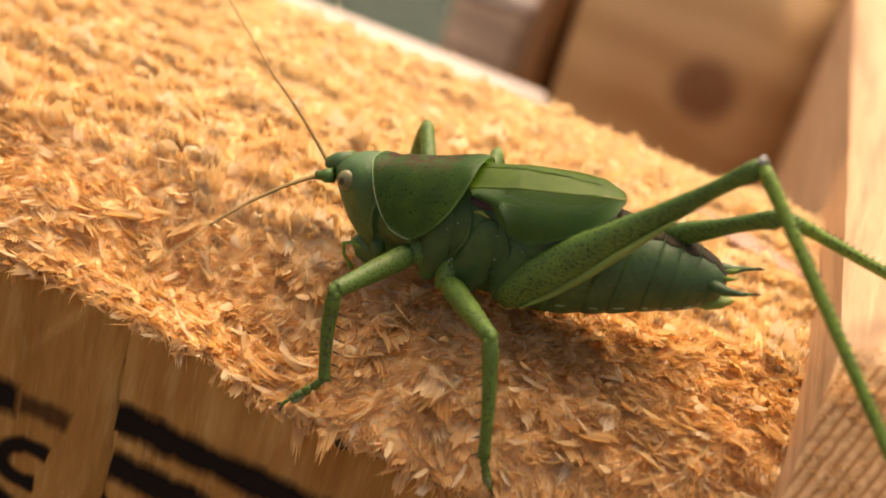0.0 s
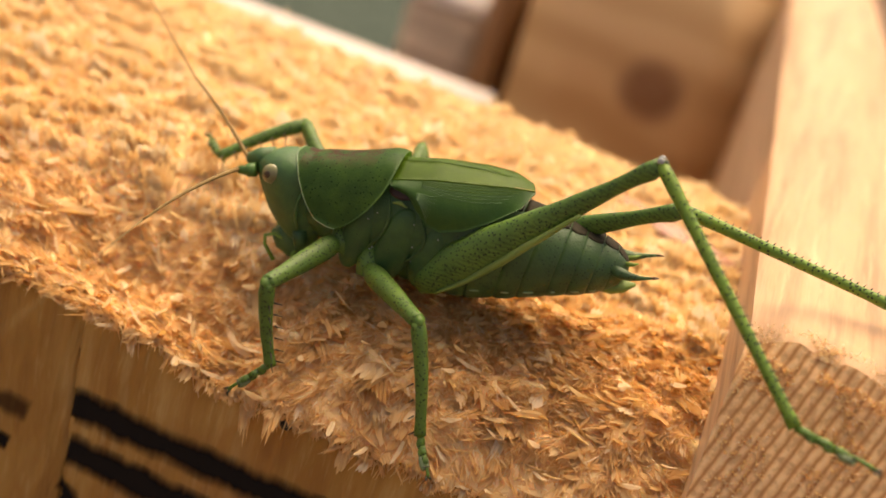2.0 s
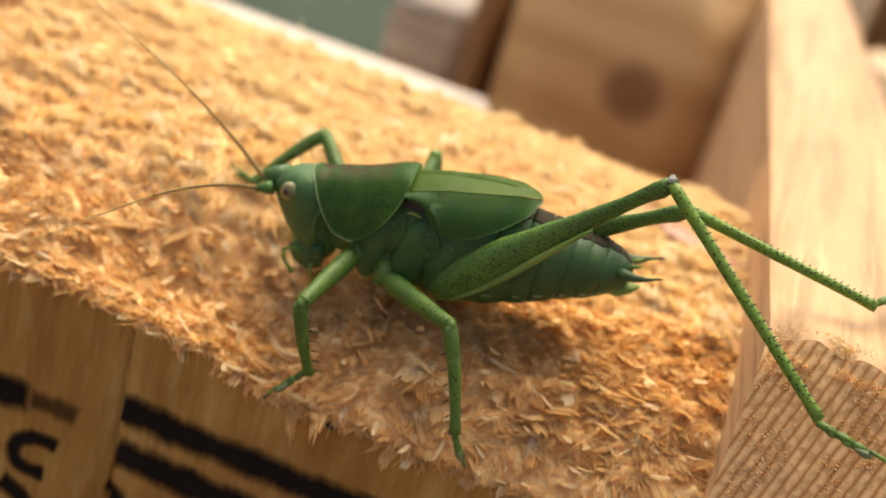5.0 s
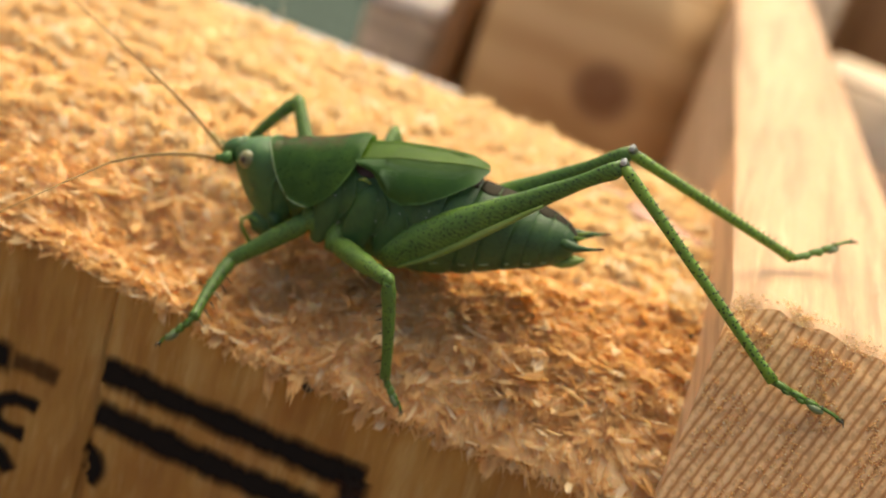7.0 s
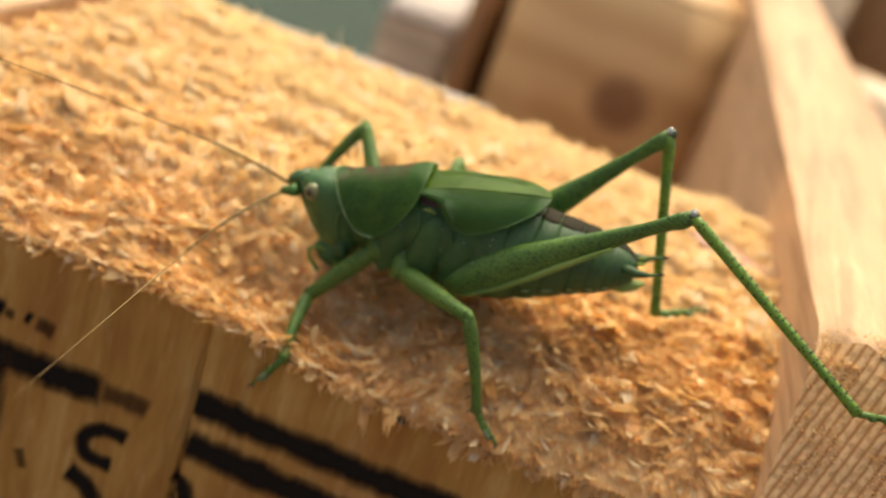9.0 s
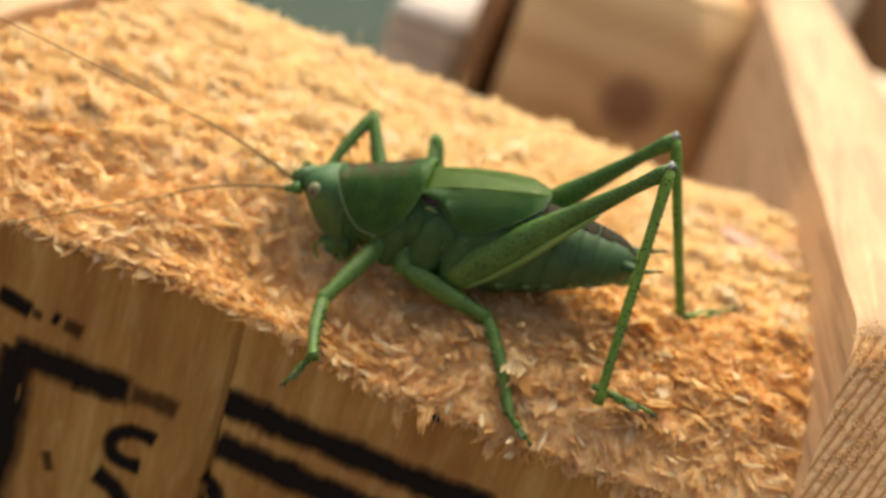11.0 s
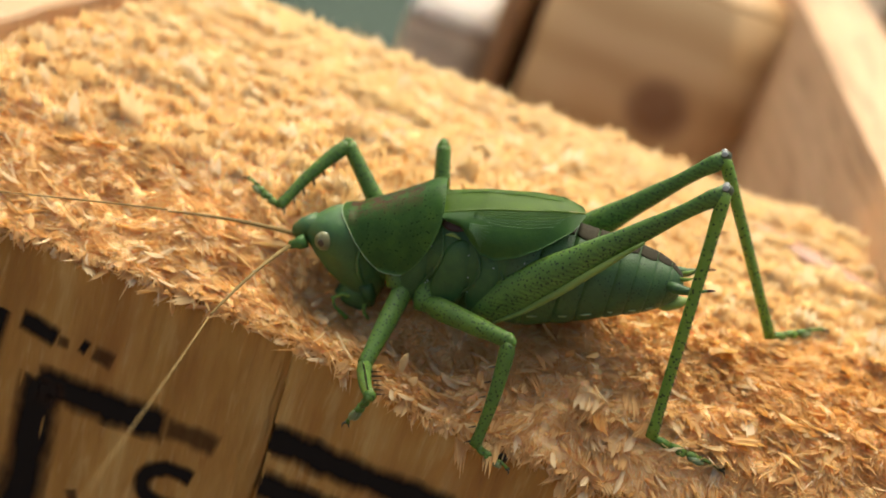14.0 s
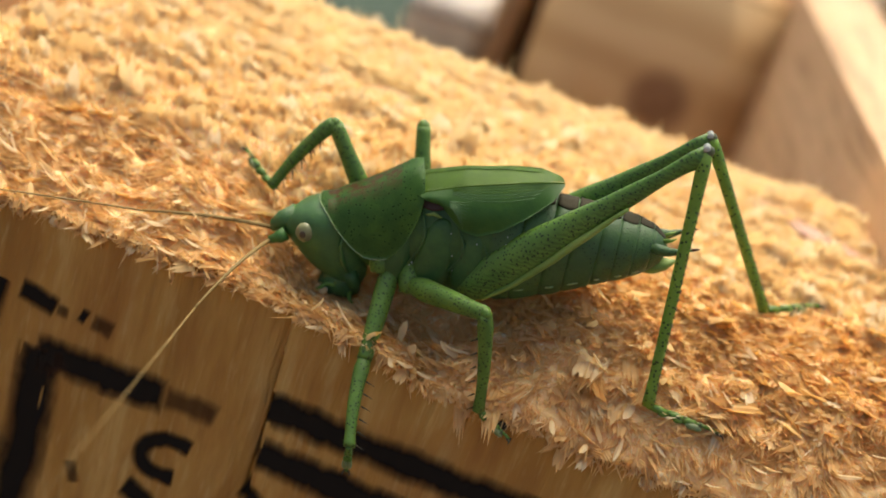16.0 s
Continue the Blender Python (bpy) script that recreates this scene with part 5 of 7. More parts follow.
# ---- what moves ----
def motions():
    walk(cricket, [
        (0, pose(0.00176, 0.00808, 0.01080, 1.1, 1.7, 3.9)),
        (0.5, pose(0.00160, 0.00789, 0.01088, 1.3, 1.9, 3.9)),
        (1, pose(0.00126, 0.00784, 0.01075, 1.2, 2.1, 4.5)),
        (1.5, pose(0.00086, 0.00803, 0.01055, 0.8, 2.3, 5.2)),
        (2, pose(0.00073, 0.00801, 0.01050, 0.4, 2.7, 5.0)),
        (2.5, pose(0.00020, 0.00801, 0.01011, -0.5, 2.6, 5.5)),
        (3, pose(0.00011, 0.00763, 0.01018, -0.6, 2.3, 5.4)),
        (3.5, pose(-0.00016, 0.00755, 0.01029, -0.4, 2.0, 5.2)),
        (4, pose(-0.00043, 0.00735, 0.01029, -0.6, 2.1, 5.2)),
        (4.5, pose(-0.00041, 0.00734, 0.01036, -0.0, 1.8, 4.2)),
        (4.7, pose(-0.00032, 0.00717, 0.01041, -0.2, 1.7, 4.3)),
        (6.8, pose(-0.00181, 0.00638, 0.01009, -3.2, 0.8, -0.1)),
        (7, pose(-0.00179, 0.00613, 0.01010, -3.5, 0.3, -0.5)),
        (7.5, pose(-0.00249, 0.00625, 0.01001, -3.6, -0.1, -1.5)),
        (8, pose(-0.00362, 0.00634, 0.00972, -3.5, -0.5, -2.8)),
        (8.5, pose(-0.00360, 0.00639, 0.00976, -2.7, -0.9, -2.5)),
        (9, pose(-0.00377, 0.00632, 0.00978, -1.5, -1.1, -2.0)),
        (9.2, pose(-0.00410, 0.00643, 0.00958, -1.0, -1.0, -2.1)),
        (11.3, pose(-0.00599, 0.00804, 0.00838, 3.2, -0.2, -0.7)),
        (11.5, pose(-0.00609, 0.00808, 0.00835, 3.2, -0.3, -1.0)),
        (12, pose(-0.00678, 0.00832, 0.00799, 1.1, 1.1, -0.6)),
        (12.5, pose(-0.00706, 0.00740, 0.00806, 0.8, 0.4, -0.8)),
        (13, pose(-0.00748, 0.00732, 0.00777, 0.2, 0.2, -0.8)),
        (13.5, pose(-0.00809, 0.00593, 0.00764, 0.2, -3.0, -0.5)),
        (14, pose(-0.00805, 0.00599, 0.00756, 0.1, -3.6, -0.1)),
        (14.5, pose(-0.00845, 0.00554, 0.00724, 0.4, -5.5, 0.9)),
        (15, pose(-0.00850, 0.00548, 0.00725, 0.9, -6.1, 1.1)),
        (15.5, pose(-0.00865, 0.00534, 0.00688, 0.2, -6.6, 2.7)),
        (16, pose(-0.00879, 0.00510, 0.00675, 0.2, -7.1, 3.1)),
    ])
    walk(pronotum, [
        (0, pose(-0.00150, 0.00000, 0.00100, 1.0, 1.7, -7.9)),
        (0.5, pose(-0.00150, 0.00000, 0.00100, 0.7, 1.3, -8.1)),
        (1, pose(-0.00150, 0.00000, 0.00100, -1.0, 1.6, -6.6)),
        (1.5, pose(-0.00150, 0.00000, 0.00100, -2.9, 3.1, -3.8)),
        (2, pose(-0.00150, 0.00000, 0.00100, -2.5, 3.2, -2.3)),
        (2.5, pose(-0.00150, 0.00000, 0.00100, -4.4, 3.6, -2.9)),
        (3, pose(-0.00150, 0.00000, 0.00100, -4.1, 3.5, -1.6)),
        (3.5, pose(-0.00150, 0.00000, 0.00100, -3.8, 3.2, -1.8)),
        (4, pose(-0.00150, 0.00000, 0.00100, -3.5, 3.0, -0.3)),
        (4.5, pose(-0.00150, 0.00000, 0.00100, -1.2, 2.7, -0.9)),
        (4.7, pose(-0.00150, 0.00000, 0.00100, -0.7, 3.7, 0.4)),
        (6.8, pose(-0.00150, 0.00000, 0.00100, -2.0, 1.2, 1.0)),
        (7, pose(-0.00150, 0.00000, 0.00100, -1.3, 2.4, 2.1)),
        (7.5, pose(-0.00150, 0.00000, 0.00100, 0.1, 2.2, 3.3)),
        (8, pose(-0.00150, 0.00000, 0.00100, 1.1, 1.8, 1.2)),
        (8.5, pose(-0.00150, 0.00000, 0.00100, 0.3, 1.8, 0.7)),
        (9, pose(-0.00150, 0.00000, 0.00100, -0.0, 1.7, 1.8)),
        (9.2, pose(-0.00150, 0.00000, 0.00100, -0.6, 1.7, -1.2)),
        (11.3, pose(-0.00150, 0.00000, 0.00100, 1.8, 0.2, 1.2)),
        (11.5, pose(-0.00150, 0.00000, 0.00100, 2.6, -3.0, -2.4)),
        (12, pose(-0.00150, 0.00000, 0.00100, 2.3, -0.6, 3.4)),
        (12.5, pose(-0.00150, 0.00000, 0.00100, 0.8, -1.4, 0.1)),
        (13, pose(-0.00150, 0.00000, 0.00100, 4.4, -2.4, 2.7)),
        (13.5, pose(-0.00150, 0.00000, 0.00100, 3.7, -4.9, 6.1)),
        (14, pose(-0.00150, 0.00000, 0.00100, 3.9, -6.6, 8.2)),
        (14.5, pose(-0.00150, 0.00000, 0.00100, 5.0, -7.1, 10.5)),
        (15, pose(-0.00150, 0.00000, 0.00100, 4.8, -7.6, 9.3)),
        (15.5, pose(-0.00150, 0.00000, 0.00100, 3.5, -6.1, 11.5)),
        (16, pose(-0.00150, 0.00000, 0.00100, 4.0, -6.3, 11.0)),
    ])
    walk(head, [
        (0, pose(-0.00150, 0.00000, 0.00100, 1.0, 1.7, -7.9)),
        (0.5, pose(-0.00150, 0.00000, 0.00100, 0.7, 1.3, -8.1)),
        (1, pose(-0.00150, 0.00000, 0.00100, -1.0, 1.6, -6.6)),
        (1.5, pose(-0.00150, 0.00000, 0.00100, -2.9, 3.1, -3.8)),
        (2, pose(-0.00150, 0.00000, 0.00100, -2.5, 3.2, -2.3)),
        (2.5, pose(-0.00150, 0.00000, 0.00100, -4.4, 3.6, -2.9)),
        (3, pose(-0.00150, 0.00000, 0.00100, -4.1, 3.5, -1.6)),
        (3.5, pose(-0.00150, 0.00000, 0.00100, -3.8, 3.2, -1.8)),
        (4, pose(-0.00150, 0.00000, 0.00100, -3.5, 3.0, -0.3)),
        (4.5, pose(-0.00150, 0.00000, 0.00100, -1.2, 2.7, -0.9)),
        (4.7, pose(-0.00150, 0.00000, 0.00100, -0.7, 3.7, 0.4)),
        (6.8, pose(-0.00150, 0.00000, 0.00100, -2.0, 1.2, 1.0)),
        (7, pose(-0.00150, 0.00000, 0.00100, -1.3, 2.4, 2.1)),
        (7.5, pose(-0.00150, 0.00000, 0.00100, 0.1, 2.2, 3.3)),
        (8, pose(-0.00150, 0.00000, 0.00100, 1.1, 1.8, 1.2)),
        (8.5, pose(-0.00150, 0.00000, 0.00100, 0.3, 1.8, 0.7)),
        (9, pose(-0.00150, 0.00000, 0.00100, -0.0, 1.7, 1.8)),
        (9.2, pose(-0.00150, 0.00000, 0.00100, -0.6, 1.7, -1.2)),
        (11.3, pose(-0.00150, 0.00000, 0.00100, 1.8, 0.2, 1.2)),
        (11.5, pose(-0.00150, 0.00000, 0.00100, 2.6, -3.0, -2.4)),
        (12, pose(-0.00150, 0.00000, 0.00100, 2.3, -0.6, 3.4)),
        (12.5, pose(-0.00150, 0.00000, 0.00100, 0.8, -1.4, 0.1)),
        (13, pose(-0.00150, 0.00000, 0.00100, 4.4, -2.4, 2.7)),
        (13.5, pose(-0.00150, 0.00000, 0.00100, 3.7, -4.9, 6.1)),
        (14, pose(-0.00150, 0.00000, 0.00100, 3.9, -6.6, 8.2)),
        (14.5, pose(-0.00150, 0.00000, 0.00100, 5.0, -7.1, 10.5)),
        (15, pose(-0.00150, 0.00000, 0.00100, 4.8, -7.6, 9.3)),
        (15.5, pose(-0.00150, 0.00000, 0.00100, 3.5, -6.1, 11.5)),
        (16, pose(-0.00150, 0.00000, 0.00100, 4.0, -6.3, 11.0)),
    ])
    walk(legs["fore", "near"][0], [
        (0, pose(-0.00237, -0.00176, -0.00207, 38.4, 13.7, -118.7)),
        (0.5, pose(-0.00236, -0.00178, -0.00206, 39.9, 14.3, -118.4)),
        (1, pose(-0.00234, -0.00189, -0.00200, 42.2, 14.7, -116.5)),
        (1.5, pose(-0.00232, -0.00202, -0.00192, 42.9, 15.7, -116.3)),
        (2, pose(-0.00227, -0.00202, -0.00193, 41.3, 15.3, -114.0)),
        (2.5, pose(-0.00232, -0.00210, -0.00186, 48.4, 13.9, -111.5)),
        (3, pose(-0.00227, -0.00211, -0.00187, 46.7, 13.0, -110.2)),
        (3.5, pose(-0.00226, -0.00209, -0.00189, 53.4, 13.7, -108.7)),
        (4, pose(-0.00219, -0.00210, -0.00190, 35.4, 16.5, -104.0)),
        (4.5, pose(-0.00220, -0.00197, -0.00199, 17.4, 16.1, -103.6)),
        (4.7, pose(-0.00221, -0.00196, -0.00199, 14.1, 16.8, -104.0)),
        (6.8, pose(-0.00206, -0.00203, -0.00197, 6.5, 42.3, -155.4)),
        (7, pose(-0.00208, -0.00201, -0.00198, 2.9, 45.5, -163.4)),
        (7.5, pose(-0.00204, -0.00195, -0.00203, 8.7, 44.0, -153.9)),
        (8, pose(-0.00209, -0.00187, -0.00207, -34.0, 55.2, 177.3)),
        (8.5, pose(-0.00210, -0.00191, -0.00204, -24.2, 51.9, -175.7)),
        (9, pose(-0.00206, -0.00194, -0.00203, -26.2, 54.3, -174.2)),
        (9.2, pose(-0.00216, -0.00194, -0.00201, 14.3, 22.8, -110.7)),
        (11.3, pose(-0.00200, -0.00183, -0.00211, 15.3, 31.5, -111.4)),
        (11.5, pose(-0.00194, -0.00176, -0.00216, 13.7, 34.9, -120.6)),
        (12, pose(-0.00189, -0.00182, -0.00213, 15.9, 37.2, -110.9)),
        (12.5, pose(-0.00195, -0.00187, -0.00209, 17.6, 36.5, -103.7)),
        (13, pose(-0.00182, -0.00169, -0.00221, 19.6, 39.9, -105.2)),
        (13.5, pose(-0.00158, -0.00174, -0.00220, 21.6, 40.8, -97.4)),
        (14, pose(-0.00142, -0.00171, -0.00222, 20.9, 40.3, -98.1)),
        (14.5, pose(-0.00133, -0.00164, -0.00225, 19.7, 38.5, -96.5)),
        (15, pose(-0.00133, -0.00165, -0.00224, 22.0, 44.0, -99.4)),
        (15.5, pose(-0.00134, -0.00173, -0.00220, 21.5, 47.2, -92.5)),
        (16, pose(-0.00135, -0.00170, -0.00222, 23.0, 50.1, -92.5)),
    ])
    walk(legs["fore", "near"][1], [
        (0, pose(-0.00516, -0.00687, -0.00349, 174.5, 77.1, -31.2)),
        (0.5, pose(-0.00512, -0.00689, -0.00354, 179.2, 75.6, -27.3)),
        (1, pose(-0.00493, -0.00707, -0.00352, -162.9, 76.0, -6.5)),
        (1.5, pose(-0.00487, -0.00719, -0.00354, -160.9, 73.4, 0.0)),
        (2, pose(-0.00462, -0.00730, -0.00351, -164.3, 73.0, 3.2)),
        (2.5, pose(-0.00445, -0.00751, -0.00330, -148.1, 69.8, 14.6)),
        (3, pose(-0.00428, -0.00759, -0.00321, -153.1, 69.6, 17.0)),
        (3.5, pose(-0.00412, -0.00760, -0.00330, -146.8, 68.6, 16.3)),
        (4, pose(-0.00358, -0.00767, -0.00360, -165.6, 67.8, 39.2)),
        (4.5, pose(-0.00355, -0.00756, -0.00365, 154.0, 69.1, 36.8)),
        (4.7, pose(-0.00359, -0.00752, -0.00372, 147.3, 69.0, 41.5)),
        (6.8, pose(-0.00609, -0.00388, -0.00600, 112.7, 28.2, -79.3)),
        (7, pose(-0.00610, -0.00321, -0.00626, 116.5, 29.2, -89.6)),
        (7.5, pose(-0.00591, -0.00384, -0.00619, 124.6, 21.8, -83.6)),
        (8, pose(-0.00551, -0.00171, -0.00699, 30.2, 28.3, -82.1)),
        (8.5, pose(-0.00578, -0.00219, -0.00676, 45.3, 32.9, -78.7)),
        (9, pose(-0.00553, -0.00230, -0.00690, 38.3, 33.4, -83.4)),
        (9.2, pose(-0.00412, -0.00710, -0.00433, -72.9, 83.1, 172.2)),
        (11.3, pose(-0.00386, -0.00658, -0.00524, 121.4, 8.0, -72.9)),
        (11.5, pose(-0.00444, -0.00599, -0.00559, 122.0, 6.1, -63.4)),
        (12, pose(-0.00360, -0.00628, -0.00575, 134.9, 2.0, -71.4)),
        (12.5, pose(-0.00309, -0.00655, -0.00565, 136.4, 4.5, -70.2)),
        (13, pose(-0.00302, -0.00612, -0.00606, 146.5, -5.9, -67.5)),
        (13.5, pose(-0.00216, -0.00624, -0.00611, 159.1, -11.0, -73.8)),
        (14, pose(-0.00206, -0.00624, -0.00609, 158.3, -10.5, -74.5)),
        (14.5, pose(-0.00186, -0.00630, -0.00598, 163.1, -15.1, -78.7)),
        (15, pose(-0.00204, -0.00590, -0.00640, -64.8, 81.0, -158.7)),
        (15.5, pose(-0.00152, -0.00579, -0.00660, 29.8, 44.8, -83.5)),
        (16, pose(-0.00152, -0.00554, -0.00682, 55.5, 47.5, -82.1)),
    ])
    walk(legs["fore", "near"][2], [
        (0, pose(-0.00413, -0.00749, -0.00876, -34.0, 51.0, -160.9)),
        (0.5, pose(-0.00393, -0.00750, -0.00877, -38.8, 52.8, -165.0)),
        (1, pose(-0.00363, -0.00722, -0.00876, -34.0, 51.2, -161.5)),
        (1.5, pose(-0.00333, -0.00719, -0.00872, -29.4, 49.0, -156.6)),
        (2, pose(-0.00305, -0.00721, -0.00868, -33.8, 49.9, -159.8)),
        (2.5, pose(-0.00265, -0.00704, -0.00837, -37.0, 50.0, -161.1)),
        (3, pose(-0.00248, -0.00704, -0.00827, -45.5, 52.7, -173.8)),
        (3.5, pose(-0.00223, -0.00705, -0.00833, -43.9, 51.8, -173.6)),
        (4, pose(-0.00200, -0.00638, -0.00860, -14.8, 48.5, -157.8)),
        (4.5, pose(-0.00201, -0.00641, -0.00870, -3.5, 46.3, -154.3)),
        (4.7, pose(-0.00214, -0.00624, -0.00877, 30.1, 46.8, -155.3)),
        (6.8, pose(-0.00520, -0.00855, -0.00855, 29.0, 50.7, -160.0)),
        (7, pose(-0.00606, -0.00792, -0.00889, 27.9, 56.8, -172.8)),
        (7.5, pose(-0.00535, -0.00882, -0.00820, 32.9, 60.0, -168.4)),
        (8, pose(-0.00485, -0.00642, -0.00955, 32.2, 63.1, -165.1)),
        (8.5, pose(-0.00490, -0.00663, -0.00969, 41.0, 56.2, -148.6)),
        (9, pose(-0.00502, -0.00677, -0.00987, 33.9, 60.2, 179.4)),
        (9.2, pose(-0.00476, -0.00702, -0.00969, 37.2, 61.8, 179.3)),
        (11.3, pose(-0.00229, -0.01169, -0.00600, 37.8, 67.0, -174.9)),
        (11.5, pose(-0.00203, -0.01079, -0.00616, 51.5, 55.3, -140.6)),
        (12, pose(-0.00187, -0.01139, -0.00594, 68.0, 76.4, -162.9)),
        (12.5, pose(-0.00127, -0.01162, -0.00608, 24.7, 69.0, 152.8)),
        (13, pose(-0.00097, -0.01109, -0.00550, 48.7, 75.1, 179.4)),
        (13.5, pose(-0.00069, -0.01133, -0.00508, 15.3, 66.6, 136.0)),
        (14, pose(-0.00064, -0.01135, -0.00511, 13.1, 62.7, 136.3)),
        (14.5, pose(-0.00083, -0.01141, -0.00458, 13.7, 63.6, 136.8)),
        (15, pose(-0.00282, -0.00621, -0.01174, 59.0, 80.5, -177.7)),
        (15.5, pose(-0.00108, -0.00960, -0.01041, -0.8, 58.4, 94.1)),
        (16, pose(-0.00102, -0.00915, -0.01080, -0.7, 59.9, 93.2)),
    ])
    walk(legs["fore", "far"][0], [
        (0, pose(-0.00229, 0.00181, -0.00215, -14.4, -24.1, 116.6)),
        (0.5, pose(-0.00227, 0.00179, -0.00217, -14.9, -26.3, 116.6)),
        (1, pose(-0.00235, 0.00168, -0.00221, -14.8, -24.9, 122.1)),
        (1.5, pose(-0.00252, 0.00154, -0.00223, -14.4, -21.2, 129.9)),
        (2, pose(-0.00256, 0.00153, -0.00222, -11.7, -20.5, 136.2)),
        (2.5, pose(-0.00258, 0.00144, -0.00226, -12.6, -22.2, 133.9)),
        (3, pose(-0.00260, 0.00143, -0.00226, -8.3, -23.4, 133.2)),
        (3.5, pose(-0.00258, 0.00145, -0.00225, -11.7, -23.9, 134.1)),
        (4, pose(-0.00260, 0.00143, -0.00225, -6.8, -25.3, 132.9)),
        (4.5, pose(-0.00256, 0.00158, -0.00220, -6.6, -23.2, 132.9)),
        (4.7, pose(-0.00266, 0.00158, -0.00216, -11.6, -23.8, 132.5)),
        (6.8, pose(-0.00253, 0.00150, -0.00225, -12.9, -42.1, 146.4)),
        (7, pose(-0.00263, 0.00152, -0.00221, -12.0, -38.3, 136.8)),
        (7.5, pose(-0.00265, 0.00157, -0.00217, -13.0, -36.9, 132.4)),
        (8, pose(-0.00257, 0.00167, -0.00215, -14.4, -39.3, 131.7)),
        (8.5, pose(-0.00256, 0.00163, -0.00217, -4.4, -39.0, 131.9)),
        (9, pose(-0.00259, 0.00159, -0.00218, -12.2, -40.3, 133.1)),
        (9.2, pose(-0.00250, 0.00161, -0.00220, -16.1, -48.6, 143.9)),
        (11.3, pose(-0.00249, 0.00171, -0.00216, -16.7, -42.1, 130.4)),
        (11.5, pose(-0.00220, 0.00180, -0.00218, -16.3, -47.5, 141.4)),
        (12, pose(-0.00251, 0.00170, -0.00215, -18.2, -54.8, 147.9)),
        (12.5, pose(-0.00237, 0.00167, -0.00221, -18.0, -53.9, 146.8)),
        (13, pose(-0.00240, 0.00183, -0.00211, 5.6, -63.6, -175.0)),
        (13.5, pose(-0.00236, 0.00175, -0.00217, -5.8, -46.2, 167.9)),
        (14, pose(-0.00233, 0.00174, -0.00218, -7.9, -43.7, 161.9)),
        (14.5, pose(-0.00239, 0.00177, -0.00215, -9.0, -49.0, 162.5)),
        (15, pose(-0.00232, 0.00178, -0.00216, -8.4, -49.2, 163.8)),
        (15.5, pose(-0.00246, 0.00167, -0.00219, -14.2, -53.2, 154.9)),
        (16, pose(-0.00244, 0.00170, -0.00218, -5.1, -56.8, 173.0)),
    ])
    walk(legs["fore", "far"][1], [
        (0, pose(-0.00564, 0.00852, 0.00121, -13.4, 77.1, 108.1)),
        (0.5, pose(-0.00557, 0.00838, 0.00147, -14.6, 78.5, 105.3)),
        (1, pose(-0.00631, 0.00800, 0.00125, 27.1, 62.4, 156.1)),
        (1.5, pose(-0.00744, 0.00742, 0.00074, 24.0, 48.7, 152.2)),
        (2, pose(-0.00812, 0.00686, 0.00066, 59.2, 32.0, -147.9)),
        (2.5, pose(-0.00786, 0.00692, 0.00085, 65.3, 34.9, -144.2)),
        (3, pose(-0.00777, 0.00692, 0.00101, 61.3, 38.2, -143.5)),
        (3.5, pose(-0.00781, 0.00685, 0.00108, 72.8, 32.4, -131.4)),
        (4, pose(-0.00766, 0.00688, 0.00126, 61.1, 41.7, -141.6)),
        (4.5, pose(-0.00770, 0.00712, 0.00103, 60.3, 40.5, -142.8)),
        (4.7, pose(-0.00774, 0.00713, 0.00115, 66.0, 41.4, -143.5)),
        (6.8, pose(-0.00761, 0.00487, 0.00327, 33.4, 65.5, -170.5)),
        (7, pose(-0.00733, 0.00593, 0.00289, 41.6, 59.1, -164.6)),
        (7.5, pose(-0.00708, 0.00642, 0.00277, 57.1, 56.2, -147.3)),
        (8, pose(-0.00680, 0.00642, 0.00306, 82.9, 43.6, -113.1)),
        (8.5, pose(-0.00682, 0.00639, 0.00300, 79.8, 42.6, -114.4)),
        (9, pose(-0.00688, 0.00617, 0.00313, 45.2, 63.5, -157.7)),
        (9.2, pose(-0.00690, 0.00481, 0.00397, 46.4, 68.9, -153.8)),
        (11.3, pose(-0.00643, 0.00634, 0.00334, 69.3, 43.1, -110.7)),
        (11.5, pose(-0.00655, 0.00526, 0.00388, 62.8, 51.6, -115.4)),
        (12, pose(-0.00652, 0.00422, 0.00457, 57.8, 59.7, -116.2)),
        (12.5, pose(-0.00641, 0.00432, 0.00441, 53.5, 60.7, -127.7)),
        (13, pose(-0.00609, 0.00151, 0.00534, -23.5, 64.5, 143.0)),
        (13.5, pose(-0.00797, 0.00296, 0.00382, 35.1, 53.1, -140.2)),
        (14, pose(-0.00799, 0.00359, 0.00350, 43.6, 45.3, -132.1)),
        (14.5, pose(-0.00756, 0.00340, 0.00409, 36.5, 52.4, -140.3)),
        (15, pose(-0.00756, 0.00331, 0.00416, 33.8, 52.8, -143.7)),
        (15.5, pose(-0.00693, 0.00376, 0.00439, 34.4, 44.7, -143.5)),
        (16, pose(-0.00700, 0.00226, 0.00485, 9.4, 56.5, -171.2)),
    ])
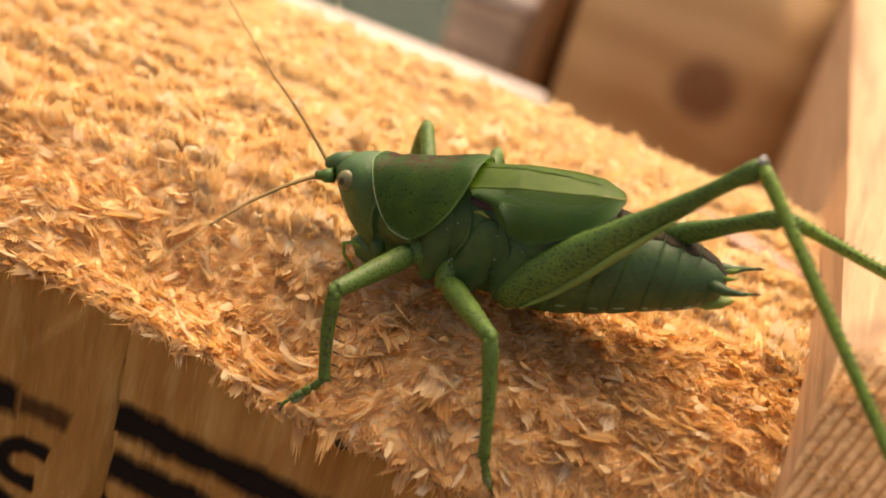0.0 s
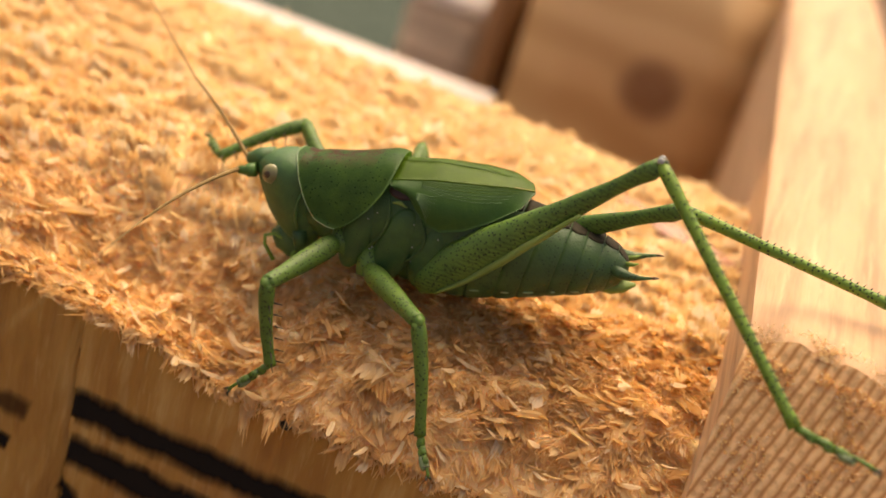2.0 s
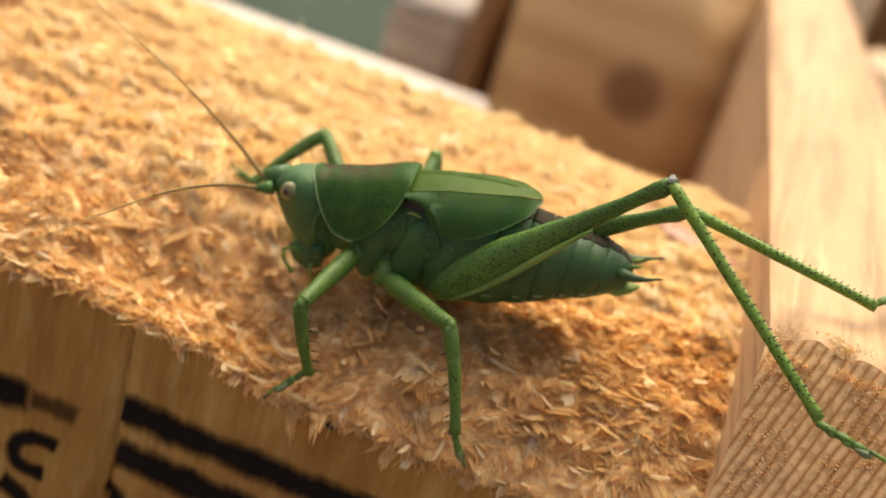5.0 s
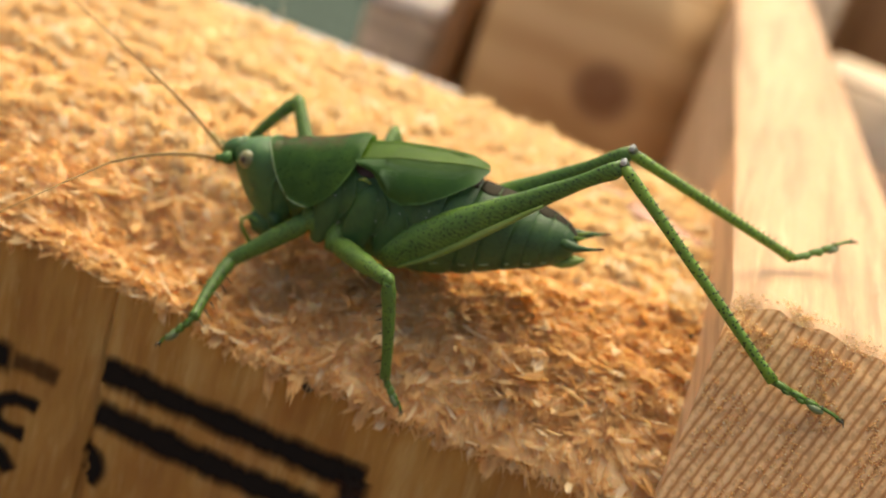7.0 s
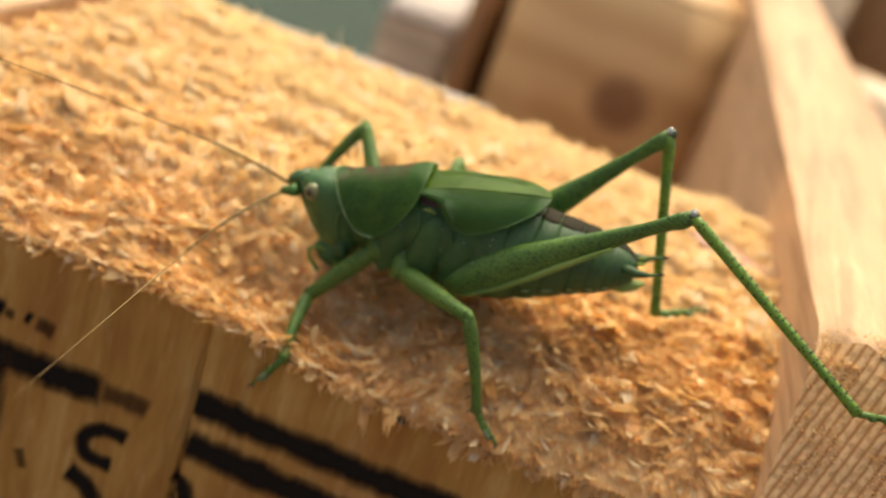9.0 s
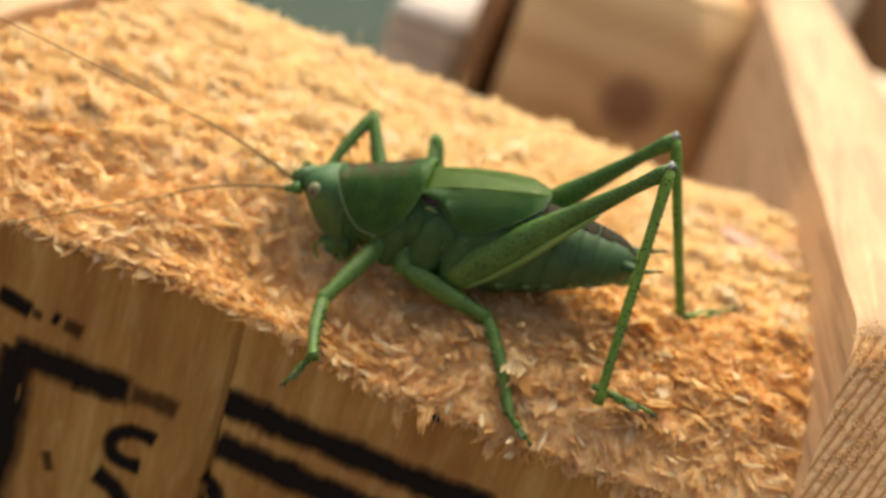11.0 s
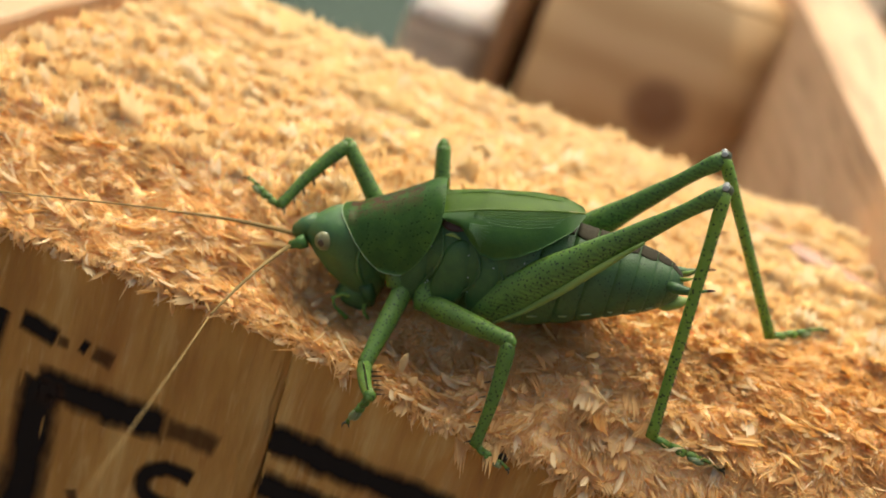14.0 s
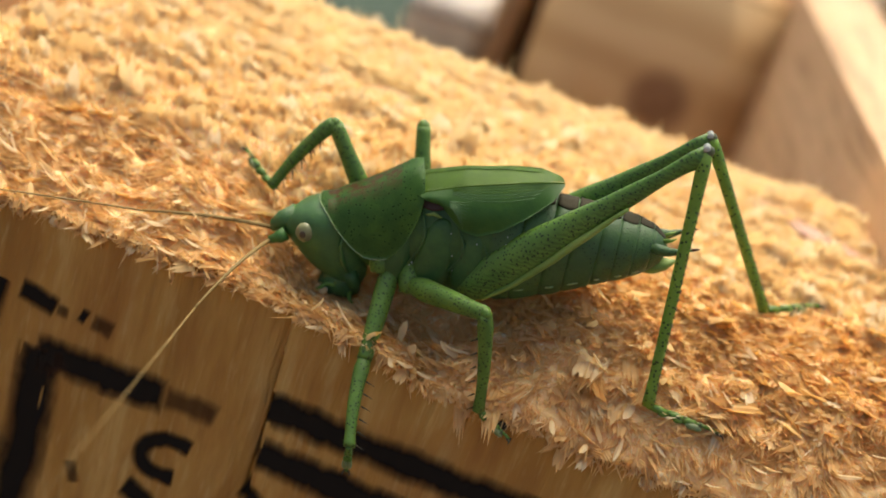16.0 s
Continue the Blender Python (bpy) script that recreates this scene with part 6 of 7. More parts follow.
    walk(legs["fore", "far"][2], [
        (0, pose(-0.00606, 0.00979, -0.00463, 0.0, -2.3, -163.8)),
        (0.5, pose(-0.00588, 0.00954, -0.00440, -0.0, -0.7, -161.1)),
        (1, pose(-0.00885, 0.00913, -0.00406, 0.0, 2.3, -143.3)),
        (1.5, pose(-0.01093, 0.00927, -0.00376, 0.0, -5.8, -125.0)),
        (2, pose(-0.01242, 0.00416, -0.00251, -5.8, 2.9, 124.6)),
        (2.5, pose(-0.01185, 0.00405, -0.00258, -2.0, 6.5, 123.2)),
        (3, pose(-0.01155, 0.00412, -0.00269, -0.6, 4.4, 120.2)),
        (3.5, pose(-0.01115, 0.00306, -0.00213, -1.1, 3.2, 118.2)),
        (4, pose(-0.01116, 0.00410, -0.00273, -0.6, 9.3, 124.5)),
        (4.5, pose(-0.01133, 0.00436, -0.00286, 0.1, 9.3, 133.5)),
        (4.7, pose(-0.01135, 0.00445, -0.00281, 0.4, 9.8, 133.2)),
        (6.8, pose(-0.01006, 0.00446, -0.00219, 0.0, -0.0, 149.2)),
        (7, pose(-0.01029, 0.00511, -0.00225, 0.0, -0.5, 150.0)),
        (7.5, pose(-0.00989, 0.00462, -0.00221, -0.0, -2.4, 148.2)),
        (8, pose(-0.00850, 0.00243, -0.00107, 0.0, -2.0, 150.7)),
        (8.5, pose(-0.00865, 0.00238, -0.00105, 0.0, -1.6, 151.2)),
        (9, pose(-0.00935, 0.00515, -0.00223, -0.0, -1.4, 150.1)),
        (9.2, pose(-0.00883, 0.00386, -0.00163, 0.0, -1.1, 149.9)),
        (11.3, pose(-0.00798, 0.00224, -0.00075, 0.0, 1.6, 143.0)),
        (11.5, pose(-0.00814, 0.00190, -0.00082, 0.0, -0.3, 138.3)),
        (12, pose(-0.00786, 0.00151, -0.00061, 0.0, -1.1, 132.1)),
        (12.5, pose(-0.00820, 0.00200, -0.00082, -0.0, -4.8, 122.8)),
        (13, pose(-0.00813, 0.00305, -0.00001, 0.0, 11.1, 131.8)),
        (13.5, pose(-0.01080, 0.00060, -0.00108, -0.0, -12.7, 151.2)),
        (14, pose(-0.01081, 0.00046, -0.00076, 0.0, -9.4, 149.5)),
        (14.5, pose(-0.01039, 0.00105, -0.00068, -0.0, -21.6, 150.1)),
        (15, pose(-0.01048, 0.00117, -0.00060, 0.0, -23.9, 149.3)),
        (15.5, pose(-0.01035, 0.00122, 0.00018, -0.0, -14.5, 141.5)),
        (16, pose(-0.01021, 0.00176, -0.00007, 0.0, -25.1, 145.4)),
    ])
    walk(legs["mid", "near"][0], [
        (0, pose(-0.00000, -0.00231, -0.00273, 11.4, -7.0, -55.3)),
        (0.5, pose(-0.00000, -0.00231, -0.00273, 11.2, -6.8, -54.3)),
        (1, pose(0.00000, -0.00231, -0.00273, 10.9, -6.3, -52.1)),
        (1.5, pose(0.00000, -0.00231, -0.00273, 10.6, -6.1, -50.8)),
        (2, pose(0.00000, -0.00231, -0.00273, 8.8, -5.8, -49.3)),
        (2.5, pose(0.00000, -0.00231, -0.00273, 9.9, -6.7, -46.6)),
        (3, pose(-0.00000, -0.00231, -0.00273, 8.4, -6.6, -45.2)),
        (3.5, pose(0.00000, -0.00231, -0.00273, 9.2, -5.5, -43.3)),
        (4, pose(0.00000, -0.00231, -0.00273, 7.2, -5.2, -40.8)),
        (4.5, pose(-0.00000, -0.00231, -0.00273, 7.7, -5.5, -40.1)),
        (4.7, pose(0.00000, -0.00231, -0.00273, 8.9, -5.7, -40.7)),
        (6.8, pose(0.00000, -0.00231, -0.00273, 7.2, -3.8, -32.8)),
        (7, pose(-0.00000, -0.00231, -0.00273, 9.5, -7.8, -43.7)),
        (7.5, pose(0.00000, -0.00231, -0.00273, 8.8, -6.7, -40.3)),
        (8, pose(-0.00000, -0.00231, -0.00273, 7.7, -5.6, -35.1)),
        (8.5, pose(0.00000, -0.00231, -0.00273, 5.6, -3.1, -32.8)),
        (9, pose(0.00000, -0.00231, -0.00273, 7.0, -3.2, -33.5)),
        (9.2, pose(-0.00000, -0.00231, -0.00273, 6.2, -3.3, -31.3)),
        (11.3, pose(0.00000, -0.00231, -0.00273, 4.4, 6.2, -8.6)),
        (11.5, pose(-0.00000, -0.00231, -0.00273, 4.6, 5.1, -7.5)),
        (12, pose(0.00000, -0.00231, -0.00273, 4.6, -1.1, -10.6)),
        (12.5, pose(-0.00000, -0.00231, -0.00273, 8.6, -10.3, -38.6)),
        (13, pose(-0.00000, -0.00231, -0.00273, 9.8, -9.8, -45.0)),
        (13.5, pose(0.00000, -0.00231, -0.00273, 8.8, -7.0, -40.7)),
        (14, pose(0.00000, -0.00231, -0.00273, 6.9, -7.6, -31.0)),
        (14.5, pose(-0.00000, -0.00231, -0.00273, 8.9, -9.4, -40.1)),
        (15, pose(0.00000, -0.00231, -0.00273, 8.5, -7.5, -39.4)),
        (15.5, pose(0.00000, -0.00231, -0.00273, 7.2, -10.2, -31.5)),
        (16, pose(0.00000, -0.00231, -0.00273, 9.2, -10.5, -41.5)),
    ])
    walk(legs["mid", "near"][1], [
        (0, pose(0.00388, -0.00791, -0.00189, 17.7, 69.6, -32.2)),
        (0.5, pose(0.00398, -0.00785, -0.00192, 18.5, 69.2, -30.9)),
        (1, pose(0.00420, -0.00770, -0.00198, 19.7, 69.0, -27.6)),
        (1.5, pose(0.00432, -0.00761, -0.00200, 17.4, 67.1, -27.4)),
        (2, pose(0.00446, -0.00749, -0.00204, 5.0, 66.9, -25.1)),
        (2.5, pose(0.00469, -0.00726, -0.00193, 22.1, 66.6, -21.4)),
        (3, pose(0.00481, -0.00715, -0.00194, 6.1, 65.8, -21.2)),
        (3.5, pose(0.00498, -0.00700, -0.00207, 16.6, 64.7, -24.1)),
        (4, pose(0.00518, -0.00678, -0.00210, -0.6, 63.4, -24.3)),
        (4.5, pose(0.00523, -0.00672, -0.00208, 0.2, 62.5, -27.9)),
        (4.7, pose(0.00518, -0.00677, -0.00204, 4.4, 62.5, -30.7)),
        (6.8, pose(0.00576, -0.00602, -0.00227, 67.2, 78.0, 37.6)),
        (7, pose(0.00492, -0.00702, -0.00180, 64.8, 74.3, 24.8)),
        (7.5, pose(0.00520, -0.00672, -0.00192, 52.2, 74.1, 14.4)),
        (8, pose(0.00560, -0.00624, -0.00206, 26.2, 68.1, -5.7)),
        (8.5, pose(0.00576, -0.00603, -0.00236, 46.2, 69.7, 25.8)),
        (9, pose(0.00572, -0.00610, -0.00235, 39.5, 68.1, 10.3)),
        (9.2, pose(0.00586, -0.00587, -0.00233, 27.5, 65.6, 3.4)),
        (11.3, pose(0.00675, -0.00333, -0.00347, -51.8, 30.0, -54.3)),
        (11.5, pose(0.00678, -0.00320, -0.00334, -50.3, 33.6, -59.9)),
        (12, pose(0.00675, -0.00357, -0.00260, -44.3, 40.8, -67.1)),
        (12.5, pose(0.00528, -0.00653, -0.00150, 12.0, 71.0, -23.6)),
        (13, pose(0.00479, -0.00709, -0.00156, 17.4, 79.8, -24.7)),
        (13.5, pose(0.00517, -0.00676, -0.00189, 65.2, 81.5, 28.5)),
        (14, pose(0.00583, -0.00582, -0.00182, -69.1, 81.5, -97.6)),
        (14.5, pose(0.00518, -0.00668, -0.00161, 85.2, 82.8, 49.4)),
        (15, pose(0.00527, -0.00663, -0.00184, 69.8, 83.5, 34.8)),
        (15.5, pose(0.00577, -0.00584, -0.00151, -67.1, 84.6, -96.3)),
        (16, pose(0.00506, -0.00678, -0.00148, 85.6, 79.3, 49.9)),
    ])
    walk(legs["mid", "near"][2], [
        (0, pose(0.00590, -0.00918, -0.00831, -12.7, 62.6, 28.0)),
        (0.5, pose(0.00607, -0.00910, -0.00832, -4.1, 62.5, 18.0)),
        (1, pose(0.00637, -0.00883, -0.00837, -12.1, 61.8, -1.0)),
        (1.5, pose(0.00668, -0.00883, -0.00832, -25.9, 61.0, -8.2)),
        (2, pose(0.00690, -0.00863, -0.00834, 0.0, 41.3, -44.3)),
        (2.5, pose(0.00722, -0.00826, -0.00821, 0.0, 28.5, -56.3)),
        (3, pose(0.00742, -0.00817, -0.00819, 0.0, 31.9, -39.6)),
        (3.5, pose(0.00765, -0.00820, -0.00827, -0.0, 19.0, -60.4)),
        (4, pose(0.00797, -0.00804, -0.00823, 0.0, 35.4, -40.6)),
        (4.5, pose(0.00802, -0.00820, -0.00815, 0.0, 42.5, -39.2)),
        (4.7, pose(0.00790, -0.00838, -0.00812, -10.1, 59.9, 23.3)),
        (6.8, pose(0.00688, -0.00516, -0.00897, -0.0, 37.1, -30.4)),
        (7, pose(0.00660, -0.00624, -0.00839, 0.0, 48.2, 3.2)),
        (7.5, pose(0.00702, -0.00625, -0.00851, 0.0, 39.9, 6.7)),
        (8, pose(0.00814, -0.00649, -0.00841, -0.0, 36.4, 8.5)),
        (8.5, pose(0.00790, -0.00500, -0.00878, -0.0, 27.3, -23.7)),
        (9, pose(0.00823, -0.00564, -0.00870, 0.0, 37.2, -14.3)),
        (9.2, pose(0.00868, -0.00570, -0.00857, 0.0, 34.9, -16.7)),
        (11.3, pose(0.01021, -0.00815, -0.00689, 1.6, 27.7, -20.5)),
        (11.5, pose(0.00965, -0.00814, -0.00713, 1.2, 24.0, -20.2)),
        (12, pose(0.00876, -0.00835, -0.00707, -0.0, 23.8, -18.3)),
        (12.5, pose(0.00733, -0.00742, -0.00798, 1.5, 18.4, -11.7)),
        (13, pose(0.00589, -0.00760, -0.00830, 2.7, 18.6, -4.4)),
        (13.5, pose(0.00606, -0.00627, -0.00867, 0.9, 19.2, -4.4)),
        (14, pose(0.00570, -0.00682, -0.00859, 0.0, 24.4, 5.9)),
        (14.5, pose(0.00574, -0.00603, -0.00841, 2.6, 27.0, -6.6)),
        (15, pose(0.00591, -0.00619, -0.00864, -1.4, 23.1, -4.6)),
        (15.5, pose(0.00570, -0.00648, -0.00833, 0.0, 28.8, 3.2)),
        (16, pose(0.00588, -0.00581, -0.00821, 3.7, 30.0, -10.9)),
    ])
    walk(legs["mid", "far"][0], [
        (0, pose(-0.00012, 0.00198, -0.00252, -15.9, -24.2, 96.2)),
        (0.5, pose(-0.00012, 0.00198, -0.00252, -15.5, -24.7, 94.7)),
        (1, pose(-0.00012, 0.00198, -0.00252, -15.6, -25.4, 94.0)),
        (1.5, pose(-0.00012, 0.00198, -0.00252, -16.0, -27.0, 93.4)),
        (2, pose(-0.00012, 0.00198, -0.00252, -17.2, -26.5, 93.4)),
        (2.5, pose(-0.00012, 0.00198, -0.00252, -17.0, -28.7, 93.4)),
        (3, pose(-0.00012, 0.00198, -0.00252, -19.2, -30.7, 91.4)),
        (3.5, pose(-0.00012, 0.00198, -0.00252, -16.5, -30.2, 91.6)),
        (4, pose(-0.00012, 0.00198, -0.00252, -25.6, -31.0, 91.2)),
        (4.5, pose(-0.00012, 0.00198, -0.00252, -21.6, -28.4, 91.3)),
        (4.7, pose(-0.00012, 0.00198, -0.00252, -16.3, -30.9, 91.5)),
        (6.8, pose(-0.00012, 0.00198, -0.00252, -20.7, -48.7, 89.1)),
        (7, pose(-0.00012, 0.00198, -0.00252, -17.7, -39.2, 93.6)),
        (7.5, pose(-0.00012, 0.00198, -0.00252, -24.2, -36.4, 91.3)),
        (8, pose(-0.00012, 0.00198, -0.00252, -17.3, -35.7, 88.4)),
        (8.5, pose(-0.00012, 0.00198, -0.00252, -25.7, -34.3, 88.2)),
        (9, pose(-0.00012, 0.00198, -0.00252, -16.8, -35.0, 88.8)),
        (9.2, pose(-0.00012, 0.00198, -0.00252, -25.6, -39.0, 92.4)),
        (11.3, pose(-0.00012, 0.00198, -0.00252, -19.3, -43.1, 110.1)),
        (11.5, pose(-0.00012, 0.00198, -0.00252, -23.9, -53.7, 118.6)),
        (12, pose(-0.00012, 0.00198, -0.00252, -34.0, -64.3, 124.2)),
        (12.5, pose(-0.00012, 0.00198, -0.00252, -29.2, -60.2, 119.1)),
        (13, pose(-0.00012, 0.00198, -0.00252, -33.3, -63.7, 120.9)),
        (13.5, pose(-0.00012, 0.00198, -0.00252, -33.4, -63.9, 117.7)),
        (14, pose(-0.00012, 0.00198, -0.00252, -37.2, -66.4, 128.1)),
        (14.5, pose(-0.00012, 0.00198, -0.00252, -36.6, -66.1, 119.3)),
        (15, pose(-0.00012, 0.00198, -0.00252, -36.4, -66.0, 118.7)),
        (15.5, pose(-0.00012, 0.00198, -0.00252, -45.1, -70.3, 123.3)),
        (16, pose(-0.00012, 0.00198, -0.00252, -40.3, -68.2, 120.9)),
    ])
    walk(legs["mid", "far"][1], [
        (0, pose(-0.00093, 0.00941, 0.00084, -62.7, 71.8, 22.8)),
        (0.5, pose(-0.00073, 0.00941, 0.00091, -99.0, 51.8, -32.5)),
        (1, pose(-0.00064, 0.00937, 0.00099, -110.1, 42.9, -49.7)),
        (1.5, pose(-0.00055, 0.00927, 0.00120, -117.4, 39.0, -61.5)),
        (2, pose(-0.00055, 0.00931, 0.00114, -137.7, 25.1, -70.8)),
        (2.5, pose(-0.00055, 0.00916, 0.00142, -111.8, 36.2, -61.2)),
        (3, pose(-0.00030, 0.00903, 0.00167, -132.8, 27.3, -69.3)),
        (3.5, pose(-0.00032, 0.00906, 0.00161, -116.2, 41.3, -61.9)),
        (4, pose(-0.00026, 0.00901, 0.00170, -131.4, 27.8, -63.8)),
        (4.5, pose(-0.00028, 0.00919, 0.00137, -133.4, 27.7, -66.9)),
        (4.7, pose(-0.00030, 0.00901, 0.00168, -119.8, 50.6, -58.2)),
        (6.8, pose(-0.00003, 0.00739, 0.00364, -93.3, 76.3, -20.4)),
        (7, pose(-0.00051, 0.00832, 0.00267, -123.8, 51.1, -55.2)),
        (7.5, pose(-0.00027, 0.00858, 0.00234, -134.9, 32.3, -66.0)),
        (8, pose(0.00006, 0.00863, 0.00227, -106.2, 51.4, -54.1)),
        (8.5, pose(0.00010, 0.00875, 0.00211, -127.9, 32.7, -64.9)),
        (9, pose(0.00002, 0.00870, 0.00218, -105.1, 58.8, -48.5)),
        (9.2, pose(-0.00038, 0.00834, 0.00264, -113.6, 47.2, -51.1)),
        (11.3, pose(-0.00217, 0.00757, 0.00305, -124.3, 50.0, -57.5)),
        (11.5, pose(-0.00244, 0.00624, 0.00410, -121.1, 65.0, -37.1)),
        (12, pose(-0.00212, 0.00492, 0.00487, -89.8, 72.3, -7.1)),
        (12.5, pose(-0.00210, 0.00554, 0.00460, -87.3, 72.6, -1.2)),
        (13, pose(-0.00198, 0.00510, 0.00484, -76.2, 73.2, 8.9)),
        (13.5, pose(-0.00181, 0.00520, 0.00492, -43.6, 71.8, 48.7)),
        (14, pose(-0.00214, 0.00457, 0.00500, -43.0, 70.7, 54.8)),
        (14.5, pose(-0.00176, 0.00491, 0.00506, -38.5, 73.5, 58.1)),
        (15, pose(-0.00174, 0.00494, 0.00507, -35.1, 72.2, 61.3)),
        (15.5, pose(-0.00164, 0.00430, 0.00521, -26.4, 65.1, 67.0)),
        (16, pose(-0.00171, 0.00464, 0.00523, -29.6, 71.5, 69.3)),
    ])
    walk(legs["mid", "far"][2], [
        (0, pose(0.00043, 0.00999, -0.00366, 0.0, 1.0, -57.7)),
        (0.5, pose(0.00175, 0.00783, -0.00282, -0.0, 10.6, -91.8)),
        (1, pose(0.00161, 0.00672, -0.00223, 0.0, 15.4, -75.6)),
        (1.5, pose(0.00120, 0.00604, -0.00178, 0.0, 9.9, -52.7)),
        (2, pose(0.00086, 0.00525, -0.00087, 0.0, 26.2, -52.2)),
        (2.5, pose(0.00129, 0.00580, -0.00138, 0.0, 11.8, -51.1)),
        (3, pose(0.00120, 0.00509, -0.00051, -0.0, 25.8, -51.5)),
        (3.5, pose(0.00136, 0.00592, -0.00152, -0.0, 12.4, -51.4)),
        (4, pose(0.00159, 0.00525, -0.00051, 0.0, 30.1, -55.0)),
        (4.5, pose(0.00136, 0.00533, -0.00083, 0.0, 27.1, -54.7)),
        (4.7, pose(0.00127, 0.00647, -0.00196, 0.0, 12.8, -52.9)),
        (6.8, pose(0.00102, 0.00700, -0.00097, 0.0, 29.5, -45.4)),
        (7, pose(0.00118, 0.00588, -0.00102, 0.0, 17.5, -45.4)),
        (7.5, pose(0.00136, 0.00492, -0.00019, 0.0, 31.1, -47.9)),
        (8, pose(0.00180, 0.00624, -0.00143, -0.0, 18.7, -46.4)),
        (8.5, pose(0.00179, 0.00514, -0.00045, -0.0, 29.5, -51.0)),
        (9, pose(0.00164, 0.00686, -0.00187, 0.0, 19.0, -47.5)),
        (9.2, pose(0.00164, 0.00583, -0.00083, -0.0, 26.4, -49.8)),
        (11.3, pose(-0.00051, 0.00498, -0.00061, -0.0, 16.7, -49.1)),
        (11.5, pose(-0.00084, 0.00503, -0.00020, 0.0, 22.3, -47.3)),
        (12, pose(-0.00069, 0.00475, 0.00036, -0.0, 23.5, -44.8)),
        (12.5, pose(-0.00068, 0.00551, 0.00007, -0.0, 18.0, -49.0)),
        (13, pose(-0.00062, 0.00531, 0.00029, 0.0, 17.1, -49.8)),
        (13.5, pose(-0.00082, 0.00632, 0.00040, 0.0, 18.8, -52.3)),
        (14, pose(-0.00124, 0.00585, 0.00053, 0.0, 28.0, -48.8)),
        (14.5, pose(-0.00104, 0.00606, 0.00050, -0.0, 20.1, -53.6)),
        (15, pose(-0.00104, 0.00622, 0.00054, -0.0, 20.4, -54.9)),
        (15.5, pose(-0.00086, 0.00613, 0.00091, 0.0, 28.3, -60.6)),
        (16, pose(-0.00118, 0.00605, 0.00072, 0.0, 20.5, -56.0)),
    ])
    walk(legs["hind", "near"][0], [
        (0, pose(0.00329, -0.00252, -0.00241, 3.6, -52.7, -7.0)),
        (0.5, pose(0.00329, -0.00252, -0.00241, 5.4, -52.7, -6.8)),
        (1, pose(0.00329, -0.00252, -0.00241, 4.5, -51.8, -6.1)),
        (1.5, pose(0.00329, -0.00252, -0.00241, 3.5, -51.5, -7.2)),
        (2, pose(0.00329, -0.00252, -0.00241, 1.6, -51.3, -8.0)),
        (2.5, pose(0.00329, -0.00252, -0.00241, 4.8, -50.3, -10.1)),
        (3, pose(0.00329, -0.00252, -0.00241, 2.2, -49.8, -9.5)),
        (3.5, pose(0.00329, -0.00252, -0.00241, 4.4, -49.2, -9.2)),
        (4, pose(0.00329, -0.00252, -0.00241, 0.8, -48.5, -8.2)),
        (4.5, pose(0.00329, -0.00252, -0.00241, 1.6, -48.4, -7.8)),
        (4.7, pose(0.00329, -0.00252, -0.00241, 3.6, -48.5, -8.1)),
        (6.8, pose(0.00329, -0.00252, -0.00241, 1.7, -43.6, -6.2)),
        (7, pose(0.00329, -0.00252, -0.00241, 0.8, -43.4, -2.7)),
        (7.5, pose(0.00329, -0.00252, -0.00241, 0.7, -42.4, -2.4)),
        (8, pose(0.00329, -0.00252, -0.00241, 0.8, -39.6, -3.1)),
        (8.5, pose(0.00329, -0.00252, -0.00241, 1.0, -38.7, -3.8)),
        (9, pose(0.00329, -0.00252, -0.00241, 0.4, -38.3, -1.4)),
        (9.2, pose(0.00329, -0.00252, -0.00241, -0.2, -38.6, 0.7)),
        (11.3, pose(0.00329, -0.00252, -0.00241, -0.3, -50.1, 1.1)),
        (11.5, pose(0.00329, -0.00252, -0.00241, 0.4, -49.5, -1.2)),
        (12, pose(0.00329, -0.00252, -0.00241, 1.5, -51.2, -5.0)),
        (12.5, pose(0.00329, -0.00252, -0.00241, -0.6, -50.5, 1.9)),
        (13, pose(0.00329, -0.00252, -0.00241, -0.3, -50.1, 0.9)),
        (13.5, pose(0.00329, -0.00252, -0.00241, -1.2, -46.8, 4.1)),
        (14, pose(0.00329, -0.00252, -0.00241, 0.9, -46.7, -3.1)),
        (14.5, pose(0.00329, -0.00252, -0.00241, -0.5, -45.7, 1.7)),
        (15, pose(0.00329, -0.00252, -0.00241, -1.0, -44.3, 3.5)),
        (15.5, pose(0.00329, -0.00252, -0.00241, 1.6, -45.3, -5.6)),
        (16, pose(0.00329, -0.00252, -0.00241, 0.5, -45.5, -1.9)),
    ])
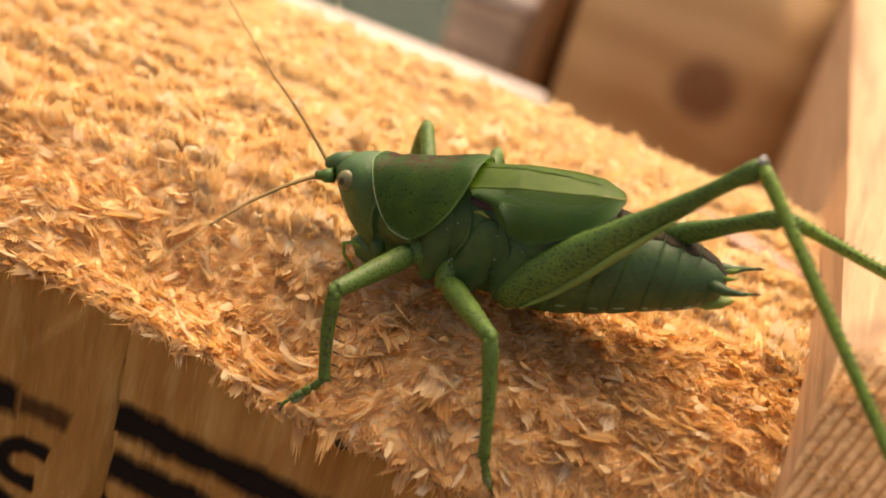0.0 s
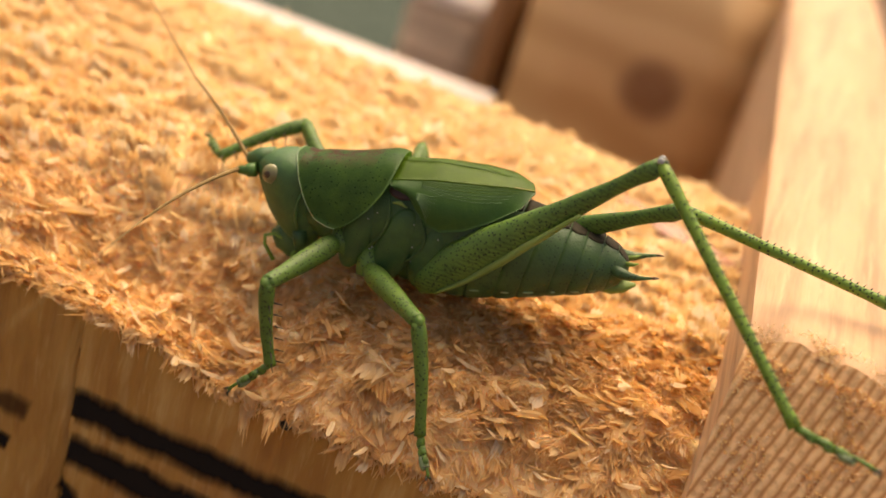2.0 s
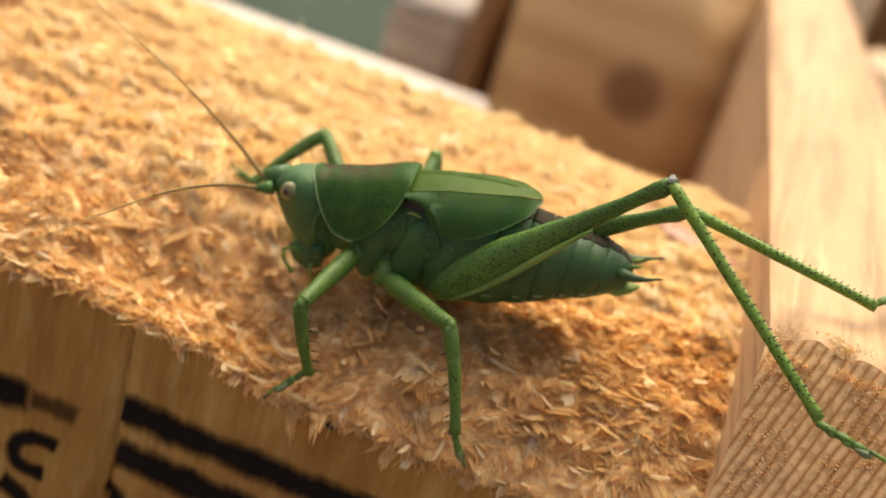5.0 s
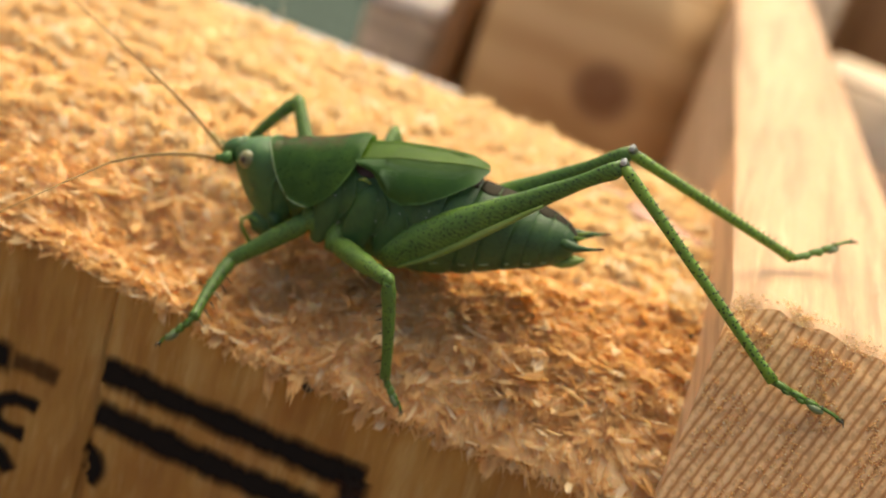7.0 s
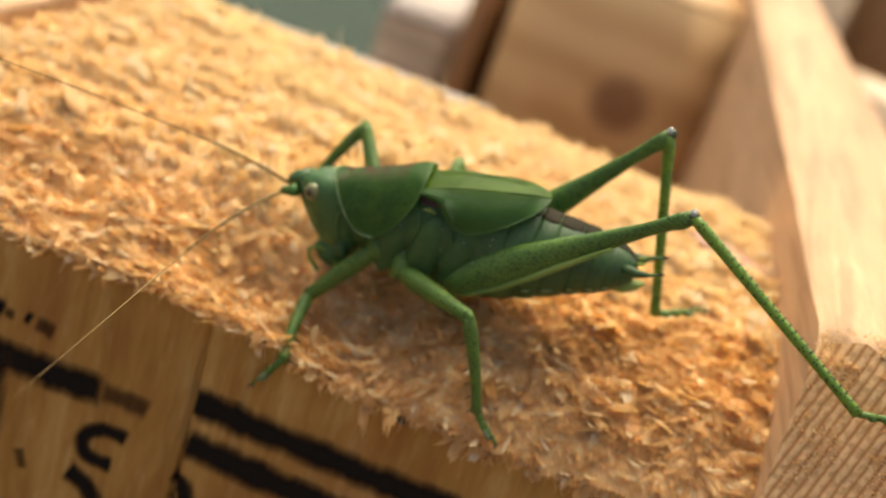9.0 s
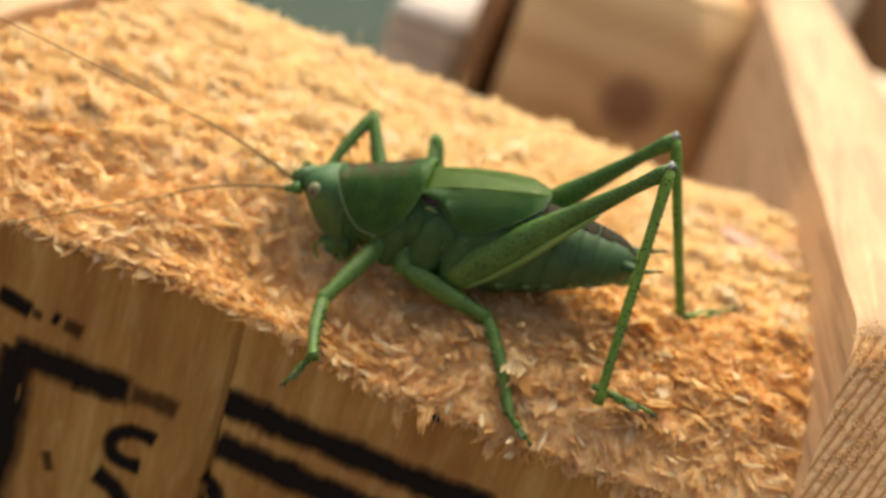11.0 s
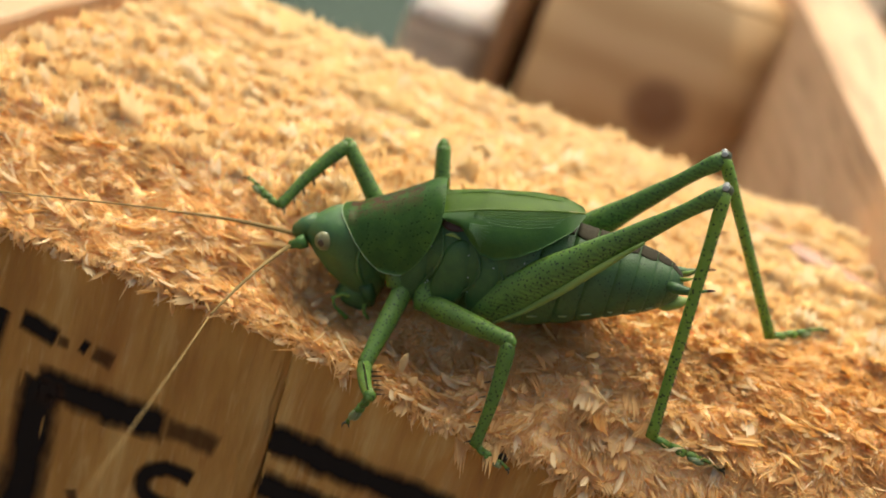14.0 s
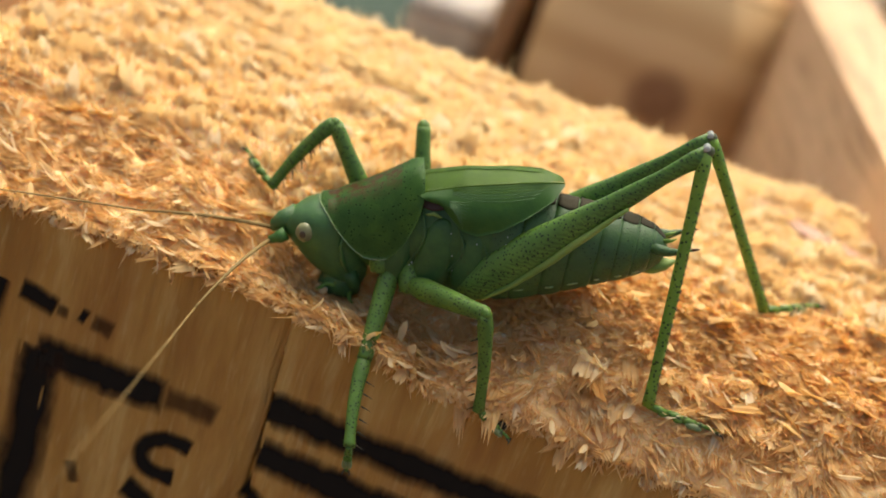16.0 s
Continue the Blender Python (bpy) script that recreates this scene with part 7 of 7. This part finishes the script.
    walk(legs["hind", "near"][1], [
        (0, pose(0.01357, -0.00378, 0.01120, -17.9, 35.2, -32.8)),
        (0.5, pose(0.01359, -0.00375, 0.01118, -19.8, 34.9, -31.9)),
        (1, pose(0.01381, -0.00365, 0.01103, -20.4, 33.5, -33.1)),
        (1.5, pose(0.01385, -0.00385, 0.01098, -18.3, 32.0, -33.8)),
        (2, pose(0.01387, -0.00401, 0.01094, -13.9, 31.5, -32.7)),
        (2.5, pose(0.01405, -0.00443, 0.01074, -15.7, 30.1, -31.8)),
        (3, pose(0.01417, -0.00434, 0.01066, -11.7, 30.7, -30.6)),
        (3.5, pose(0.01432, -0.00431, 0.01053, -15.1, 30.8, -29.8)),
        (4, pose(0.01450, -0.00413, 0.01041, -10.3, 30.2, -29.6)),
        (4.5, pose(0.01453, -0.00405, 0.01038, -11.0, 30.5, -27.8)),
        (4.7, pose(0.01452, -0.00411, 0.01039, -13.8, 31.2, -27.3)),
        (6.8, pose(0.01559, -0.00387, 0.00938, 1.5, 32.9, -4.3)),
        (7, pose(0.01572, -0.00311, 0.00934, -3.2, 33.2, -7.0)),
        (7.5, pose(0.01591, -0.00306, 0.00911, -4.1, 30.9, -7.7)),
        (8, pose(0.01644, -0.00324, 0.00848, -2.2, 27.4, -5.7)),
        (8.5, pose(0.01659, -0.00341, 0.00829, 2.5, 30.1, -0.8)),
        (9, pose(0.01671, -0.00286, 0.00818, -6.1, 28.5, -8.6)),
        (9.2, pose(0.01667, -0.00236, 0.00827, -10.7, 29.3, -12.1)),
        (11.3, pose(0.01425, -0.00231, 0.01069, -76.0, 73.7, -94.1)),
        (11.5, pose(0.01439, -0.00276, 0.01058, -81.2, 78.0, -96.5)),
        (12, pose(0.01395, -0.00346, 0.01092, -57.7, 79.2, -73.8)),
        (12.5, pose(0.01415, -0.00217, 0.01078, -64.8, 77.5, -76.4)),
        (13, pose(0.01425, -0.00236, 0.01072, -58.6, 78.3, -69.3)),
        (13.5, pose(0.01493, -0.00169, 0.01000, -66.6, 79.8, -72.2)),
        (14, pose(0.01500, -0.00316, 0.01002, -51.1, 85.7, -57.7)),
        (14.5, pose(0.01519, -0.00216, 0.00980, -70.3, 82.2, -76.0)),
        (15, pose(0.01547, -0.00179, 0.00952, -78.0, 81.0, -83.2)),
        (15.5, pose(0.01525, -0.00370, 0.00974, -45.8, 86.8, -53.7)),
        (16, pose(0.01524, -0.00291, 0.00977, -64.9, 84.5, -71.7)),
    ])
    walk(legs["hind", "near"][2], [
        (0, pose(0.02446, -0.01079, 0.00206, 0.0, 1.0, -21.8)),
        (0.5, pose(0.02462, -0.01061, 0.00210, 0.0, 0.6, -19.7)),
        (1, pose(0.02488, -0.01086, 0.00228, 0.0, 1.2, -19.6)),
        (1.5, pose(0.02501, -0.01133, 0.00257, 0.0, -4.3, -27.1)),
        (2, pose(0.02524, -0.01131, 0.00266, 0.0, 0.3, -14.5)),
        (2.5, pose(0.02570, -0.01166, 0.00279, 0.0, 1.5, -22.1)),
        (3, pose(0.02590, -0.01127, 0.00256, 0.0, 2.9, -15.4)),
        (3.5, pose(0.02614, -0.01107, 0.00242, 0.0, 2.3, -21.5)),
        (4, pose(0.02642, -0.01090, 0.00244, -0.0, 3.4, -14.8)),
        (4.5, pose(0.02662, -0.01041, 0.00234, -0.0, 3.4, -14.1)),
        (4.7, pose(0.02657, -0.01032, 0.00218, -0.0, 2.8, -17.7)),
        (6.8, pose(0.02886, -0.00487, 0.00077, -0.0, 5.9, -8.2)),
        (7, pose(0.02888, -0.00473, 0.00066, 0.0, 8.3, -2.5)),
        (7.5, pose(0.02939, -0.00488, 0.00097, 0.0, 9.3, 5.0)),
        (8, pose(0.03044, -0.00464, 0.00119, -0.0, 8.3, 15.6)),
        (8.5, pose(0.03030, -0.00360, 0.00034, 0.0, -4.0, 0.5)),
        (9, pose(0.03048, -0.00494, 0.00062, 0.0, -3.3, 18.0)),
        (9.2, pose(0.03019, -0.00526, 0.00051, -0.0, -2.2, 17.9)),
        (11.3, pose(0.01393, -0.00675, -0.00452, 0.0, 11.2, 6.2)),
        (11.5, pose(0.01402, -0.00603, -0.00492, -0.0, 7.9, -1.5)),
        (12, pose(0.01478, -0.00631, -0.00465, 0.0, 3.5, -0.3)),
        (12.5, pose(0.01496, -0.00550, -0.00469, -0.0, 5.9, 1.6)),
        (13, pose(0.01539, -0.00537, -0.00480, -0.0, 3.6, 1.6)),
        (13.5, pose(0.01579, -0.00436, -0.00560, -0.0, 7.1, 2.1)),
        (14, pose(0.01564, -0.00416, -0.00579, 0.0, 8.0, -0.3)),
        (14.5, pose(0.01571, -0.00425, -0.00590, 0.0, 8.3, 0.6)),
        (15, pose(0.01576, -0.00425, -0.00613, 0.0, 6.8, 0.3)),
        (15.5, pose(0.01577, -0.00441, -0.00609, 0.0, 8.1, -1.0)),
        (16, pose(0.01572, -0.00435, -0.00601, 0.0, 8.6, -2.3)),
    ])
    walk(legs["hind", "far"][0], [
        (0, pose(0.00329, 0.00256, -0.00239, 5.5, -38.6, -18.2)),
        (0.5, pose(0.00329, 0.00256, -0.00239, 5.3, -37.8, -16.5)),
        (1, pose(0.00329, 0.00256, -0.00239, 4.6, -36.8, -16.0)),
        (1.5, pose(0.00329, 0.00256, -0.00239, 5.3, -36.7, -16.9)),
        (2, pose(0.00329, 0.00256, -0.00239, 8.3, -37.4, -17.0)),
        (2.5, pose(0.00329, 0.00256, -0.00239, 7.3, -38.7, -19.5)),
        (3, pose(0.00329, 0.00256, -0.00239, 9.1, -38.0, -18.2)),
        (3.5, pose(0.00329, 0.00256, -0.00239, 6.7, -36.9, -16.8)),
        (4, pose(0.00329, 0.00256, -0.00239, 8.0, -36.8, -15.8)),
        (4.5, pose(0.00329, 0.00256, -0.00239, 8.0, -37.2, -15.7)),
        (4.7, pose(0.00329, 0.00256, -0.00239, 6.3, -37.3, -15.5)),
        (6.8, pose(0.00329, 0.00256, -0.00239, 0.1, -42.6, -0.4)),
        (7, pose(0.00329, 0.00256, -0.00239, 0.9, -42.7, -3.4)),
        (7.5, pose(0.00329, 0.00256, -0.00239, 0.7, -47.6, -2.5)),
        (8, pose(0.00329, 0.00256, -0.00239, -1.9, -53.0, 6.1)),
        (8.5, pose(0.00329, 0.00256, -0.00239, -0.7, -53.3, 2.1)),
        (9, pose(0.00329, 0.00256, -0.00239, -0.9, -52.6, 3.1)),
        (9.2, pose(0.00329, 0.00256, -0.00239, -1.1, -52.7, 3.7)),
        (11.3, pose(0.00329, 0.00256, -0.00239, -1.2, -50.2, 3.9)),
        (11.5, pose(0.00329, 0.00256, -0.00239, -2.5, -50.8, 8.4)),
        (12, pose(0.00329, 0.00256, -0.00239, -1.8, -52.8, 5.7)),
        (12.5, pose(0.00329, 0.00256, -0.00239, -0.5, -50.1, 1.8)),
        (13, pose(0.00329, 0.00256, -0.00239, 0.2, -49.5, -0.8)),
        (13.5, pose(0.00329, 0.00256, -0.00239, -0.5, -46.1, 1.9)),
        (14, pose(0.00329, 0.00256, -0.00239, -1.1, -47.1, 4.0)),
        (14.5, pose(0.00329, 0.00256, -0.00239, -0.2, -43.9, 0.6)),
        (15, pose(0.00329, 0.00256, -0.00239, -0.1, -43.0, 0.4)),
        (15.5, pose(0.00329, 0.00256, -0.00239, -0.3, -44.0, 1.2)),
        (16, pose(0.00329, 0.00256, -0.00239, 0.3, -42.6, -1.1)),
    ])
    walk(legs["hind", "far"][1], [
        (0, pose(0.01590, -0.00159, 0.00821, 29.3, 13.2, 13.9)),
        (0.5, pose(0.01617, -0.00125, 0.00802, 26.5, 11.9, 11.2)),
        (1, pose(0.01637, -0.00120, 0.00778, 28.2, 11.1, 12.0)),
        (1.5, pose(0.01633, -0.00141, 0.00775, 23.7, 8.6, 5.8)),
        (2, pose(0.01620, -0.00138, 0.00793, 4.7, 4.3, 2.0)),
        (2.5, pose(0.01578, -0.00186, 0.00824, 16.7, 1.6, -12.1)),
        (3, pose(0.01601, -0.00161, 0.00807, 1.7, 0.5, -8.3)),
        (3.5, pose(0.01629, -0.00136, 0.00782, 12.7, 3.8, -5.9)),
        (4, pose(0.01639, -0.00114, 0.00778, -2.6, -0.6, -12.7)),
        (4.5, pose(0.01632, -0.00110, 0.00788, -0.3, 2.1, -7.0)),
        (4.7, pose(0.01631, -0.00105, 0.00791, 11.3, 5.1, -3.4)),
        (6.8, pose(0.01580, 0.00247, 0.00911, 5.7, 13.5, 6.0)),
        (7, pose(0.01565, 0.00182, 0.00906, 12.7, 14.8, 11.5)),
        (7.5, pose(0.01470, 0.00205, 0.01013, 10.2, 19.0, 11.6)),
        (8, pose(0.01338, 0.00364, 0.01107, 13.9, 61.0, 27.2)),
        (8.5, pose(0.01338, 0.00293, 0.01117, 8.9, 73.7, 14.0)),
        (9, pose(0.01352, 0.00310, 0.01104, 6.4, 74.2, 11.5)),
        (9.2, pose(0.01352, 0.00322, 0.01106, 4.8, 72.5, 10.1)),
        (11.3, pose(0.01415, 0.00329, 0.01070, -8.1, 65.9, -7.5)),
        (11.5, pose(0.01391, 0.00412, 0.01077, -16.2, 63.0, -15.2)),
        (12, pose(0.01351, 0.00359, 0.01114, -10.4, 57.1, -10.4)),
        (12.5, pose(0.01428, 0.00289, 0.01076, 4.2, 61.1, 7.9)),
        (13, pose(0.01447, 0.00241, 0.01072, 10.4, 59.1, 14.4)),
        (13.5, pose(0.01512, 0.00294, 0.00993, 14.2, 59.0, 21.7)),
        (14, pose(0.01482, 0.00336, 0.01006, 6.1, 58.2, 12.6)),
        (14.5, pose(0.01556, 0.00270, 0.00944, 13.5, 59.4, 19.0)),
        (15, pose(0.01578, 0.00264, 0.00925, 15.6, 59.1, 21.3)),
        (15.5, pose(0.01551, 0.00282, 0.00941, 8.6, 57.2, 13.0)),
        (16, pose(0.01584, 0.00231, 0.00914, 15.1, 58.4, 19.1)),
    ])
    walk(legs["hind", "far"][2], [
        (0, pose(0.02812, 0.00143, 0.00526, -0.0, -3.2, 37.5)),
        (0.5, pose(0.02858, 0.00119, 0.00535, 0.0, -3.8, 41.5)),
        (1, pose(0.02878, 0.00144, 0.00529, -0.0, -5.2, 38.5)),
        (1.5, pose(0.02905, -0.00012, 0.00582, 0.0, -6.1, 41.0)),
        (2, pose(0.02909, -0.00094, 0.00697, -0.0, 0.8, 44.7)),
        (2.5, pose(0.02842, -0.00456, 0.00788, 0.0, -10.4, 40.7)),
        (3, pose(0.02881, -0.00347, 0.00795, -0.0, 0.7, 47.5)),
        (3.5, pose(0.02913, -0.00269, 0.00696, 0.0, -4.7, 51.0)),
        (4, pose(0.02900, -0.00398, 0.00792, 0.0, 1.8, 54.5)),
        (4.5, pose(0.02915, -0.00268, 0.00740, 0.0, 2.5, 59.7)),
        (4.7, pose(0.02917, -0.00182, 0.00677, 0.0, -0.1, 60.6)),
        (6.8, pose(0.02830, 0.00378, 0.00609, 0.0, -0.0, 48.9)),
        (7, pose(0.02800, 0.00433, 0.00574, 0.0, -17.3, 46.4)),
        (7.5, pose(0.02669, 0.00451, 0.00591, 0.0, -27.4, 51.4)),
        (8, pose(0.01898, 0.00652, -0.00028, 0.0, -6.0, 61.4)),
        (8.5, pose(0.01692, 0.00382, -0.00127, 0.0, 0.8, 50.3)),
        (9, pose(0.01699, 0.00381, -0.00144, 0.0, -0.5, 50.5)),
        (9.2, pose(0.01736, 0.00390, -0.00130, -0.0, -0.4, 50.8)),
        (11.3, pose(0.01936, 0.00260, -0.00107, 0.0, -1.4, 47.4)),
        (11.5, pose(0.01958, 0.00258, -0.00074, 0.0, -1.7, 49.5)),
        (12, pose(0.02042, 0.00232, 0.00028, 0.0, -4.1, 50.3)),
        (12.5, pose(0.02042, 0.00375, -0.00049, -0.0, -2.6, 46.9)),
        (13, pose(0.02085, 0.00404, -0.00028, 0.0, -3.2, 46.5)),
        (13.5, pose(0.02129, 0.00540, -0.00113, 0.0, -0.3, 43.7)),
        (14, pose(0.02146, 0.00484, -0.00093, -0.0, -1.0, 45.4)),
        (14.5, pose(0.02177, 0.00483, -0.00168, 0.0, 1.7, 43.4)),
        (15, pose(0.02195, 0.00504, -0.00183, 0.0, 4.3, 42.2)),
        (15.5, pose(0.02232, 0.00440, -0.00146, 0.0, 1.7, 42.2)),
        (16, pose(0.02223, 0.00452, -0.00185, 0.0, 2.5, 40.5)),
    ])
    walk(feelers["near"][0], [
        (0, pose(-0.00964, 0.00030, -0.00088, -10.7, 14.7, -116.9)),
        (0.5, pose(-0.00963, 0.00033, -0.00092, -10.6, 15.8, -119.3)),
        (1, pose(-0.00965, 0.00004, -0.00085, -10.7, 11.0, -114.4)),
        (1.5, pose(-0.00969, -0.00041, -0.00062, -11.0, 17.1, -115.7)),
        (2.5, pose(-0.00970, -0.00059, -0.00051, -11.0, 10.8, -108.8)),
        (3.5, pose(-0.00968, -0.00073, -0.00059, -10.9, 11.2, -111.1)),
        (4.7, pose(-0.00966, -0.00093, -0.00056, -9.2, -0.7, -125.4)),
        (7, pose(-0.00959, -0.00120, -0.00075, -9.5, 3.2, -124.1)),
        (7.5, pose(-0.00956, -0.00131, -0.00079, -9.1, 0.8, -127.3)),
        (8, pose(-0.00959, -0.00098, -0.00086, -8.7, -12.3, -130.1)),
        (8.5, pose(-0.00960, -0.00095, -0.00085, -8.5, -4.1, -131.5)),
        (9, pose(-0.00958, -0.00111, -0.00086, -11.9, 31.4, -122.5)),
        (9.2, pose(-0.00963, -0.00071, -0.00085, -14.3, 42.2, -78.3)),
        (11.3, pose(-0.00954, -0.00096, -0.00109, -5.1, 11.7, -155.4)),
        (12, pose(-0.00947, -0.00124, -0.00121, -5.9, 23.8, -154.1)),
        (12.5, pose(-0.00950, -0.00084, -0.00130, -17.5, 50.0, -94.2)),
        (13, pose(-0.00941, -0.00106, -0.00149, -16.0, 44.5, -102.3)),
        (13.5, pose(-0.00922, -0.00154, -0.00182, -11.7, 21.9, -111.3)),
        (14.5, pose(-0.00897, -0.00207, -0.00214, -11.8, 18.0, -101.9)),
        (15, pose(-0.00898, -0.00191, -0.00221, -11.3, 16.2, -109.5)),
        (15.5, pose(-0.00898, -0.00204, -0.00212, -13.6, 14.2, -117.2)),
        (16, pose(-0.00899, -0.00217, -0.00202, -11.3, 14.3, -106.6)),
    ])
    walk(feelers["near"][1], [
        (0, pose(-0.01314, -0.00660, -0.00291, -31.6, -11.0, -87.2)),
        (0.5, pose(-0.01340, -0.00638, -0.00310, -31.5, -11.1, -88.0)),
        (1, pose(-0.01290, -0.00711, -0.00237, -31.6, -11.4, -87.2)),
        (1.5, pose(-0.01302, -0.00730, -0.00296, -31.7, -11.7, -85.0)),
        (2.5, pose(-0.01224, -0.00803, -0.00201, -31.8, -12.7, -83.7)),
        (3.5, pose(-0.01251, -0.00805, -0.00214, -31.4, -9.5, -83.5)),
        (4.7, pose(-0.01430, -0.00745, -0.00046, -30.7, -7.3, -97.6)),
        (7, pose(-0.01407, -0.00781, -0.00120, -31.0, -2.3, -88.5)),
        (7.5, pose(-0.01441, -0.00767, -0.00091, -31.1, -7.6, -91.4)),
        (8, pose(-0.01462, -0.00696, 0.00084, -27.2, -0.7, -120.6)),
        (8.5, pose(-0.01489, -0.00692, -0.00028, -27.0, -4.5, -120.0)),
        (9, pose(-0.01325, -0.00687, -0.00502, -31.0, -1.2, -87.6)),
        (9.2, pose(-0.00842, -0.00651, -0.00623, -29.0, 22.0, -68.8)),
        (11.3, pose(-0.01666, -0.00422, -0.00271, -24.1, 14.9, -140.8)),
        (12, pose(-0.01605, -0.00444, -0.00443, -30.9, 27.5, -136.9)),
        (12.5, pose(-0.00987, -0.00597, -0.00743, -30.1, 21.4, -73.4)),
        (13, pose(-0.01063, -0.00663, -0.00710, -30.3, 8.6, -78.6)),
        (13.5, pose(-0.01191, -0.00846, -0.00480, -31.0, -3.0, -88.3)),
        (14.5, pose(-0.01054, -0.00951, -0.00461, -30.8, -1.1, -82.9)),
        (15, pose(-0.01155, -0.00915, -0.00443, -31.0, -1.4, -89.3)),
        (15.5, pose(-0.01253, -0.00894, -0.00408, -31.0, 0.7, -92.1)),
        (16, pose(-0.01120, -0.00960, -0.00399, -31.1, -5.1, -88.1)),
    ])
    walk(feelers["far"][0], [
        (0, pose(-0.00941, 0.00199, -0.00085, 6.9, -14.6, 142.2)),
        (0.5, pose(-0.00939, 0.00201, -0.00090, 6.8, -11.9, 142.9)),
        (1, pose(-0.00946, 0.00173, -0.00088, 6.9, -15.2, 142.7)),
        (1.5, pose(-0.00959, 0.00129, -0.00070, 6.8, -14.3, 142.8)),
        (2.5, pose(-0.00962, 0.00111, -0.00064, 6.8, -14.8, 143.3)),
        (3.5, pose(-0.00963, 0.00096, -0.00070, 5.7, -18.3, 150.1)),
        (4.5, pose(-0.00967, 0.00080, -0.00060, 1.5, -21.4, 169.2)),
        (4.7, pose(-0.00968, 0.00077, -0.00058, 2.2, -27.9, 169.4)),
        (7, pose(-0.00965, 0.00050, -0.00079, 1.4, -24.1, 173.2)),
        (7.5, pose(-0.00966, 0.00039, -0.00079, -1.7, -30.2, -171.8)),
        (8, pose(-0.00963, 0.00072, -0.00083, -1.9, -26.9, -170.4)),
        (8.5, pose(-0.00962, 0.00075, -0.00085, -0.5, -19.3, -177.7)),
        (9, pose(-0.00963, 0.00059, -0.00086, -3.1, -12.3, -164.1)),
        (9.2, pose(-0.00959, 0.00099, -0.00087, -4.7, 8.4, -156.8)),
        (11.3, pose(-0.00958, 0.00074, -0.00104, -1.8, -20.0, -170.8)),
        (12, pose(-0.00957, 0.00045, -0.00114, -1.9, -14.1, -170.3)),
        (12.5, pose(-0.00950, 0.00086, -0.00128, -1.9, -16.7, -170.4)),
        (13, pose(-0.00950, 0.00064, -0.00136, -1.9, -16.5, -170.3)),
        (13.5, pose(-0.00941, 0.00014, -0.00172, -3.1, -2.4, -164.1)),
        (14.5, pose(-0.00930, -0.00040, -0.00200, -5.4, -2.5, -151.8)),
        (15, pose(-0.00928, -0.00024, -0.00207, -3.3, -0.4, -163.3)),
        (16, pose(-0.00933, -0.00051, -0.00190, -3.3, -0.9, -163.0)),
    ])
    walk(feelers["far"][1], [
        (0, pose(-0.01553, 0.00673, 0.00116, 21.6, -8.2, 136.0)),
        (0.5, pose(-0.01564, 0.00673, 0.00075, 22.7, -8.6, 133.0)),
        (1, pose(-0.01561, 0.00641, 0.00121, 23.2, -6.0, 132.2)),
        (1.5, pose(-0.01576, 0.00597, 0.00128, 23.1, -4.8, 133.0)),
        (2.5, pose(-0.01583, 0.00573, 0.00141, 22.4, -7.6, 134.1)),
        (3.5, pose(-0.01622, 0.00475, 0.00182, 21.7, -7.1, 136.0)),
        (4.5, pose(-0.01699, 0.00219, 0.00232, 20.4, 1.7, 135.3)),
        (4.7, pose(-0.01662, 0.00208, 0.00317, 20.1, -1.6, 141.9)),
        (7, pose(-0.01691, 0.00137, 0.00248, 14.0, -7.5, 153.7)),
        (7.5, pose(-0.01650, -0.00060, 0.00324, 14.7, -5.6, 152.8)),
        (8, pose(-0.01666, -0.00047, 0.00279, 15.6, -2.7, 151.6)),
        (8.5, pose(-0.01717, 0.00045, 0.00180, 10.7, -10.4, 160.0)),
        (9, pose(-0.01715, -0.00155, 0.00085, -14.9, -9.9, -151.5)),
        (9.2, pose(-0.01686, -0.00213, -0.00204, -17.2, 11.1, -153.0)),
        (11.3, pose(-0.01700, -0.00046, 0.00170, -11.4, -17.5, -157.8)),
        (12, pose(-0.01722, -0.00085, 0.00081, -11.0, -16.4, -158.8)),
        (12.5, pose(-0.01706, -0.00042, 0.00101, -11.1, -17.6, -158.5)),
        (13, pose(-0.01706, -0.00066, 0.00091, -11.5, -16.5, -157.8)),
        (13.5, pose(-0.01710, -0.00204, -0.00138, -21.9, -8.5, -135.3)),
        (14.5, pose(-0.01634, -0.00418, -0.00165, -25.1, -12.1, -124.9)),
        (15, pose(-0.01694, -0.00254, -0.00201, -24.0, -12.5, -128.3)),
        (16, pose(-0.01697, -0.00285, -0.00178, -24.4, -14.7, -126.7)),
    ])


motions()
